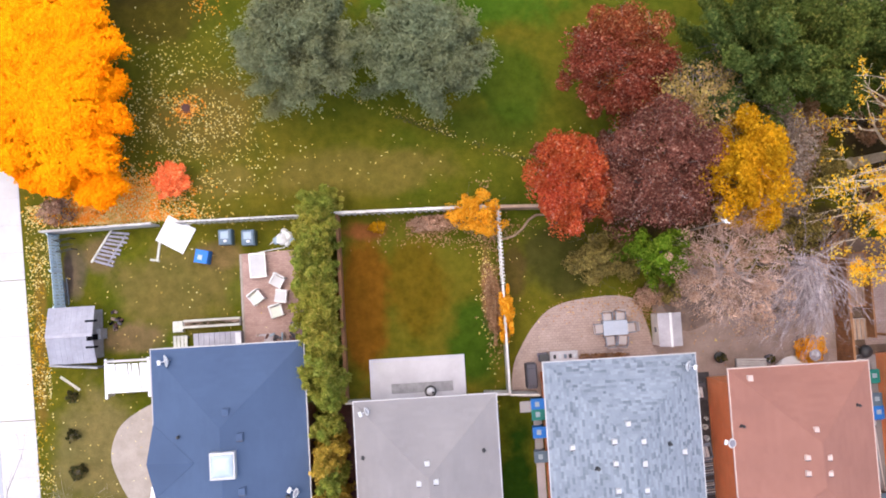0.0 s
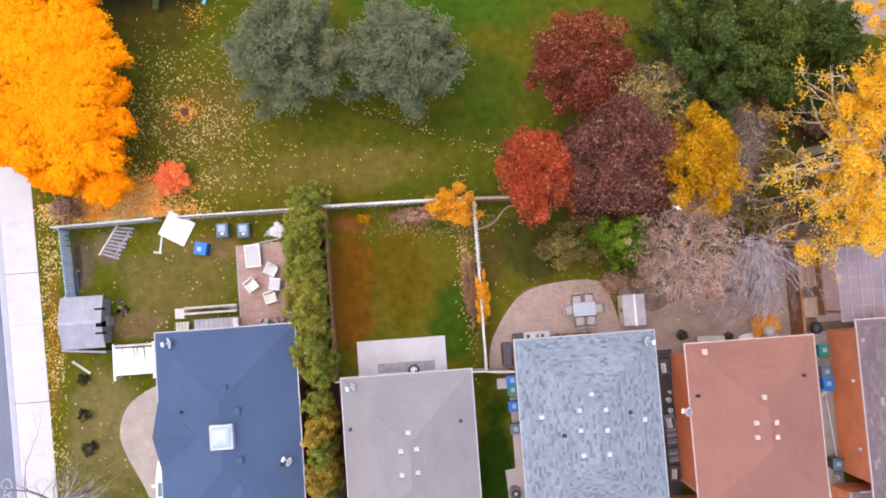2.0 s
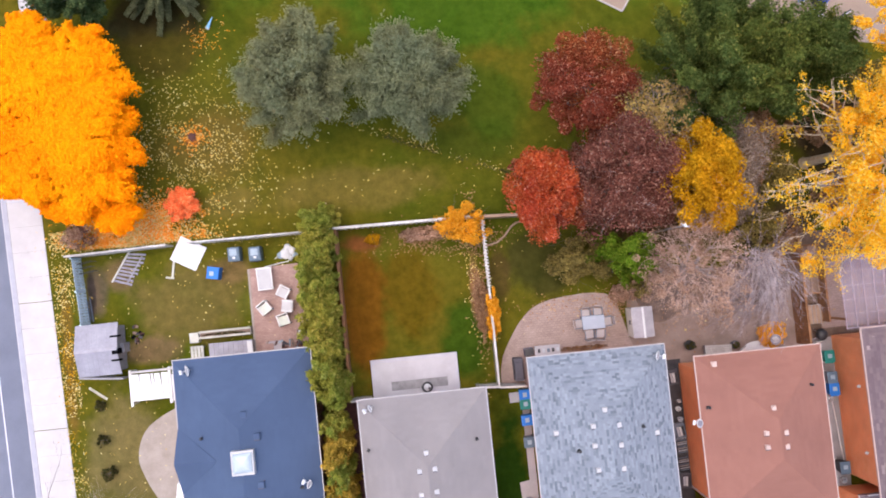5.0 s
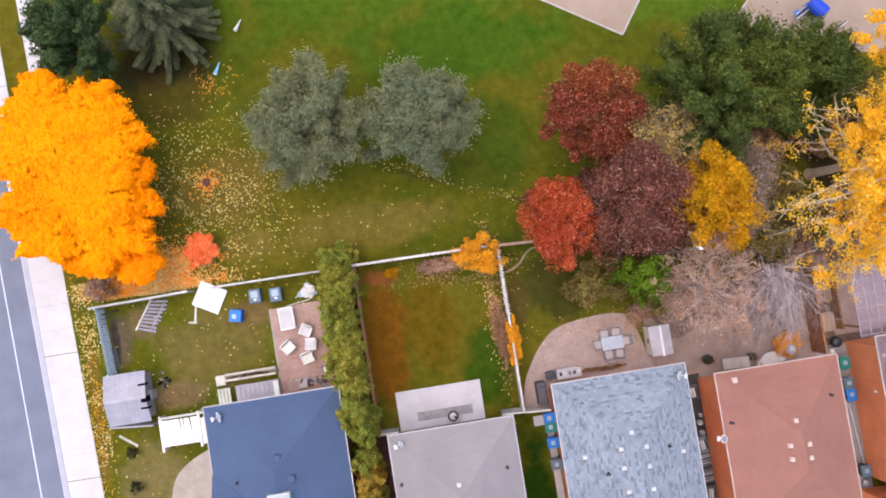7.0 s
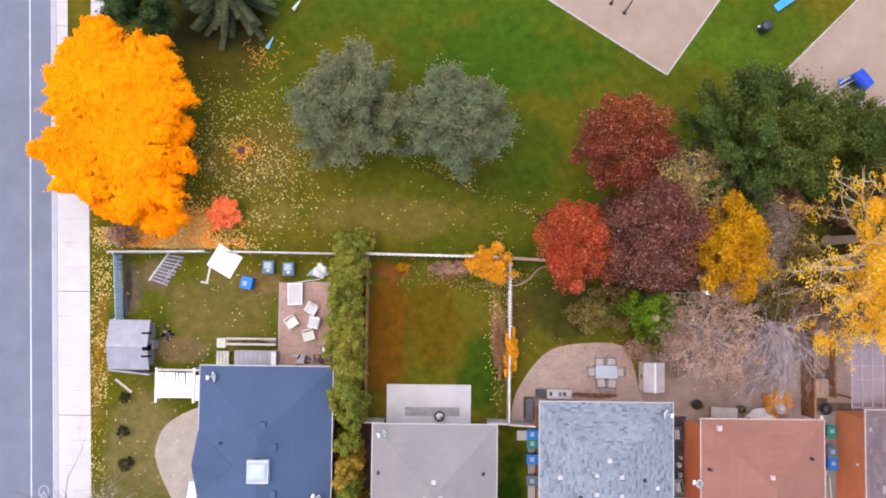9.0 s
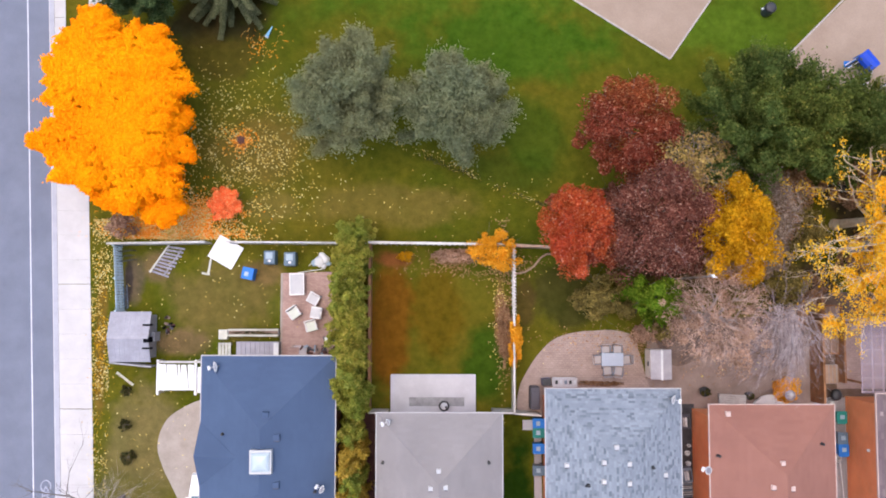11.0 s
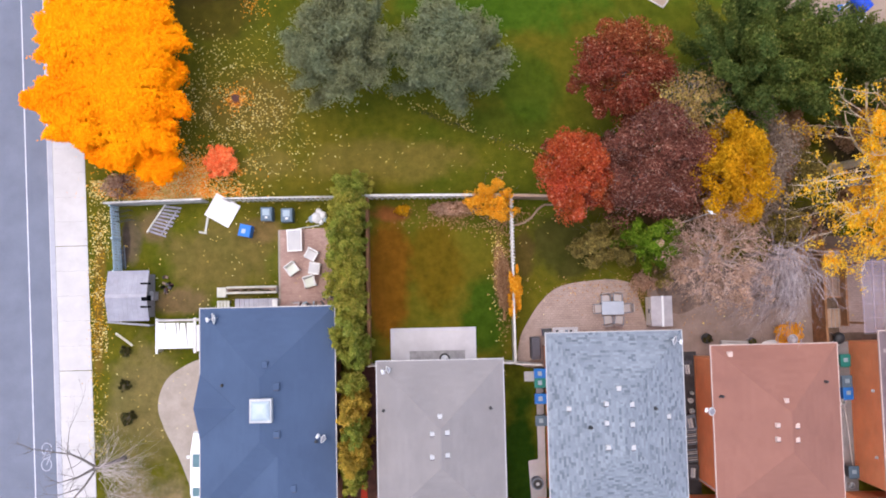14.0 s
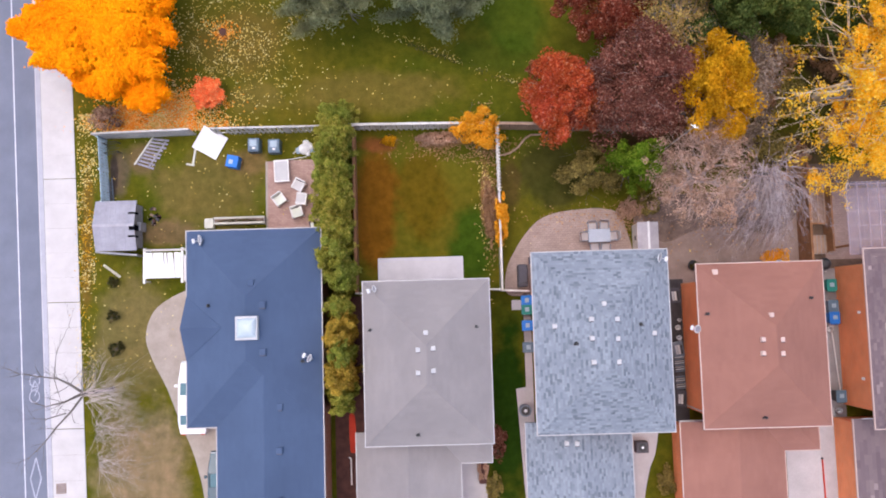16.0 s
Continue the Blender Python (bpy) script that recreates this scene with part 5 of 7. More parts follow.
for k in range(6):
    a = 2 * math.pi * k / 6 + 0.2
    grow((1.2, 0, 6.5), (math.cos(a), math.sin(a) * 1.1, 0.75), 2.8, 0.05, 2, r21, 2, 0.5, 0.01, segs)
limbs_part("dark_limb", [((0, 0, 4.2), (-1.2, -1.2, 6.6), 0.2, 0.15), ((-1.2, -1.2, 6.6), (-2.3, -2.0, 7.6), 0.15, 0.1), ((-2.3, -2.0, 7.6), (-3.6, -2.2, 8.2), 0.1, 0.05)], BARK, amber, 6, "dark thick limb")
sprigs = np.concatenate(sprigs)
crown_part("sparse_foliage", leaf_quads(sprigs, np.tile((0.0, 0.0, 1.0), (len(sprigs), 1)), 0.092, 1.3, 0.7), L_YELLOW2, amber, "sparse amber leaves on thin limbs")
limbs_part("bare_wood", segs, BARK_WHITE, amber, 5, "bare pale upper limbs")
tree("lilac_tree", 11.2, -1.3, 6.4, 1.95, 1.6, L_LIME, BARK, "bright green small tree beside a bare one", base=0.15, loose=34, leaves=14000, size=0.11, seed=22, tuft=0.32)
bush("shrub", 9.0, -1.3, 3.2, 1.9, 1.45, L_OLIVE, "straw-coloured half-bare garden shrub", leaves=8000, size=0.11, seed=23)
tan = tree("apple_tree", 14.3, -2.4, 8.3, 2.8, 2.7, L_TAN, BARK_PALE, "nearly bare tan tree with a dense tangle of twigs", base=0.3, clumps=120, leaves=9500, size=0.075, seed=24, ragged=0.45, clump_r=0.13, twigs=330, twig_stray=0.9, twig_r=0.013, twig_mat=BARK_TAN)
segs = []
r24 = np.random.default_rng(24)
for k in range(16):
    a = 2 * math.pi * k / 16
    grow((0, 0, 3.2 + 0.15 * k), (math.cos(a) * 1.1, math.sin(a) * 1.1, 0.7), 1.55, 0.026, 2, r24, 3, 0.6, 0.03, segs, 0.66, 0.7)
limbs_part("fine_wood", segs, BARK_TAN, tan, 3)
weep = thing("weeping_tree", 17.9, -2.1, 0, 0, "bare grey weeping tree with long drooping branches", "tree")
limbs_part("trunk", [((0, 0, -0.05), (0, 0, 2.5), 0.14, 0.11), ((0, 0, 2.5), (0.1, -0.3, 5.6), 0.11, 0.07)], BARK, weep, 9)
segs = []
r25 = np.random.default_rng(25)
for k in range(200):
    a = -math.pi / 2 + r25.normal(0.05, 0.5) if k % 6 else r25.uniform(0, 2 * math.pi)
    p, w = np.array((r25.normal(0.1, 0.45), r25.normal(-0.2, 0.3), r25.uniform(3.8, 6.0))), np.array((math.cos(a), math.sin(a), 0.5))
    reach, rad = r25.uniform(2.6, 5.8), r25.uniform(0.009, 0.025)
    for s in range(9):
        w = w + np.array((0, 0, -0.2)) + r25.normal(0, 0.15, 3)
        w /= np.linalg.norm(w)
        q = p + w * reach / 9
        if q[2] < 0.25:
            break
        segs.append((p, q, rad * (1 - s * 0.09), rad * (1 - (s + 1) * 0.09)))
        for _ in range(2 if s > 1 else 0):
            side = w + r25.normal(0, 0.4, 3) + np.array((0, 0, -0.2))
            e = q + side / np.linalg.norm(side) * r25.uniform(0.25, 0.7)
            if e[2] > 0.1:
                segs.append((q, e, rad * 0.5, rad * 0.25))
        p = q
limbs_part("fine_wood", segs, BARK_LILAC, weep, 3)
bare = thing("street_tree", -20.6, -13.6, 0, 0, "bare spreading tree leaning over the sidewalk", "tree")
r26 = np.random.default_rng(26)
limbs_part("trunk", [((0.1, 0, -0.05), (0.1, 0, 0.3), 0.17, 0.13), ((0.1, 0, 0.3), (-0.1, 0.0, 2.2), 0.13, 0.11), ((-0.1, 0, 2.2), (-0.35, 0.0, 3.2), 0.11, 0.09)], BARK, bare, 8)
DARK_LIMBS = [  # bends of each dark limb, and its radius
    ([(-0.35, 0.1, 3.1), (-0.8, 0.6, 3.6), (-1.4, 0.95, 3.8), (-2.3, 1.1, 3.9), (-3.4, 1.3, 4.1)], 0.085),
    ([(-0.35, 0.0, 3.2), (-1.0, -0.35, 3.8), (-1.9, -0.55, 4.1)], 0.09),
    ([(-0.3, -0.1, 3.1), (-0.75, -0.9, 3.5), (-1.45, -1.75, 3.8), (-2.1, -2.6, 3.9), (-2.8, -3.3, 4.0)], 0.07),
    ([(-1.6, 1.0, 3.85), (-1.35, 2.4, 4.1), (-0.5, 4.1, 4.3)], 0.025),
    ([(-1.6, 1.0, 3.85), (-1.1, -0.3, 4.0)], 0.03),
    ([(-1.0, -1.0, 3.6), (-1.9, -1.25, 4.0), (-2.5, -1.2, 4.1)], 0.04),
    ([(-0.35, 0.1, 3.1), (-0.1, 1.0, 3.7), (0.5, 1.6, 4.2)], 0.03)]
segs = []
for pts, rad in DARK_LIMBS:
    for k, (a, b) in enumerate(zip(pts, pts[1:])):
        f0, f1 = 1 - 0.75 * k / (len(pts) - 1), 1 - 0.75 * (k + 1) / (len(pts) - 1)
        segs.append((a, b, rad * f0, rad * f1))
        for _ in range(3):
            w = np.array(b) - np.array(a)
            w = w / np.linalg.norm(w) + r26.normal(0, 0.6, 3)
            grow(b, w, r26.uniform(0.5, 1.1), rad * 0.22, 1, r26, 2, 0.4, 0.0, segs, 0.7, 0.5)
limbs_part("dark_wood", segs, BARK, bare, 5, "dark thick limbs over the sidewalk")
segs = []
for k in range(58):
    a = r26.normal(0.05, 0.62)
    grow((-0.2 + r26.uniform(0, 0.5), r26.normal(0, 0.25), 2.3 + 0.03 * k), (math.cos(a), math.sin(a), r26.uniform(-0.05, 0.7)), r26.uniform(1.2, 2.2), 0.014, 2, r26, 2, 0.4, 0.02, segs, 0.62, 0.4)
limbs_part("fine_wood", segs, BARK_GREY, bare, 3, "pale fine twigs over the lawn")
for x, y in ((-21.6, -16.2), (-21.4, -18.0)):
    low = thing("bare_shrub", x, y, 0, 0, "bare pale shrub fanning over the dry lawn", "shrub", "bare shrubs")
    segs = []
    for k in range(30):
        a = r26.normal(0.0, 0.5)
        grow((r26.uniform(0, 0.3), r26.uniform(-0.5, 0.5), 0), (math.cos(a), math.sin(a), r26.uniform(0.25, 0.9)), r26.uniform(1.4, 2.7), 0.011, 2, r26, 2, 0.35, 0.02, segs, 0.6, 0.4)
    limbs_part("fine_wood", segs, BARK_GREY, low, 3)


def spruce(x, y, height, radius, leaf, label, seed):
    """A conifer: whorls of thick drooping boughs like fingers, each a dense sleeve of needles."""
    t = thing("spruce_tree", x, y, 0, 0, label, "tree")
    rng = np.random.default_rng(seed)
    limbs_part("trunk", [((0, 0, -0.05), (0, 0, height * 0.5), 0.26, 0.15), ((0, 0, height * 0.5), (0, 0, height * 0.98), 0.15, 0.02)], BARK, t, 8)
    quads, segs = [], []
    levels = 8
    for k in range(levels):
        f = k / (levels - 1)
        z = height * (0.12 + 0.84 * f)
        reach = radius * (1 - f) ** 0.75 + 0.3
        count = max(4, int(11 * (1 - f * 0.5)))
        for j in range(count):
            a = 2 * math.pi * (j + rng.uniform(-0.3, 0.3) + 0.41 * k) / count
            for fork in range(2 if reach > 1.2 else 1):
                b = a + (0.0 if fork == 0 else rng.choice((-1, 1)) * rng.uniform(0.14, 0.24))
                l = reach * rng.uniform(0.85, 1.08) * (1.0 if fork == 0 else 0.82)
                n = int(800 * l / radius) + 60
                u = rng.uniform(0.2, 1, n) ** 0.8
                ring = rng.uniform(0, 2 * math.pi, n)
                thick = 0.24 * (1.15 - 0.6 * u) * rng.uniform(0.5, 1.1, n)
                side, up = thick * np.cos(ring), thick * np.abs(np.sin(ring)) * 0.8
                c = np.stack([math.cos(b) * u * l - math.sin(b) * side, math.sin(b) * u * l + math.cos(b) * side, z - 0.30 * l * u ** 1.5 + 0.14 * l * u ** 4 + up], 1)
                nor = np.stack([-math.sin(b) * np.cos(ring), math.cos(b) * np.cos(ring), np.abs(np.sin(ring)) + 0.5], 1)
                quads.append(leaf_quads(c, nor, 0.085, 2.2, 0.35))
                segs.append(((0, 0, z), (math.cos(b) * l * 0.9, math.sin(b) * l * 0.9, z - 0.25 * l), 0.04, 0.012))
    limbs_part("boughs", segs, BARK, t, 4)
    crown_part("needles", np.concatenate(quads), leaf, t)


spruce(-14.2, 18.3, 9.4, 3.3, L_SPRUCE, "grey-green spruce with drooping boughs in the park", 31)
tree("pine_tree", -18.8, 17.4, 7.6, 2.5, 2.7, L_PINE, BARK, "bushy dark green pine beside the sidewalk", base=0.1, loose=60, leaves=42000, size=0.09, seed=32, tuft=0.4, stretch=2.6, lift=1.2, spread=0.6)


def cedar(x, y, height, r, seed):
    t = thing("cedar", x, y, 0, 0, "yellow-green columnar cedar in the tall hedge", "hedge", "cedar hedge")
    rng = np.random.default_rng(seed)
    limbs_part("trunk", [((0, 0, -0.05), (0, 0, height * 0.9), 0.07, 0.015)], BARK, t, 6)
    q = crown((rng.uniform(-0.1, 0.1), rng.uniform(-0.1, 0.1), height * 0.5), (r * 1.06, r * 1.06, height * 0.5), 190, 12500, 0.085, clump_r=0.2, hollow=0.1, flat_bottom=1.0, ragged=0.5, stretch=2.8, spread=0.9, seed=seed, lift=1.3)
    crown_part("foliage", q, L_CEDAR_DRY if y < -8 and seed % 3 else L_CEDAR, t)


rc = np.random.default_rng(40)
y = 2.3
k = 0
while y > -14.3:
    hh = 2.6 if k == 0 else (4.6 if k == 1 else rc.uniform(5.3, 6.7))
    cedar(-6.25 + rc.uniform(-0.15, 0.15) + (0.25 if y < -7.4 else 0), y, hh, rc.uniform(0.84, 1.02) * (0.72 if y < -7.5 else 0.95 if y < -5.5 else 1.0), 50 + k)
    y -= rc.uniform(0.72, 0.9) if abs(y + 7.2) > 0.5 else 1.75
    k += 1

bush("shrub", 2.25, 1.4, 3.2, 1.4, 1.15, L_AMBER, "amber autumn shrub in the fence corner", leaves=9000, clumps=110, size=0.085, seed=61, lift=1.4, clump_r=0.2, ragged=0.45)
bush("vine", 3.5, -4.0, 1.9, 0.45, 1.65, L_AMBER, "amber climbing vine over the white fence", "vine", leaves=3600, size=0.12, seed=62)
bush("vine", 2.95, -3.5, 1.3, 0.45, 1.8, L_RUSSET, "dry red-brown climber along the white fence", "vine", leaves=5200, clumps=90, size=0.1, seed=63)
bush("shrub", -14.3, 4.35, 1.5, 1.15, 1.1, L_SCARLET, "small scarlet burning-bush shrub", leaves=11000, clumps=120, size=0.09, seed=64, lift=2.4, hollow=0.1, ragged=0.4, clump_r=0.2)
bush("shrub", -20.7, 3.0, 1.4, 1.0, 0.8, L_TAN, "bare pinkish-brown shrub beside the fence", leaves=1600, size=0.1, seed=65)
for k, (x, y, s) in enumerate(((-20.39, -7.12, 0.42), (-20.36, -9.2, 0.42), (-20.2, -11.16, 0.55))):
    bush("lawn_shrub", x, y, 0.5, s, s * 0.85, L_DARKBUSH, "small dark green shrub on the side lawn", "shrub", leaves=700, clumps=16, size=0.09, seed=70 + k, group="lawn shrubs")
bush("planted_bush", 20.15, -7.0, 0.75, 0.85, 0.72, L_AMBER, "orange flowering chrysanthemum bush by the back wall", leaves=13000, clumps=110, hollow=0.3, size=0.065, seed=75, lift=1.4, clump_r=0.3)
bush("shrub", 2.9, -17.3, 1.3, 0.6, 1.0, L_PURPLE, "dark purple-leaved shrub beside the porch", leaves=2200, size=0.1, seed=76)
bush("shrub", 2.6, -20.0, 0.9, 0.5, 1.0, L_OLIVE, "straw-coloured low shrub beside the porch", leaves=1200, size=0.1, seed=77)
bush("shrub", 12.9, -20.0, 0.8, 0.55, 0.8, L_OLIVE, "olive low shrub on the front lawn", leaves=1300, size=0.1, seed=78)
bush("shrub", 19.6, -0.4, 3.2, 1.5, 1.3, L_OLIVE, "olive bush under the amber tree", leaves=6500, size=0.1, seed=82)
bush("shrub", 16.6, 0.5, 3.6, 1.5, 1.2, L_DUSTY, "pale brown bush between the trees", leaves=7000, size=0.09, seed=83)
bush("shrub", 9.8, 4.6, 2.5, 1.5, 1.2, L_PURPLE, "dark red undergrowth below the ornamental trees", leaves=3500, size=0.11, seed=84)
bush("shrub", 18.4, 1.2, 3.8, 1.4, 1.5, L_DUSTY, "dusty half-bare bush among the trees", leaves=7500, size=0.09, seed=86)
bush("shrub", 20.6, 2.6, 3.4, 1.6, 1.6, L_OLIVE, "olive bush among the trees", leaves=8000, size=0.1, seed=87)
bush("shrub", 20.2, 5.4, 3.0, 1.5, 1.4, L_RUSSET, "brown undergrowth below the tall trees", leaves=7000, size=0.1, seed=105)
bush("shrub", 21.2, -1.2, 2.4, 1.0, 1.2, L_RUSSET, "reddish-brown dry bush beside the brown fence", leaves=5000, size=0.09, seed=106)
for k, (x, y, h, leaf, label) in enumerate(((19.1, 3.2, 3.4, L_RUSSET, "russet dry bush below the amber tree"), (24.6, 1.0, 2.6, L_RUSSET, "brown undergrowth under the amber tree"), (26.4, 4.0, 2.6, L_OLIVE, "olive undergrowth under the amber tree"), (24.0, 5.6, 2.8, L_RUSSET, "brown bush in the shade of the amber tree"), (27.0, 7.6, 2.6, L_OLIVE, "olive bush near the playground sand"))):
    bush("shrub", x, y, h, 1.5, 1.5, leaf, label, leaves=6000, size=0.1, seed=110 + k)
bush("shrub", 20.2, -2.6, 2.2, 1.1, 1.0, L_TAN, "dry bush by the brown fence", leaves=1800, size=0.1, seed=88)
bush("shrub", 11.5, -3.5, 1.0, 0.8, 0.75, L_TAN, "dry tan plants between patio and storage shed", "plants", leaves=2200, size=0.085, seed=146, ragged=0.45)
bush("shrub", 12.6, -3.2, 1.1, 0.75, 0.7, L_OLIVE, "dry straw-coloured shrub by the storage shed", leaves=1500, size=0.1, seed=79)
bush("shrub", -0.3, 1.2, 0.7, 1.7, 0.45, L_TAN, "dead brown plants along the fence", "plants", leaves=1300, size=0.12, seed=80)
bush("shrub", -3.2, 1.2, 0.6, 0.5, 0.35, L_YELLOW, "small yellow-green plant by the fence", "plants", leaves=700, size=0.1, seed=81)

# stump ringed by fallen leaves
st = thing("tree_stump", -13.6, 8.55, 0, 0, "grey cut tree stump ringed by red leaves", "stump")
part("bole", lathe([(0.3, 0.0), (0.22, 0.04), (0.18, 0.08), (0.17, 0.1)], 14), MULCH, st)
part("cut_face", lathe([(0.165, 0.1), (0.16, 0.108), (0.05, 0.11)], 14), MULCH, st)


def scatter(name, count, area, material, label, size=0.085, z=0.012, seed=90):
    """Fallen leaves on the ground."""
    rng = np.random.default_rng(seed)
    p = area(rng, count)
    keep = np.array([noise.noise(Vector((a * 0.8, b * 0.8, seed))) for a, b in p]) + rng.normal(0, 0.25, len(p)) > -0.12
    p = p[keep]
    c = np.concatenate([p, np.full((len(p), 1), z) + rng.uniform(0, 0.02, (len(p), 1))], 1)
    q = leaf_quads(c, np.tile((0.0, 0.0, 1.0), (len(p), 1)), size, 1.2, 0.18)
    q[:, :, 2] = np.maximum(q[:, :, 2], z)
    tagged(new(name, quads_mesh(name, q, material)), label, "leaves", kind="stuff")


def blob(cx, cy, sx, sy):
    return lambda rng, n: np.stack([rng.normal(cx, sx, n), rng.normal(cy, sy, n)], 1)


def field(x0, x1, y0, y1):
    return lambda rng, n: np.stack([rng.uniform(x0, x1, n), rng.uniform(y0, y1, n)], 1)


scatter("fallen_leaves", 3000, blob(-14.0, 7.6, 2.6, 2.5), L_FALLEN, "yellow leaves strewn over the park lawn", 0.082, seed=91)
scatter("fallen_leaves", 260, blob(-9.5, 4.8, 4.5, 1.9), L_FALLEN, "yellow leaves strewn thinly over the park lawn", 0.085, seed=92)
scatter("fallen_leaves", 15000, lambda rng, n: np.stack([rng.normal(-17.4, 1.7, n), 2.3 + np.abs(rng.normal(0.6, 1.0, n))], 1), L_FALLEN_RED, "thick orange leaf litter along the fence", 0.105, seed=93)
scatter("fallen_leaves", 2600, lambda rng, n: np.stack([rng.normal(-17.0, 1.9, n), 2.2 + np.abs(rng.normal(0.5, 0.9, n))], 1), L_FALLEN, "paler leaves on top of the orange litter", 0.095, z=0.035, seed=148)
scatter("fallen_leaves", 380, blob(-13.6, 8.4, 0.6, 0.5), L_FALLEN_RED, "red leaves round the stump", 0.1, seed=94)
scatter("fallen_leaves", 1700, lambda rng, n: np.stack([rng.uniform(-22.75, -21.5, n), 3.5 - 17 * rng.random(n) ** 1.5], 1), L_FALLEN, "yellow leaves in the strip beside the sidewalk", 0.085, seed=95)
scatter("fallen_leaves", 700, lambda rng, n: np.stack([rng.normal(-22.2, 0.3, n), rng.normal(-4.5, 3.2, n)], 1), L_YELLOW, "golden leaves in the strip beside the sidewalk", 0.075, seed=142)
scatter("fallen_leaves", 250, field(-21, -7.5, -6, 2), L_FALLEN, "yellow leaves on the back lawn", 0.075, seed=96)
scatter("fallen_leaves", 110, field(-22, -15, -14, -6), L_FALLEN, "yellow leaves on the side lawn", 0.075, seed=97)
scatter("fallen_leaves", 420, blob(2.7, -2.6, 0.35, 2.4), L_FALLEN, "dry leaves along the white fence", 0.085, seed=98)
scatter("fallen_leaves", 1500, blob(2.95, -1.6, 0.28, 2.2), L_RUSSET, "red-brown leaves heaped along the white fence", 0.09, seed=109)
scatter("fallen_leaves", 1300, blob(1.0, 0.85, 1.9, 0.5), L_RUSSET, "brown leaves along the back fence", 0.085, seed=99)
scatter("fallen_leaves", 90, field(-4.5, 8.5, 2.3, 6.5), L_FALLEN, "a few yellow leaves on the park lawn", 0.07, seed=100)
scatter("fallen_leaves", 600, blob(20.5, 0.5, 2.5, 2.5), L_FALLEN, "amber leaves under the tall tree", 0.1, z=0.03, seed=101)
scatter("fallen_leaves", 50, field(3.6, 11, -8, 1), L_FALLEN, "yellow leaves on patio and lawn", 0.07, z=0.03, seed=102)
scatter("fallen_leaves", 190, blob(-12.3, 14.7, 0.75, 0.5), L_FALLEN_RED, "russet needles and leaves under the spruces", 0.08, seed=103)
scatter("fallen_leaves", 230, lambda rng, n: (lambda u: np.stack([-4.0 + 10.0 * u + rng.normal(0, 0.2, n), 8.5 - 4.3 * u + rng.normal(0, 0.14, n)], 1))(rng.random(n)), L_FALLEN, "yellow leaves caught along a shallow swale in the lawn", 0.07, seed=120)
scatter("damp_grass", 420, lambda rng, n: (lambda u: np.stack([-2.0 + 8.4 * u + rng.normal(0, 0.1, n), 7.45 - 3.4 * u + rng.normal(0, 0.1, n)], 1))(rng.random(n)), L_DARKBUSH, "dark grass tufts along a shallow swale in the lawn", 0.085, seed=149)
scatter("fallen_leaves", 260, blob(8.5, -3.9, 1.9, 0.5), L_RUSSET, "brown leaves along the patio edge", 0.085, z=0.03, seed=104)
scatter("fallen_leaves", 420, blob(10.9, -4.3, 0.7, 0.5), L_RUSSET, "dry leaves blown onto the patio corner", 0.075, z=0.03, seed=147)
scatter("fallen_leaves", 420, blob(17.0, -4.8, 2.4, 1.2), L_RUSSET, "brown leaves strewn over the back yard", 0.08, z=0.025, seed=108)


# ---- garden sheds and bins ----
sh = thing("garden_shed", -19.75, -3.75, 0, 0, "low grey garden shed with a ribbed gable roof", "shed")
part("body", box(-1.1, 1.1, -1.3, 1.3, 0, 1.25), FENCE_GREY, sh)
for s in (1, -1):
    rf = part("roof_slope", box(-1.28, 1.22, 0, 1.58, -0.03, 0.02, None, Matrix.Translation((0, 0, 1.72)) @ Matrix.Diagonal((1, s, 1, 1)) @ Matrix.Rotation(radians(-17), 4, "X")), METAL_RIB, sh)
    for k in range(9):
        part("rib", box(-1.2 + 0.29 * k, -1.15 + 0.29 * k, 0, 1.58, 0.018, 0.03, None, Matrix.Translation((0, 0, 1.72)) @ Matrix.Diagonal((1, s, 1, 1)) @ Matrix.Rotation(radians(-17), 4, "X")), METAL_RIB, rf)
part("ridge_cap", box(-1.28, 1.22, -0.09, 0.09, 1.71, 1.745), METAL_RIB, sh)
for y, w, x in ((0.72, 0.055, 0.8), (-0.16, 0.16, 0.92), (-0.68, 0.055, 0.8)):
    part("slot", box(x, 1.26, y - w, y + w, 1.1, 1.79 - 0.29 * abs(y)), OPENING, sh, "dark open slot")
part("hatch", box(1.1, 1.32, -0.3, 0.25, 0.0, 0.9), FENCE_GREY, sh, bevel=0.02)
ss = thing("storage_shed", 12.25, -5.37, 0, 0, "cream garden storage shed with a lavender-grey roof", "shed")
SHED_ROOF = surface("lavender_grey_roof_felt", (0.36, 0.34, 0.37), (0.46, 0.435, 0.47), 2.0, 18.0, 0.8)
SHED_WALL = surface("cream_painted_boards", (0.62, 0.56, 0.50), (0.76, 0.70, 0.63), 2.0, 18.0, 0.7)
part("body", box(-0.62, 0.62, -0.85, 0.85, 0, 1.35), SHED_WALL, ss, bevel=0.02)
for k in range(1, 6):
    part("batten", box(-0.635, -0.62, -0.85 + 0.283 * k - 0.02, -0.85 + 0.283 * k + 0.02, 0.05, 1.3), SHED_WALL, ss)
for s in (1, -1):
    part("roof_slope", box(0, 0.66, -0.9, 0.9, -0.02, 0.03, None, Matrix.Translation((0, 0, 1.62)) @ Matrix.Diagonal((s, 1, 1, 1)) @ Matrix.Rotation(radians(20), 4, "Y")), SHED_ROOF, ss)
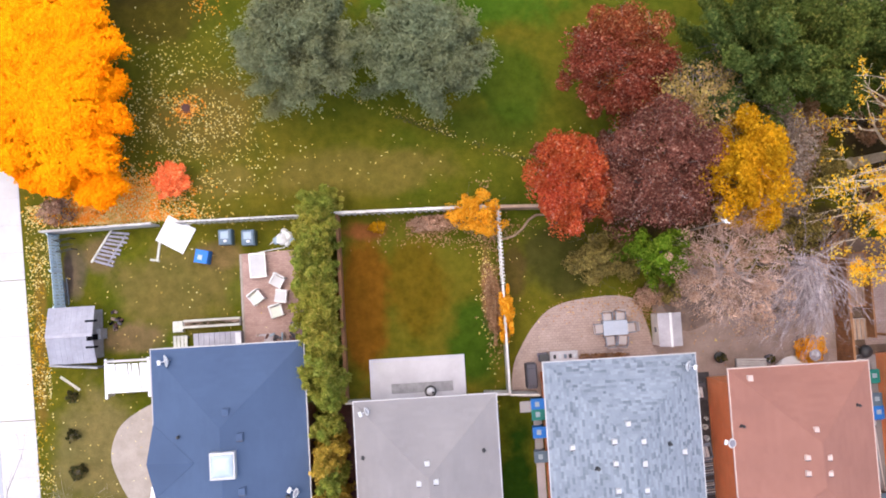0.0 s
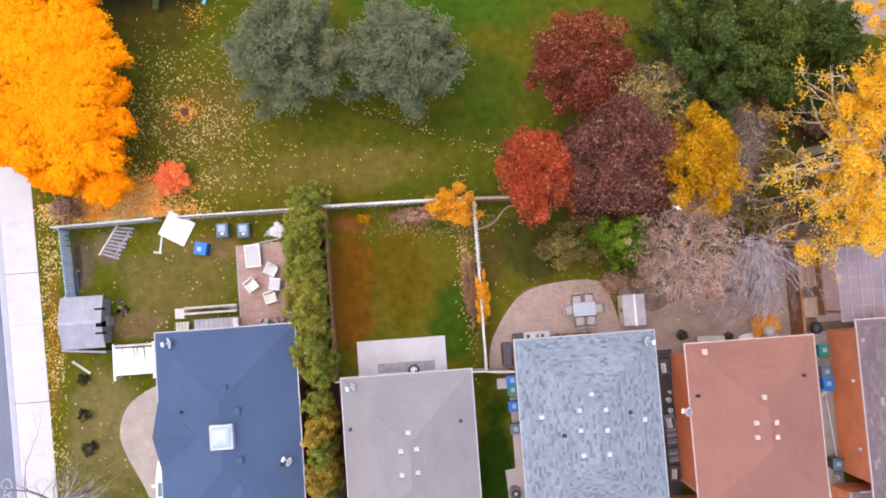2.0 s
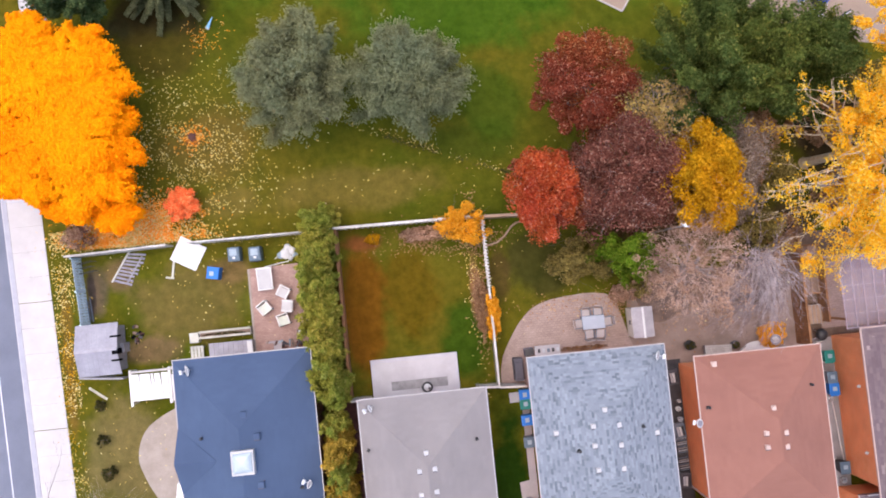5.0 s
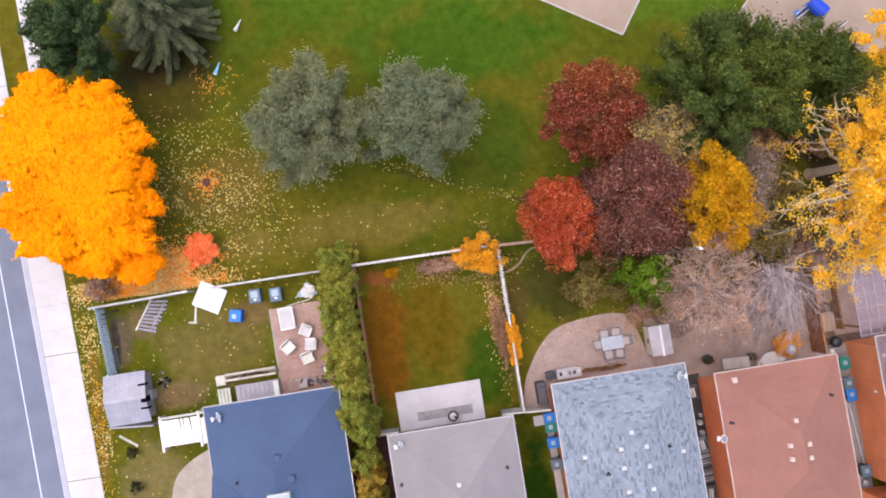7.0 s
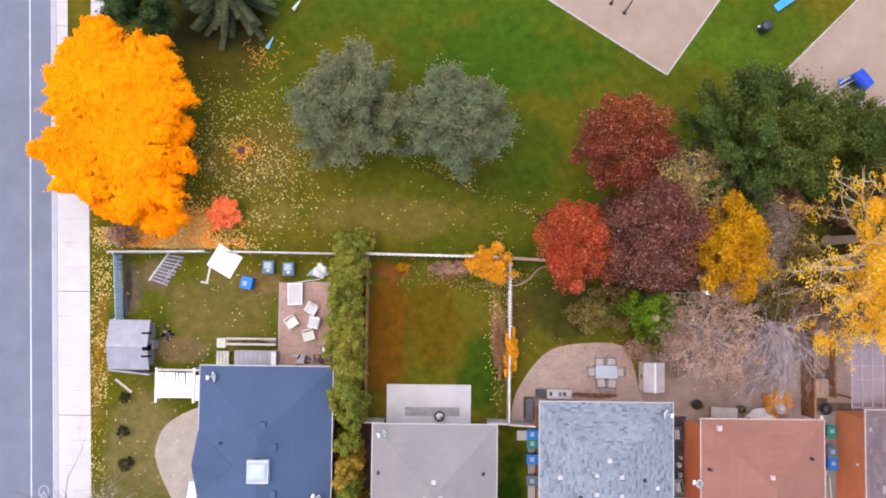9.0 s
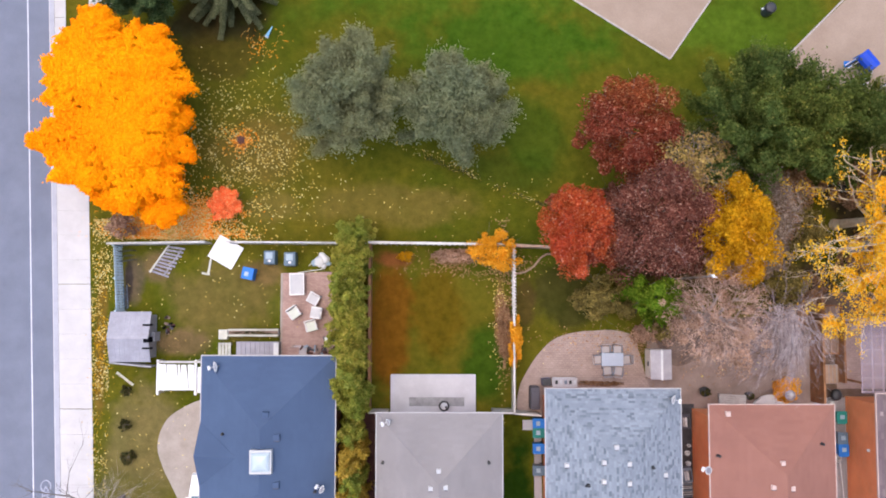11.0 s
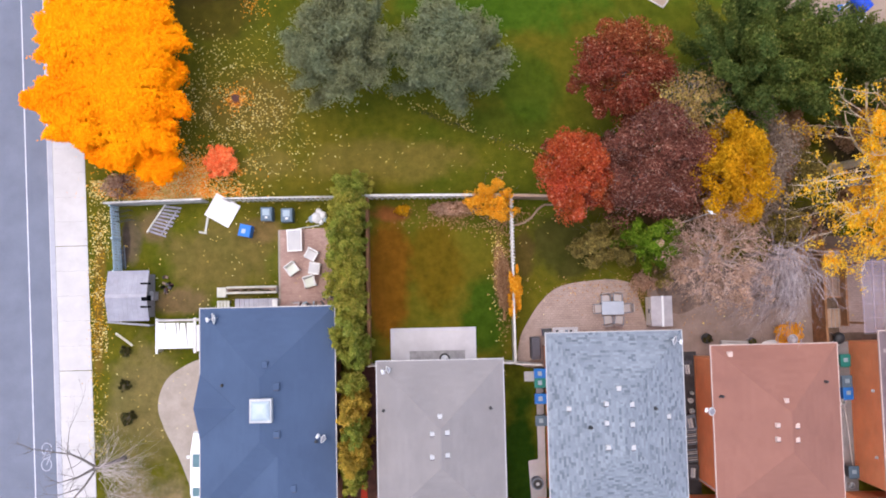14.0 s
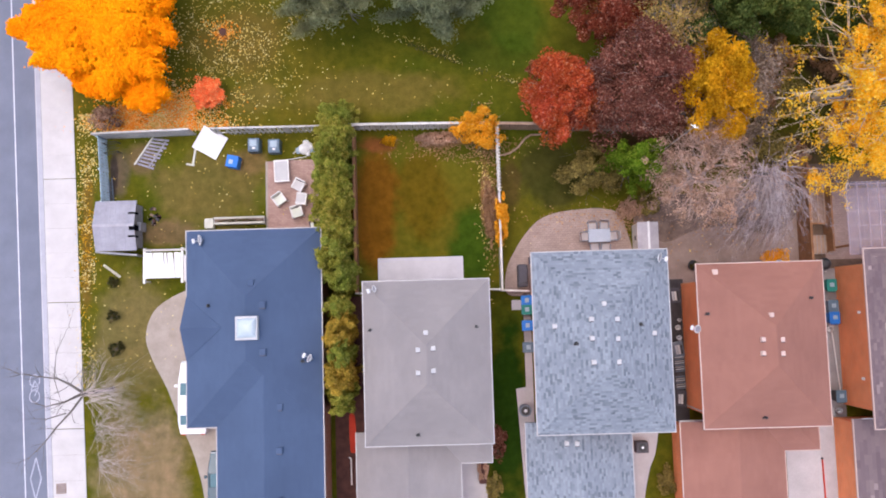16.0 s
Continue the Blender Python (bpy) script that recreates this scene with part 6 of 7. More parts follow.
for y in (-0.85, 0.85):
    bm = bmesh.new()
    v = [bm.verts.new(p) for p in ((-0.6, y - 0.02, 1.33), (0.6, y - 0.02, 1.33), (0, y - 0.02, 1.6), (-0.6, y + 0.02, 1.33), (0.6, y + 0.02, 1.33), (0, y + 0.02, 1.6))]
    for f in ((0, 1, 2), (5, 4, 3), (0, 3, 4, 1), (1, 4, 5, 2), (2, 5, 3, 0)):
        bm.faces.new([v[q] for q in f])
    part("gable", bm, SHED_WALL, ss)
part("ridge_cap", box(-0.06, 0.06, -0.92, 0.92, 1.61, 1.67), WHITE, ss, "white ridge strip")
part("vent", box(-0.66, -0.62, -0.12, 0.14, 0.75, 1.0), DARK, ss)


def wheelie_bin(x, y, body, lid, label, h=1.02, rz=0.0, mark=True, group="wheeled bins"):
    b = thing("wheelie_bin", x, y, 0.02, rz, label, "bin", group)
    bm = bmesh.new()
    lo = [bm.verts.new((sx * 0.21, sy * 0.25, 0.05)) for sx, sy in ((-1, -1), (1, -1), (1, 1), (-1, 1))]
    hi = [bm.verts.new((sx * 0.28, sy * 0.34, h)) for sx, sy in ((-1, -1), (1, -1), (1, 1), (-1, 1))]
    bm.faces.new(lo[::-1]); bm.faces.new(hi)
    for k in range(4):
        bm.faces.new((lo[k], lo[(k + 1) % 4], hi[(k + 1) % 4], hi[k]))
    part("body", bm, body, b, bevel=0.02)
    l = part("lid", box(-0.31, 0.31, -0.37, 0.36, h, h + 0.07), lid, b, bevel=0.03)
    if mark:
        part("label_plate", box(-0.12, 0.14, -0.1, 0.14, h + 0.068, h + 0.074), SLATE_LIGHT, l)
    part("handle", rod((-0.25, -0.4, h - 0.02), (0.25, -0.4, h - 0.02), 0.02), body, b)
    for s in (-1, 1):
        part("wheel", rod((s * 0.2, -0.28, 0.1), (s * 0.26, -0.28, 0.1), 0.1, 0.1, 12), DARK, b)


for x, y, body, lid, label in ((4.9, -8.95, BLUE, BLUE, "bright blue recycling bin against the house wall"), (4.9, -9.5, TEAL, TEAL, "teal green bin between two blue ones"),
                               (4.9, -10.45, BLUE, BLUE, "bright blue bin with a pale label"), (4.9, -11.75, GREY_BIN, SLATE_BLUE, "slate grey bin at the row's end"),
                               (23.2, -8.55, TEAL, TEAL, "teal green bin in the side passage"), (23.22, -9.8, GREY_BIN, SLATE_BLUE, "slate grey bin in the side passage"),
                               (23.26, -10.5, BLUE, BLUE, "bright blue bin in the side passage"), (23.34, -15.15, DARK, SLATE_BLUE, "dark bin in the side passage"),
                               (13.1, -13.6, DARK, CHARCOAL, "dark bin in the shaded passage"), (13.1, -14.4, DARK, SLATE_BLUE, "dark blue bin in the shaded passage")):
    wheelie_bin(x, y, body, lid, label, rz=90 if x < 10 else 0)


def compost_bin(x, y, label, rz=0):
    b = thing("compost_bin", x, y, 0, rz, label, "bin", "slate bins")
    part("body", box(-0.36, 0.36, -0.42, 0.42, 0, 0.72), SLATE_BLUE, b, bevel=0.04)
    l = part("lid", box(-0.32, 0.32, -0.34, 0.38, 0.72, 0.79), SLATE_BLUE, b, bevel=0.03)
    part("panel", box(-0.22, 0.2, -0.1, 0.3, 0.79, 0.81), SLATE_LIGHT, l)
    part("latch", box(-0.06, 0.1, -0.28, -0.16, 0.79, 0.82), WHITE_PL, l)
    part("handle", rod((-0.28, -0.45, 0.6), (0.28, -0.45, 0.6), 0.02), DARK, b)


compost_bin(-11.55, 1.1, "slate blue lidded bin beside the fence")
compost_bin(-10.3, 1.0, "slate blue lidded bin near a pole")
rb = thing("recycling_box", -12.85, 0.1, 0, -12, "bright blue plastic recycling tub on the lawn", "bin")
bm = bmesh.new()
for a in (box(-0.42, 0.42, -0.44, -0.38, 0.05, 0.9), box(-0.42, 0.42, 0.38, 0.44, 0.05, 0.9), box(-0.42, -0.36, -0.38, 0.38, 0.05, 0.9), box(0.36, 0.42, -0.38, 0.38, 0.05, 0.9)):
    me = bpy.data.meshes.new("t"); a.to_mesh(me); bm.from_mesh(me); a.free(); bpy.data.meshes.remove(me)
part("tub", bm, BLUE, rb)
part("floor", box(-0.36, 0.36, -0.38, 0.38, 0.0, 0.55), BLUE, rb)
part("lid", box(-0.4, 0.38, -0.42, 0.42, 0.9, 0.95), BLUE, rb, bevel=0.02)
part("label_plate", box(-0.25, 0.05, -0.22, 0.1, 0.95, 0.957), SLATE_LIGHT, rb, "pale label on the lid")
part("rim", box(-0.46, -0.42, -0.46, 0.46, 0.84, 0.92), BLUE, rb)

rb.matrix_basis = rb.matrix_basis @ Matrix.Diagonal((0.82, 0.82, 0.85, 1))

# white board lying on the broken fence, fallen fence panel, planks
wb = thing("white_board", -14.42, 1.45, 0.06, -30, "large white board lying on the lawn by the fence gap", "board")
part("sheet", box(-0.86, 0.86, -0.78, 0.78, 0, 0.05), WHITE, wb, bevel=0.01)
for s in (-0.5, 0.5):
    part("batten", box(-0.8, 0.8, s - 0.04, s + 0.04, -0.05, 0.0), TIMBER_PALE, wb)
lp = thing("timber_post", -15.35, 0.95, 0, 80, "pale timber post lying beside the white board", "timber")
part("beam", box(-0.95, 0.75, -0.06, 0.06, 0.0, 0.1), TIMBER_PALE, lp, bevel=0.01)
part("foot", box(-0.95, -0.83, -0.1, 0.4, 0.0, 0.08), TIMBER_PALE, lp, bevel=0.01)
FENCE_SLAT = surface("lavender_grey_boards", (0.22, 0.21, 0.25), (0.36, 0.345, 0.39), 3.0, 15.0, 0.8)
fp = thing("fallen_fencing", -18.52, 1.05, 0.04, 56, "grey slatted fencing fallen on the lawn", "fencing")
part("rail", box(-1.05, 1.05, -0.05, 0.05, 0.08, 0.16), TIMBER_PALE, fp, "pale top rail", 0.01)
part("rail", box(-0.7, 1.15, -0.84, -0.76, 0.0, 0.06), FENCE_GREY, fp)
for k in range(9):
    part("slat", box(-0.06, 0.06, -1.16 + 0.05 * (k % 3), 0.0, 0.06, 0.085, None, Matrix.Translation((-0.92 + 0.225 * k, 0, 0)) @ Matrix.Rotation(radians(14 + 1.4 * k + random.uniform(-2, 2)), 4, "Z")), FENCE_SLAT, fp)
pl = thing("plank", -20.55, -6.4, 0, -37, "pale loose plank lying on the side lawn", "plank")
part("board", box(-0.65, 0.65, -0.07, 0.07, 0.0, 0.035), TIMBER_PALE, pl, bevel=0.006)
part("nail_strip", box(-0.6, 0.5, -0.02, 0.0, 0.035, 0.045), FENCE_TAN, pl)
lt = thing("lean_to", -16.9, -6.2, 0, 0, "white painted board canopy with open gaps beside the house", "canopy")
for x in (-1.28, 1.02):
    part("beam", box(x - 0.07, x + 0.07, -1.08, 1.05, 0.88, 1.02), WHITE, lt, bevel=0.01)
    for y in (-0.95, 0.95):
        part("post", box(x - 0.05, x + 0.05, y - 0.05, y + 0.05, 0, 0.88), WHITE, lt)
rw = random.Random(5)
SPLITS = ((-1.2, 0.0, 0.0), (-0.76, 0.05, 0.0), (-0.1, 0.07, 0.005), (0.1, 0.08, 0.0), (0.5, 0.09, 0.012), (0.76, 0.0, 0.0), (0.94, 0.0, 0.0))
for k, ((xa, ga, ha), (xb, gb, hb)) in enumerate(zip(SPLITS, SPLITS[1:])):
    # skewed boards, the splits between them wide at the top and closing downwards
    top, tilt = 0.84 - rw.uniform(0, 0.1), 0.14 if k else 0.0
    end = 0.14 if k < 5 else 0.0
    part("board", slab([(xa + tilt + ha, -0.78), (xb + end - hb, -0.78), (xb + end * 0.45 - hb, -0.1), (xb - gb / 2, top), (xa + ga / 2, top), (xa + tilt * 0.45 + ha, -0.1)], 1.02 + 0.003 * (k % 2), 1.045 + 0.003 * (k % 2)), WHITE, lt)
part("top_rail", box(-1.3, 1.4, 0.86, 0.98, 1.02, 1.08), FENCE_PALE, lt)
part("side_board", box(1.1, 1.45, -0.95, 0.6, 0.9, 0.94), WHITE, lt)
dj = thing("debris_pile", -17.95, -3.1, 0, 0, "small heap of dark garden debris by the shed", "debris")
for k in range(14):
    a = rw.uniform(0, 6.3)
    part("lump", box(-0.12, 0.12, -0.07, 0.07, 0, 0.14, None, Matrix.Translation((0.38 * math.cos(a) * rw.random(), 0.5 * math.sin(a), 0)) @ Matrix.Rotation(a * 2, 4, "Z")), (OPENING, CHARCOAL, MULCH, DIRT)[k % 4], dj, bevel=0.02)
frs = thing("garden_rack", -20.4, 1.2, 0, 8, "dark metal rack standing in the fence corner", "rack")
for x in (-0.4, 0.4):
    for y in (-0.3, 0.3):
        part("leg", rod((x, y, 0), (x, y, 0.8), 0.025), DARK, frs)
for z in (0.3, 0.78):
    for y in (-0.3, 0, 0.3):
        part("bar", rod((-0.4, y, z), (0.4, y, z), 0.02), DARK, frs)

pbn = thing("pole_bundle", -20.6, -1.35, 0, 4, "bundle of dark poles lying along the leaning fence", "poles")
for k in range(6):
    part("pole", rod((-0.16 + 0.06 * k, -0.8 + 0.07 * (k % 3), 0.04 + 0.05 * (k % 2)), (-0.14 + 0.055 * k, 0.75 - 0.09 * (k % 4), 0.05 + 0.06 * (k % 2)), 0.026), (DARK, SLATE_BLUE, CHARCOAL)[k % 3], pbn)

# back steps and deck behind the blue-roofed house
sp = thing("wooden_steps", -12.5, -3.7, 0, 0, "bleached timber planter step behind the house", "step")
part("beam", box(-1.6, 1.5, -0.06, 0.06, 0.35, 0.6), TIMBER_PALE, sp, bevel=0.01)
part("beam", box(-1.6, 1.5, 0.28, 0.4, 0.25, 0.5), TIMBER_PALE, sp, bevel=0.01)
part("fill", box(-1.55, 1.45, 0.06, 0.28, 0.0, 0.42), DIRT, sp)
crown_part("weeds", crown((0.1, 0.17, 0.46), (1.4, 0.12, 0.1), 26, 300, 0.07, seed=141), L_DARKBUSH, sp)
part("end_block", box(-2.2, -1.65, -0.25, 0.35, 0.0, 0.4), TIMBER_PALE, sp, bevel=0.02)
part("skirt", box(-1.6, 1.5, -0.05, 0.38, 0.0, 0.34), FENCE_GREY, sp)
ht = thing("deck_cover", -12.25, -4.7, 0, 0, "blue-grey plank deck cover against the back wall", "deck")
for k in range(9):
    part("plank", box(-1.28 + 0.29 * k, -1.01 + 0.29 * k, -0.55, 0.62, 0.52, 0.6), METAL_RIB, ht)
part("frame", box(-1.28, 1.33, -0.55, 0.6, 0.0, 0.52), FENCE_GREY, ht)
part("light_edge", box(1.0, 1.3, -0.45, 0.55, 0.6, 0.615), WHITE_PL, ht)
lb = thing("pallet", -14.4, -4.65, 0, 0, "pale timber pallet leaning by the deck", "pallet")
for k in range(4):
    part("slat", box(-0.32 + 0.2 * k, -0.16 + 0.2 * k, -0.5, 0.5, 0.26, 0.3), TIMBER_PALE, lb)
for y in (-0.4, 0.4):
    part("runner", box(-0.32, 0.46, y - 0.05, y + 0.05, 0.0, 0.26), FENCE_GREY, lb)


def armchair(x, y, rz, seat, label, w=0.62):
    c = thing("patio_chair", x, y, 0.025, rz, label, "chair", "white patio chairs")
    for sx in (-1, 1):
        for sy in (-1, 1):
            part("leg", box(sx * w / 2 - 0.03, sx * w / 2 + 0.03, sy * w / 2 - 0.03, sy * w / 2 + 0.03, 0, 0.56 if sy < 0 else 0.8), WHITE_PL, c)
        part("armrest", box(sx * w / 2 - 0.05, sx * w / 2 + 0.05, -w / 2, w / 2, 0.56, 0.61), WHITE_PL, c, bevel=0.012)
    part("seat", box(-w / 2 + 0.02, w / 2 - 0.02, -w / 2 - 0.03, w / 2 - 0.07, 0.34, 0.52), seat, c, bevel=0.04)
    part("backrest", box(-w / 2, w / 2, w / 2 - 0.08, w / 2 - 0.01, 0.3, 0.85, None, Matrix.Rotation(radians(-5), 4, "X")), WHITE_PL, c, bevel=0.015)


for x, y, rz, seat, label in ((-8.85, -1.45, -30, SEAT_PALE, "white wicker patio chair turned towards the others"), (-10.05, -2.3, 35, GREENISH, "white patio chair with a pale green cushion"),
                              (-8.68, -2.3, -100, SEAT_PALE, "white patio chair on reddish pavers"), (-8.98, -3.1, 15, GREENISH, "white patio chair with a pale cushion near the house")):
    armchair(x, y, rz, seat, label)
gt = thing("glass_table", -9.88, -0.55, 0.025, 2, "white-framed glass patio table", "table")
part("glass_top", box(-0.4, 0.4, -0.6, 0.6, 0.52, 0.53), TABLE_GLASS, gt, "pale glass top")
for a in ((-0.46, 0.46, -0.68, -0.6), (-0.46, 0.46, 0.6, 0.68), (-0.46, -0.4, -0.6, 0.6), (0.4, 0.46, -0.6, 0.6)):
    part("rim", box(*a, 0.5, 0.55), WHITE_PL, gt, bevel=0.01)
for sx in (-0.4, 0.4):
    for sy in (-0.6, 0.6):
        part("leg", rod((sx, sy, 0), (sx, sy, 0.5), 0.025), WHITE_PL, gt)
po = thing("pole", -9.2, 0.28, 0.03, 8, "white pole lying beside the glass table", "pole")
part("shaft", rod((-0.7, 0, 0.03), (0.7, 0, 0.03), 0.025), WHITE_PL, po)
part("tip", rod((0.7, 0, 0.03), (0.8, 0, 0.03), 0.035), WHITE_PL, po)
bg = thing("bag_heap", -8.55, 0.85, 0, 0, "heap of white plastic bags by the hedge", "bags")
for k, (dx, dy, r) in enumerate(((0, 0, 0.34), (0.35, 0.15, 0.26), (-0.3, -0.05, 0.24), (0.12, 0.38, 0.22), (0.25, -0.25, 0.2), (0.55, -0.1, 0.16))):
    bm = bmesh.new()
    bmesh.ops.create_icosphere(bm, subdivisions=2, radius=r)
    for v in bm.verts:
        v.co *= 1 + 0.35 * noise.noise(v.co * 7 + Vector((k * 3.1, 0, 0)))
        v.co.z = max(v.co.z * 0.7, -r * 0.5) + r * 0.5
    bmesh.ops.translate(bm, verts=bm.verts[:], vec=(dx, dy, 0))
    part("bag", bm, WHITE_PL if k % 3 != 2 else SLATE_LIGHT, bg)
part("stick", rod((-0.7, -0.25, 0.02), (-0.3, 0.05, 0.15), 0.035), TIMBER_PALE, bg)
rk = thing("clutter_pile", -9.3, -4.75, 0.025, 0, "jumble of dark garden clutter against the back wall", "clutter")
for k in range(22):
    m = Matrix.Translation((rw.uniform(-0.7, 1.1), rw.uniform(-0.2, 0.35), rw.uniform(0.05, 0.2))) @ Euler((rw.uniform(-0.4, 0.4), rw.uniform(-0.4, 0.4), rw.uniform(0, 3))).to_matrix().to_4x4()
    part("piece", box(-0.22, 0.22, -0.05, 0.05, -0.05, 0.05, None, m), (DARK, MULCH, CHARCOAL, DIRT, SLATE_LIGHT)[k % 5], rk, bevel=0.01)
part("board", box(-1.2, -0.5, -0.25, 0.3, 0.0, 0.25, None, Matrix.Rotation(radians(12), 4, "Y")), PAVER_RED, rk, bevel=0.02)


def pot(x, y, r, h, material, label, fill=None):
    p = thing("plant_pot", x, y, 0.02, 0, label, "pot", "plant pots")
    part("body", lathe([(r * 0.7, 0), (r, h), (r * 1.06, h), (r * 1.06, h * 0.94), (r * 0.92, h * 0.9), (r * 0.85, h * 0.88)], 14), material, p, smooth=False)
    crown_part("plant", crown((0, 0, h + 0.1), (r, r, 0.22), 12, 180, 0.09, seed=int(abs(x * 10))), fill or L_DARKBUSH, p)


pot(-7.75, -3.9, 0.22, 0.34, SLATE_BLUE, "slate blue plant pot on the patio")
pot(-7.45, -4.5, 0.18, 0.3, DARK, "small dark plant pot on the patio")
pot(15.15, -7.1, 0.3, 0.45, DARK, "black round plant pot in the soil yard")
pot(17.9, -7.35, 0.25, 0.4, CHARCOAL, "charcoal plant pot near the back wall")
ur = thing("stone_urn", 20.17, -7.25, 0.02, 0, "grey stone urn standing in the orange bush", "urn")
part("bowl", lathe([(0.16, 0), (0.14, 0.5), (0.26, 0.75), (0.32, 0.95), (0.29, 0.97), (0.24, 0.88)], 18), SLAB, ur)
part("finial", lathe([(0.22, 0.86), (0.2, 1.0), (0.1, 1.1), (0.03, 1.12)], 14), KERB, ur, "pale rounded top")
kt = thing("kettle_grill", -0.8, -7.95, 0.12, 0, "small round grill with a white lid on the terrace", "grill")
part("bowl", lathe([(0.08, 0.42), (0.25, 0.5), (0.33, 0.62), (0.33, 0.66)], 16), DARK, kt)
part("lid", lathe([(0.22, 0.66), (0.2, 0.76), (0.12, 0.83), (0.03, 0.85)], 16), WHITE, kt, "white domed lid", smooth=True)
for k in range(3):
    a = 2.1 * k
    part("leg", rod((0.1 * math.cos(a), 0.1 * math.sin(a), 0.45), (0.26 * math.cos(a), 0.26 * math.sin(a), 0), 0.015), DARK, kt)
part("dark_vent", rod((0.12, -0.05, 0.80), (0.12, -0.05, 0.86), 0.07, 0.07, 10), DARK, kt)

st = thing("garden_stool", -7.94, -3.95, 0.02, 12, "pale green stool with dark legs by the hedge", "stool")
part("seat", box(-0.2, 0.2, -0.17, 0.17, 0.42, 0.48), GREENISH, st, bevel=0.03)
for sx in (-0.24, 0.24):
    part("side_rail", box(sx - 0.04, sx + 0.04, -0.24, 0.24, 0.36, 0.42), CHARCOAL, st, bevel=0.01)
    for sy in (-0.2, 0.2):
        part("leg", rod((sx, sy, 0), (sx, sy, 0.38), 0.03), DARK, st)
bp = thing("wall_board", -9.72, -4.6, 0.02, 0, "pinkish board propped against the back wall", "board")
part("panel", box(-0.5, 0.45, -0.32, 0.3, 0.0, 0.03, None, Matrix.Translation((0, 0, 0.2)) @ Matrix.Rotation(radians(-28), 4, "X")), CHAIR_GREY, bp, bevel=0.01)
part("batten", box(-0.45, -0.38, -0.3, 0.28, 0.03, 0.07, None, Matrix.Translation((0, 0, 0.2)) @ Matrix.Rotation(radians(-28), 4, "X")), FENCE_TAN, bp)
part("prop", box(-0.4, 0.35, -0.3, -0.24, 0.0, 0.34), FENCE_GREY, bp)

# patio behind the grey-roofed house
tb = thing("patio_table", 9.48, -5.13, 0.022, 0, "blue-grey rectangular patio dining table", "table")
part("tabletop", box(-0.66, 0.66, -0.4, 0.4, 0.68, 0.73), TABLE_BLUE, tb, bevel=0.02)
part("rim", box(-0.67, 0.67, -0.41, 0.41, 0.63, 0.68), GREY_BIN, tb, bevel=0.01)
for sx in (-0.58, 0.58):
    for sy in (-0.33, 0.33):
        part("leg", rod((sx, sy, 0), (sx, sy, 0.66), 0.03), GREY_BIN, tb)


def mesh_chair(x, y, rz, label):
    c = thing("dining_chair", x, y, 0.022, rz, label, "chair", "chairs round the patio table")
    part("seat", box(-0.23, 0.23, -0.25, 0.22, 0.42, 0.46), CHAIR_GREY, c, bevel=0.01)
    part("backrest", box(-0.25, 0.25, 0.24, 0.28, 0.46, 0.9, None, Matrix.Rotation(radians(-8), 4, "X")), CHAIR_GREY, c, bevel=0.01)
    for sx in (-0.27, 0.27):
        part("armrest", box(sx - 0.025, sx + 0.025, -0.22, 0.28, 0.62, 0.65), GREY_BIN, c)
        for sy in (-0.22, 0.26):
            part("leg", rod((sx, sy, 0), (sx, sy, 0.64), 0.016), GREY_BIN, c)


for x, y, rz in ((9.1, -4.58, 2), (9.82, -4.55, -4), (9.2, -5.85, 184), (9.86, -5.86, 172), (8.66, -5.15, 94), (10.36, -5.16, -86)):
    mesh_chair(x, y, rz, "grey mesh metal dining chair tucked at the table")
gc = thing("covered_grill", 4.72, -7.45, 0.022, 0, "barbecue under a charcoal cover beside the gate", "barbecue")
part("cover", box(-0.29, 0.29, -0.68, 0.68, 0.0, 1.05), CHARCOAL, gc, bevel=0.1)
part("hood", box(-0.24, 0.24, -0.45, 0.45, 1.0, 1.16), CHARCOAL, gc, bevel=0.06)
sb = thing("metal_shelf", 6.55, -6.5, 0.022, 0, "pale metal potting bench against the house", "bench")
part("top", box(-0.75, 0.75, -0.28, 0.28, 0.82, 0.86), SLAB, sb, bevel=0.01)
part("shelf", box(-0.72, 0.72, -0.25, 0.25, 0.3, 0.33), ALU, sb)
for sx in (-0.7, 0.7):
    for sy in (-0.24, 0.24):
        part("leg", rod((sx, sy, 0), (sx, sy, 0.82), 0.02), DARK, sb)
for k in range(5):
    part("tool", box(-0.6 + 0.28 * k, -0.45 + 0.28 * k, -0.1, 0.12, 0.86, 0.92 + 0.04 * (k % 3)), (DARK, ALU, GREY_BIN)[k % 3], sb)
cr = thing("blue_crate", 5.45, -6.5, 0.022, 5, "dark blue crate by the house corner", "crate")
part("crate_body", box(-0.25, 0.25, -0.2, 0.2, 0, 0.8), plain("navy_plastic", (0.03, 0.05, 0.16), 0.5), cr, bevel=0.02)
part("crate_lid", box(-0.27, 0.27, -0.22, 0.22, 0.8, 0.85), DARK, cr, bevel=0.01)
hs = thing("garden_hose", 4.6, 0.0, 0.0, 0, "pale hose lying across the lawn", "hose")
segs = []
pts = [(-1.0, 0.1), (-0.3, 0.25), (0.2, 0.6), (0.6, 1.1), (1.0, 1.35), (1.6, 1.35)]
for a, b in zip(pts, pts[1:]):
    segs.append(((*a, 0.06), (*b, 0.06), 0.06, 0.06))
limbs_part("tube", segs, FENCE_TAN, hs, 8)
part("nozzle", rod((1.6, 1.35, 0.05), (1.8, 1.36, 0.05), 0.045, 0.02), DARK, hs)

fb = thing("flower_bed", 8.85, -6.58, 0.022, 0, "dark weedy planting bed along the house wall", "flower bed")
part("soil", box(-1.45, 1.45, -0.16, 0.0, 0, 0.08), DIRT, fb, bevel=0.02)
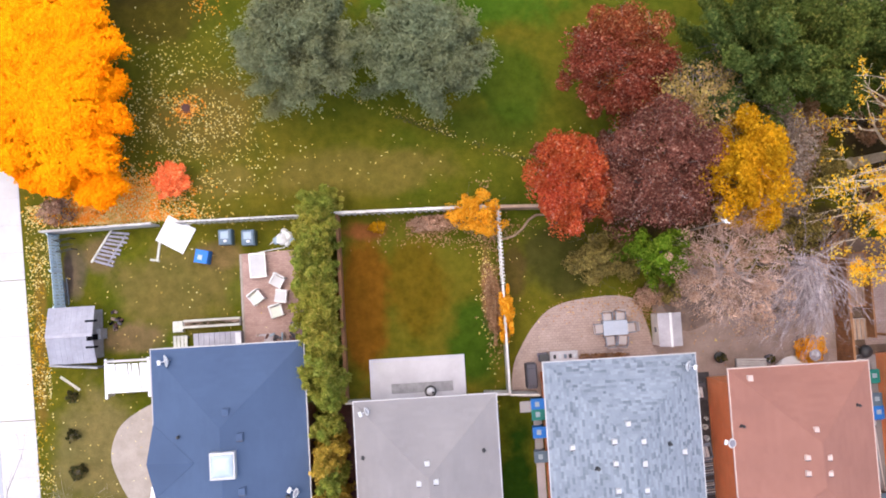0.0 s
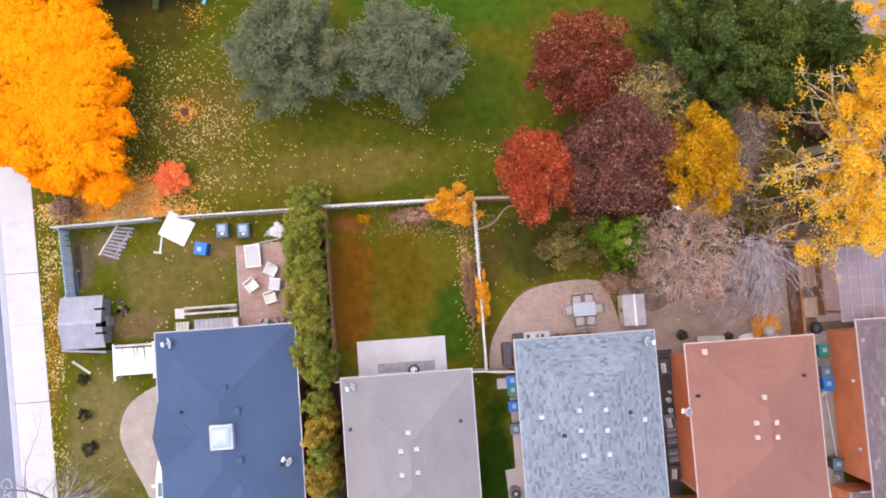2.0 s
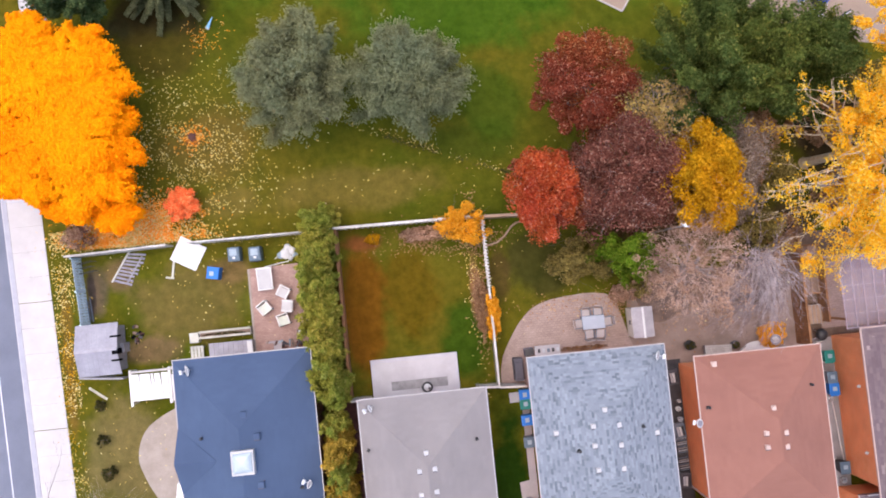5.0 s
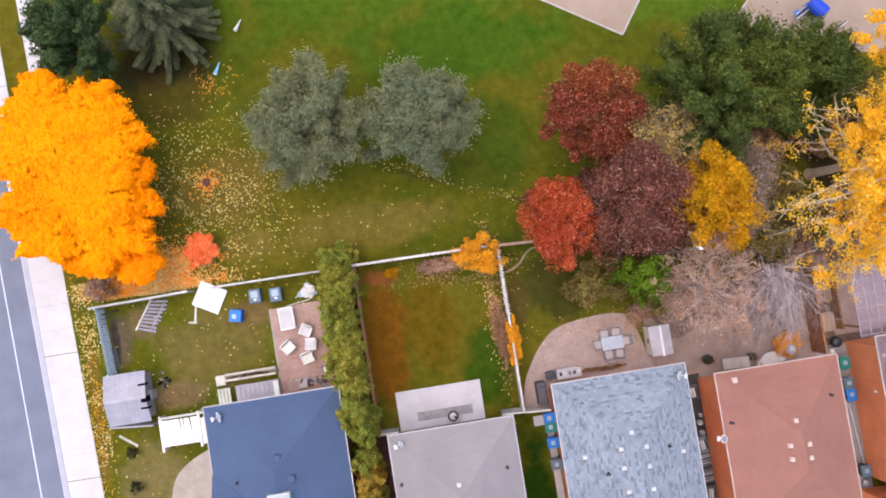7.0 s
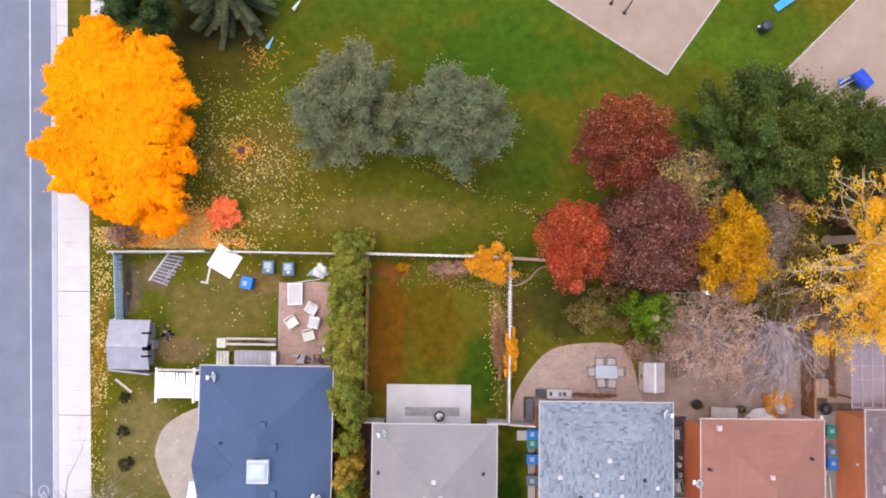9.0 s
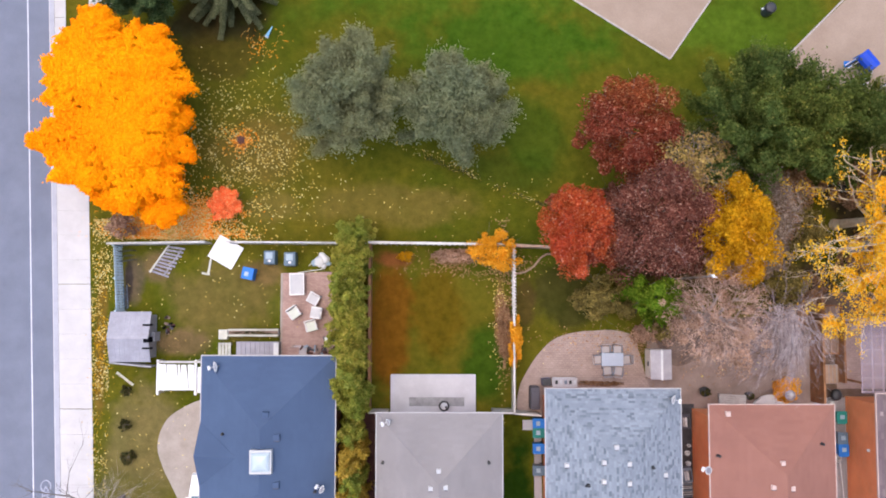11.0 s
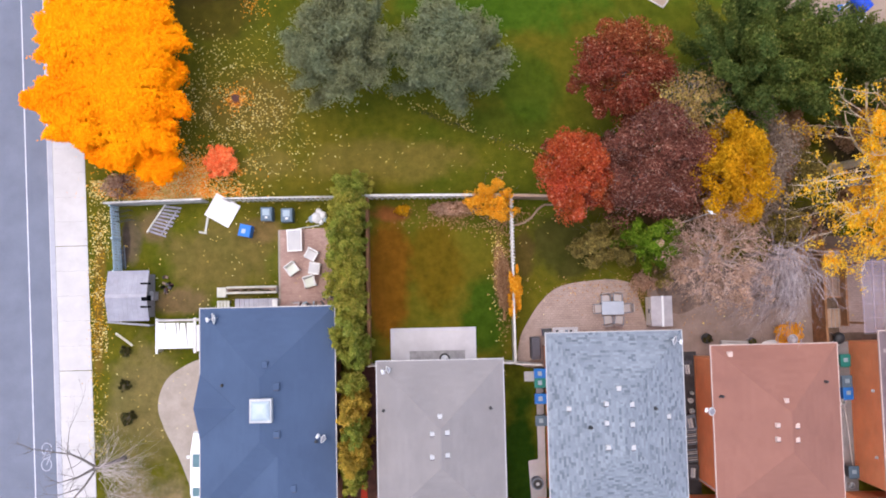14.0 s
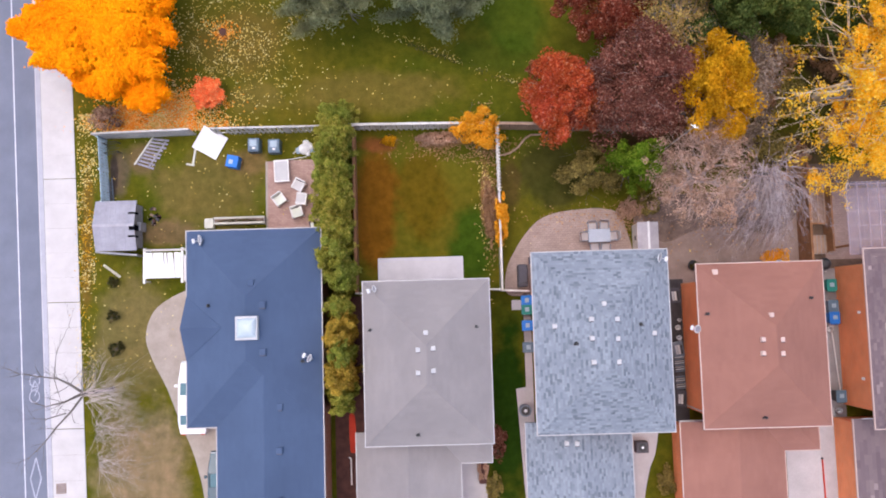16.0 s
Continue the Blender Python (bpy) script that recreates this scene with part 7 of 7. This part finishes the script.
crown_part("weeds", crown((0, -0.05, 0.15), (1.4, 0.13, 0.2), 30, 420, 0.09, seed=107), L_RUSSET, fb)

# soil yard behind the rust-red roof
bn = thing("garden_bench", 16.85, -7.6, 0.018, -3, "pale slatted garden bench against the back wall", "bench")
for k in range(5):
    part("slat", box(-0.82, 0.82, -0.3 + 0.13 * k, -0.19 + 0.13 * k, 0.42, 0.45), FENCE_PALE, bn)
for sx in (-0.7, 0.7):
    part("leg", box(sx - 0.05, sx + 0.05, -0.28, 0.3, 0, 0.42), FENCE_GREY, bn)
lg = thing("sun_lounger", 19.0, -7.62, 0.018, 4, "white moulded plastic sun lounger by the back wall", "lounger")
part("bed", slab(smooth_outline([(-0.45, -0.34), (-0.5, 0.05), (-0.3, 0.27), (0.25, 0.32), (0.75, 0.2), (1.0, -0.05), (1.02, -0.34)], 4), 0.28, 0.34), WHITE_PL, lg, bevel=0.015)
part("backrest", slab(smooth_outline([(-0.95, -0.3), (-0.8, 0.0), (-0.5, 0.12), (-0.45, 0.03), (-0.72, -0.12), (-0.85, -0.34)], 4), 0.34, 0.6), WHITE_PL, lg)
for sx in (-0.4, 0.75):
    for sy in (-0.25, 0.1):
        part("leg", rod((sx, sy, 0), (sx, sy, 0.29), 0.03), WHITE_PL, lg)
sg = thing("bird_feeder", 13.3, -0.2, 0, 0, "white bird feeder on a tall pole in the bare tree", "bird feeder")
part("pole", rod((0, 0, 0), (0, 0, 7.9), 0.03), ALU, sg)
part("house", box(-0.05, 0.05, -0.09, 0.09, 7.9, 8.02), WHITE, sg, bevel=0.02)
part("perch", rod((-0.2, 0.1, 7.95), (0.2, -0.1, 7.95), 0.025), WHITE, sg)
for x, y, h, label in ((13.95, -8.9, 0.5, "dark tool box in the shaded passage"), (14.05, -12.15, 0.35, "grey tub of odds and ends in the passage"), (14.05, -15.1, 0.45, "dark stack of offcuts in the passage")):
    cl = thing("passage_box", x, y, 0.02, rw.uniform(-15, 15), label, "box", "passage clutter")
    part("box_body", box(-0.3, 0.3, -0.45, 0.45, 0, h), CHARCOAL if h > 0.4 else GREY_BIN, cl, bevel=0.03)
    for k in range(3):
        part("item", box(-0.2 + 0.15 * k, -0.1 + 0.15 * k, -0.3, 0.25, h, h + 0.1), (ALU, WHITE_PL, DARK)[k], cl)

for y, n, label in ((-13.0, 9, "grey ribbed stack of pipes in the shaded passage"), (-14.05, 7, "grey bundle of gutter lengths in the shaded passage")):
    gp = thing("pipe_bundle", 14.12, y, 0.02, 3, label, "pipes", "passage pipes")
    for k in range(n):
        part("pipe", rod((-0.28, -0.5 + 0.12 * k, 0.06 + 0.05 * (k % 2)), (0.3, -0.48 + 0.12 * k, 0.06 + 0.05 * (k % 2)), 0.035), (GREY_BIN, ALU, GUTTER)[k % 3], gp)
for x, y, r, material, label in ((14.09, -10.85, 0.15, WHITE_PL, "white pail standing in the shaded passage"), (14.2, -10.4, 0.1, WHITE_PL, "small white pail in the shaded passage"), (14.14, -11.47, 0.15, ALU, "metal pail standing in the shaded passage"), (23.3, -11.2, 0.17, WHITE_PL, "white pail beside the wheeled bins"), (23.55, -16.1, 0.18, ALU, "pale metal pail on the concrete passage")):
    pa = thing("pail", x, y, 0.02, 0, label, "pail", "pails")
    part("body", lathe([(r * 0.75, 0), (r, 0.3), (r * 1.08, 0.3), (r * 0.92, 0.28), (r * 0.7, 0.05)], 14), material, pa)
    part("handle", rod((-r, 0, 0.3), (r * 0.4, 0.05, 0.34), 0.012), DARK, pa)

# end yard: covered terrace with clear roof sheets, timber steps
RAFTER = surface("pinkish_painted_timber", (0.44, 0.34, 0.33), (0.58, 0.46, 0.45), 2.0, 15.0, 0.8)
pg = thing("covered_terrace", 27.2, -4.6, 0, 0, "timber terrace with a clear ribbed sheet roof", "pergola")
for k in range(13):
    x = -3.7 + 0.62 * k
    part("rafter", box(x - 0.03, x + 0.03, -2.25, 1.95, 2.9, 2.98), RAFTER, pg)
for k in range(6):
    y = -2.2 + 0.81 * k
    part("purlin", box(-3.75, 3.75, y - 0.025, y + 0.025, 2.98, 3.03), RAFTER, pg)
for k in range(8):
    sheet = part("roof_sheet", box(-3.8 + 0.95 * k, -2.87 + 0.95 * k, -2.3, 2.0, 3.05, 3.065), POLY, pg, "clear ribbed sheet")
    sheet.visible_shadow = False
for x in (-3.6, 3.6):
    for y in (-1.7, 1.8):
        part("post", box(x - 0.06, x + 0.06, y - 0.06, y + 0.06, 0, 2.85), FENCE_BROWN, pg)
part("side_board", box(-3.8, -3.7, -1.9, 2.0, 0.0, 1.2), FENCE_BROWN, pg)
part("ridge_strip", box(-0.24, 0.22, -2.3, 2.02, 3.07, 3.1), WHITE, pg, "white joint strip")
ws = thing("deck_steps", 23.0, -5.9, 0.02, 0, "weathered timber deck boards and steps", "steps")
for k in range(6):
    part("tread", box(-0.62 + 0.24 * k, -0.44 + 0.24 * k, -0.7, 0.42, 0.3, 0.34), FENCE_TAN, ws)
part("carcass", box(-0.66, 0.8, -0.72, 0.44, 0, 0.3), FENCE_GREY, ws)
ws2 = thing("raised_planter", 22.9, -3.3, 0.02, 0, "brown timber raised planter bed", "planter")
for a in ((-0.75, 0.75, -1.5, -1.42), (-0.75, 0.75, 1.42, 1.5), (-0.75, -0.67, -1.42, 1.42), (0.67, 0.75, -1.42, 1.42)):
    part("board", box(*a, 0, 0.55), FENCE_BROWN, ws2)
part("soil", box(-0.67, 0.67, -1.42, 1.42, 0, 0.42), DIRT, ws2)
for k in range(3):
    part("slat", box(-0.4 + 0.4 * k, -0.32 + 0.4 * k, -1.4, 1.4, 0.43, 0.5), FENCE_TAN, ws2)
bb = thing("kettle_barbecue", 23.05, -7.25, 0.02, 0, "black kettle barbecue at the house corner", "barbecue")
part("bowl", lathe([(0.1, 0.4), (0.3, 0.55), (0.36, 0.7)], 16), DARK, bb)
part("lid", lathe([(0.37, 0.7), (0.32, 0.85), (0.2, 0.95), (0.04, 0.98)], 16), DARK, bb, smooth=True)
for k in range(3):
    part("leg", rod((0.15 * math.cos(2.1 * k), 0.15 * math.sin(2.1 * k), 0.45), (0.34 * math.cos(2.1 * k), 0.34 * math.sin(2.1 * k), 0), 0.02), ALU, bb)
wt_ = thing("watering_can", 22.95, -7.85, 0.02, 30, "pale watering can by the wall", "watering can")
part("can", lathe([(0.14, 0), (0.15, 0.25), (0.1, 0.3)], 12), WHITE_PL, wt_)
part("spout", rod((0.12, 0, 0.1), (0.38, 0, 0.34), 0.03, 0.02), WHITE_PL, wt_)
part("handle", rod((-0.14, 0, 0.08), (-0.05, 0, 0.36), 0.02), WHITE_PL, wt_)
ho = thing("hose_line", 23.62, -13.2, 0.02, 0, "pale hose lying along the side passage", "hose")
limbs_part("tube", [((-0.15, 2.2, 0.04), (-0.05, 1.0, 0.04), 0.035, 0.035), ((-0.05, 1.0, 0.04), (0.1, -1.0, 0.04), 0.035, 0.035), ((0.1, -1.0, 0.04), (0.2, -2.0, 0.04), 0.035, 0.035)], WHITE_PL, ho, 6)
part("reel", rod((-0.15, 2.2, 0), (-0.15, 2.2, 0.12), 0.16, 0.16, 14), ALU, ho)

# passages and front of the houses
ky = thing("sled", -5.85, -16.6, 0.015, 1, "long red plastic sled standing in the mulch", "sled")
bm = slab(smooth_outline([(-0.16, -1.1), (0.0, -1.25), (0.16, -1.1), (0.2, 0.0), (0.16, 0.95), (0.0, 1.15), (-0.16, 0.95), (-0.2, 0.0)], 3), 0.0, 0.16)
part("shell", bm, RED_PL, ky)
part("rope", rod((0, 1.1, 0.17), (0.05, 1.45, 0.02), 0.015), WHITE_PL, ky)
wp = thing("downspout_pipe", -6.0, -19.0, 0.015, 2, "white pipe lying in the mulch passage", "pipe")
part("tube", rod((0, -0.75, 0.05), (0.05, 0.75, 0.05), 0.05), WHITE_PL, wp)
part("elbow", rod((0.05, 0.75, 0.05), (-0.06, 0.92, 0.08), 0.055), WHITE_PL, wp)
rc_ = thing("red_chair", -6.55, -3.2, 0, 0, "orange-red plastic chair behind the cedar hedge", "chair")
part("seat", box(-0.25, 0.25, -0.3, 0.3, 0.38, 0.43), RED_PL, rc_, bevel=0.02)
part("backrest", box(-0.28, -0.22, -0.3, 0.3, 0.43, 0.85), RED_PL, rc_, bevel=0.02)
for sx in (-0.2, 0.2):
    for sy in (-0.25, 0.25):
        part("leg", rod((sx, sy, 0), (sx, sy, 0.38), 0.025), RED_PL, rc_)
ac = thing("air_conditioner", 11.5, -17.9, 0.02, 0, "dark air conditioner unit with a round fan grille", "air conditioner")
part("casing", box(-0.36, 0.36, -0.32, 0.32, 0, 0.7), CHARCOAL, ac, bevel=0.03)
part("grille", rod((0, 0, 0.7), (0, 0, 0.72), 0.26, 0.26, 20), DARK, ac)
part("hub", rod((0, 0, 0.72), (0, 0, 0.735), 0.07, 0.07, 12), ALU, ac)
ac2 = thing("air_conditioner", 4.62, -15.55, 0.02, 0, "round dark air conditioner fan on the side path", "air conditioner")
part("casing", lathe([(0.36, 0), (0.38, 0.5), (0.36, 0.62)], 18), GREY_BIN, ac2)
part("grille", rod((0, 0, 0.62), (0, 0, 0.65), 0.28, 0.28, 20), DARK, ac2)
part("hub", rod((0, 0, 0.65), (0, 0, 0.67), 0.1, 0.1, 12), ALU, ac2)
pc = thing("flower_box", 1.95, -18.9, 0.12, 0, "dark box with dry plants on the porch", "planter")
part("box_body", box(-0.22, 0.22, -0.9, 0.9, 0, 0.4), MULCH, pc, bevel=0.02)
crown_part("plants", crown((0, 0, 0.5), (0.3, 0.95, 0.25), 20, 500, 0.1, seed=85), L_TAN, pc)
for x, material, label in ((22.45, RED_PL, "red pole lying on the grey driveway"), (23.6, BLUE, "blue pole lying on the grey driveway")):
    pz = thing("long_pole", x, -20.6, 0.02, 1, label, "pole", "driveway poles")
    part("shaft", rod((0, -2.0, 0.05), (0, 1.6, 0.05), 0.05), material, pz)
    part("end_cap", rod((0, 1.6, 0.05), (0, 1.72, 0.05), 0.065), DARK, pz)


def car(x, y, rz, paint, label, length=4.4, width=1.78):
    """A parked saloon: body, glazed cabin, roof, lamps, mirrors and four wheels."""
    c = thing("car", x, y, 0.02, rz, label, "car", "parked cars")
    bm = bmesh.new()
    L, W = length / 2, width / 2
    ring = [(-L, 0.55), (-L + 0.08, 0.3), (L - 0.08, 0.3), (L, 0.5), (L - 0.1, 0.72), (L * 0.45, 0.92), (-L * 0.62, 0.95), (-L + 0.05, 0.85)]
    sides = []
    for s in (-1, 1):
        sides.append([bm.verts.new((px, s * W * (0.86 if abs(px) > L * 0.9 else 1.0), pz)) for px, pz in ring])
    for k in range(len(ring)):
        n = (k + 1) % len(ring)
        bm.faces.new((sides[0][k], sides[0][n], sides[1][n], sides[1][k]))
    bm.faces.new(sides[0][::-1]); bm.faces.new(sides[1])
    part("body", bm, paint, c, bevel=0.05)
    bm = bmesh.new()
    lo = [bm.verts.new(p) for p in ((-L * 0.72, -W * 0.86, 0.93), (L * 0.42, -W * 0.86, 0.9), (L * 0.42, W * 0.86, 0.9), (-L * 0.72, W * 0.86, 0.93))]
    hi = [bm.verts.new(p) for p in ((-L * 0.42, -W * 0.68, 1.4), (L * 0.08, -W * 0.68, 1.42), (L * 0.08, W * 0.68, 1.42), (-L * 0.42, W * 0.68, 1.4))]
    bm.faces.new(hi)
    for k in range(4):
        bm.faces.new((lo[k], lo[(k + 1) % 4], hi[(k + 1) % 4], hi[k]))
    part("cabin_glass", bm, CAR_GLASS, c, "cabin windows with the sky's reflection painted in teal")
    part("roof_panel", box(-L * 0.44, L * 0.1, -W * 0.7, W * 0.7, 1.395, 1.44), paint, c, bevel=0.02)
    for s in (-1, 1):
        part("pillar", rod((L * 0.42, s * W * 0.84, 0.92), (L * 0.08, s * W * 0.68, 1.41), 0.035), paint, c)
        part("pillar", rod((-L * 0.72, s * W * 0.84, 0.94), (-L * 0.42, s * W * 0.68, 1.4), 0.04), paint, c)
        part("pillar", rod((-L * 0.12, s * W * 0.87, 0.92), (-L * 0.14, s * W * 0.69, 1.41), 0.03), paint, c)
        part("mirror", box(L * 0.3, L * 0.38, s * W * 0.98, s * (W + 0.16), 0.92, 1.05), paint, c, bevel=0.02)
        part("headlight", box(L - 0.22, L - 0.06, s * W * 0.5, s * W * 0.82, 0.6, 0.72), SKYGLASS, c)
        part("tail_light", box(-L + 0.0, -L + 0.1, s * W * 0.5, s * W * 0.8, 0.68, 0.82), RED_PL, c)
        for px in (-L * 0.6, L * 0.62):
            w = part("wheel", rod((px, s * (W - 0.18), 0.32), (px, s * (W + 0.01), 0.32), 0.32, 0.32, 20), DARK, c)
            part("rim", rod((px, s * (W - 0.0), 0.32), (px, s * (W + 0.02), 0.32), 0.2, 0.2, 14), ALU, w)


car(-15.3, -14.2, 90, CAR_WHITE, "white car parked close beside the blue-roofed house")
car(-13.55, -19.6, 90, CAR_TEAL, "grey-teal car parked beside the house front")

# park furniture
bn2 = thing("park_bin", 19.56, 16.7, 0, 0, "dark blue round litter bin on the park lawn", "bin")
part("drum", lathe([(0.3, 0), (0.34, 0.45), (0.34, 0.85), (0.3, 0.88)], 18), plain("navy_metal", (0.02, 0.03, 0.06), 0.4), bn2)
part("lid", lathe([(0.36, 0.88), (0.3, 1.0), (0.14, 1.06), (0.1, 1.06)], 18), DARK, bn2)
part("hinge", box(-0.5, -0.34, -0.06, 0.06, 0.6, 0.7), ALU, bn2)
pb = thing("park_bench", 20.9, 18.4, 0, 35, "sky-blue plastic bench on the park lawn", "bench")
for k in range(3):
    part("slat", box(-0.75, 0.75, -0.25 + 0.17 * k, -0.11 + 0.17 * k, 0.42, 0.47), plain("sky_blue_plastic", (0.02, 0.34, 0.75), 0.4), pb)
for sx in (-0.6, 0.6):
    part("leg", box(sx - 0.05, sx + 0.05, -0.22, 0.22, 0, 0.42), ALU, pb)
pw = thing("play_tower", 25.1, 13.1, 0.02, 0, "blue-roofed playground tower with white rails and a ladder", "playground")
PLAY_BLUE = plain("deep_blue_plastic", (0.0, 0.055, 0.52), 0.6)
turn = Matrix.Rotation(radians(-51), 4, "Z")
arch = [(-0.47, 1.62), (-0.38, 1.84), (-0.2, 1.97), (0.0, 2.02), (0.2, 1.97), (0.38, 1.84), (0.47, 1.62)]
bm = bmesh.new()
rings = [[bm.verts.new(turn @ Vector((x, y * k, z - 0.03 * (1 - k) * 10))) for y, z in arch] for x, k in ((-0.58, 0.98), (-0.55, 1.0), (0.55, 1.0), (0.58, 0.98))]
for r0, r1 in zip(rings, rings[1:]):
    for j in range(len(arch) - 1):
        bm.faces.new((r0[j], r1[j], r1[j + 1], r0[j + 1]))
bm.faces.new(rings[0])
bm.faces.new(rings[-1][::-1])
bm.faces.new([r[0] for r in rings][::-1] + [r[-1] for r in rings])
top = part("canopy", bm, PLAY_BLUE, pw, "deep blue arched plastic roof")
part("ridge", rod(turn @ Vector((-0.56, 0, 2.02)), turn @ Vector((0.56, 0, 2.02)), 0.02), PLAY_BLUE, top)
part("platform", box(-0.5, 0.5, -0.4, 0.4, 0.85, 0.92, None, turn), DARK, pw)
for sx in (-0.5, 0.5):
    for sy in (-0.4, 0.4):
        part("post", rod(turn @ Vector((sx, sy, 0)), turn @ Vector((sx, sy, 1.7)), 0.04), BLUE, pw)
part("seat", box(-0.95, -0.5, -0.1, 0.3, 0.55, 0.62), BLUE, pw, "sky-blue plastic step", 0.03)
for k, (dy, material) in enumerate(((0.24, WHITE), (0.1, DARK), (-0.04, WHITE))):
    part("beam", rod((-0.95, dy - 0.25, 0.75), (-0.2, dy + 0.2, 1.35), 0.035), material, pw)
for k, (a, b, material) in enumerate((((-0.05, -0.5, 1.1), (0.25, -0.9, 0.8), WHITE), ((0.25, -0.9, 0.8), (0.55, -0.75, 0.9), WHITE), ((-0.1, -1.05, 0.6), (0.45, -0.95, 0.7), DARK), ((0.5, -0.45, 1.2), (0.55, -0.85, 0.8), WHITE), ((0.1, -1.2, 0.4), (0.6, -1.05, 0.5), ALU))):
    part("handrail", rod(a, b, 0.035), material, pw)
for k in range(4):
    part("rung", rod((0.05 + 0.08 * k, -1.35 + 0.16 * k, 0.12 + 0.18 * k), (0.45 + 0.05 * k, -1.25 + 0.16 * k, 0.12 + 0.18 * k), 0.025), ALU, pw)
bl = thing("balance_beam", 26.95, 12.05, 0.02, 26, "dark balance beam in the playground sand", "playground")
part("bar", box(-0.55, 0.55, -0.06, 0.06, 0.28, 0.4), DARK, bl, bevel=0.015)
part("edge_strip", rod((-0.5, -0.05, 0.4), (0.55, -0.05, 0.4), 0.02), WHITE, bl)
for sx in (-0.4, 0.4):
    part("leg", box(sx - 0.05, sx + 0.05, -0.05, 0.05, 0, 0.28), DARK, bl)
for x, y, rz in ((9.9, 18.3, 20), (10.75, 17.7, 20)):
    sw = thing("sand_post", x, y, 0.02, rz, "dark metal play post in the sand", "post", "sand posts")
    part("pole", rod((0, 0, 0), (0, 0, 2.2), 0.045), DARK, sw)
    part("foot", rod((0, 0, 0), (0, 0, 0.08), 0.14, 0.1, 12), DARK, sw)
for x, y, rz, material, label in ((-11.9, 15.35, 62, plain("pale_blue_vinyl", (0.25, 0.55, 0.80), 0.5), "pale blue and white pennant cone on the park lawn"), (-10.25, 17.85, 55, GREENISH, "white pennant cone on the park lawn")):
    cn = thing("marker_cone", x, y, 0.16, rz, label, "cone", "marker cones")
    part("body", rod((-0.4, 0, 0.0), (0.6, 0, 0.02), 0.17, 0.03, 12), material, cn)
    part("tip", rod((0.45, 0, 0.0), (0.65, 0, 0.02), 0.06, 0.02, 10), WHITE, cn)
    part("base", rod((-0.46, 0, -0.0), (-0.4, 0, 0.0), 0.16, 0.16, 12), WHITE, cn)
    cn.matrix_basis = cn.matrix_basis @ Matrix.Scale(0.75, 4)
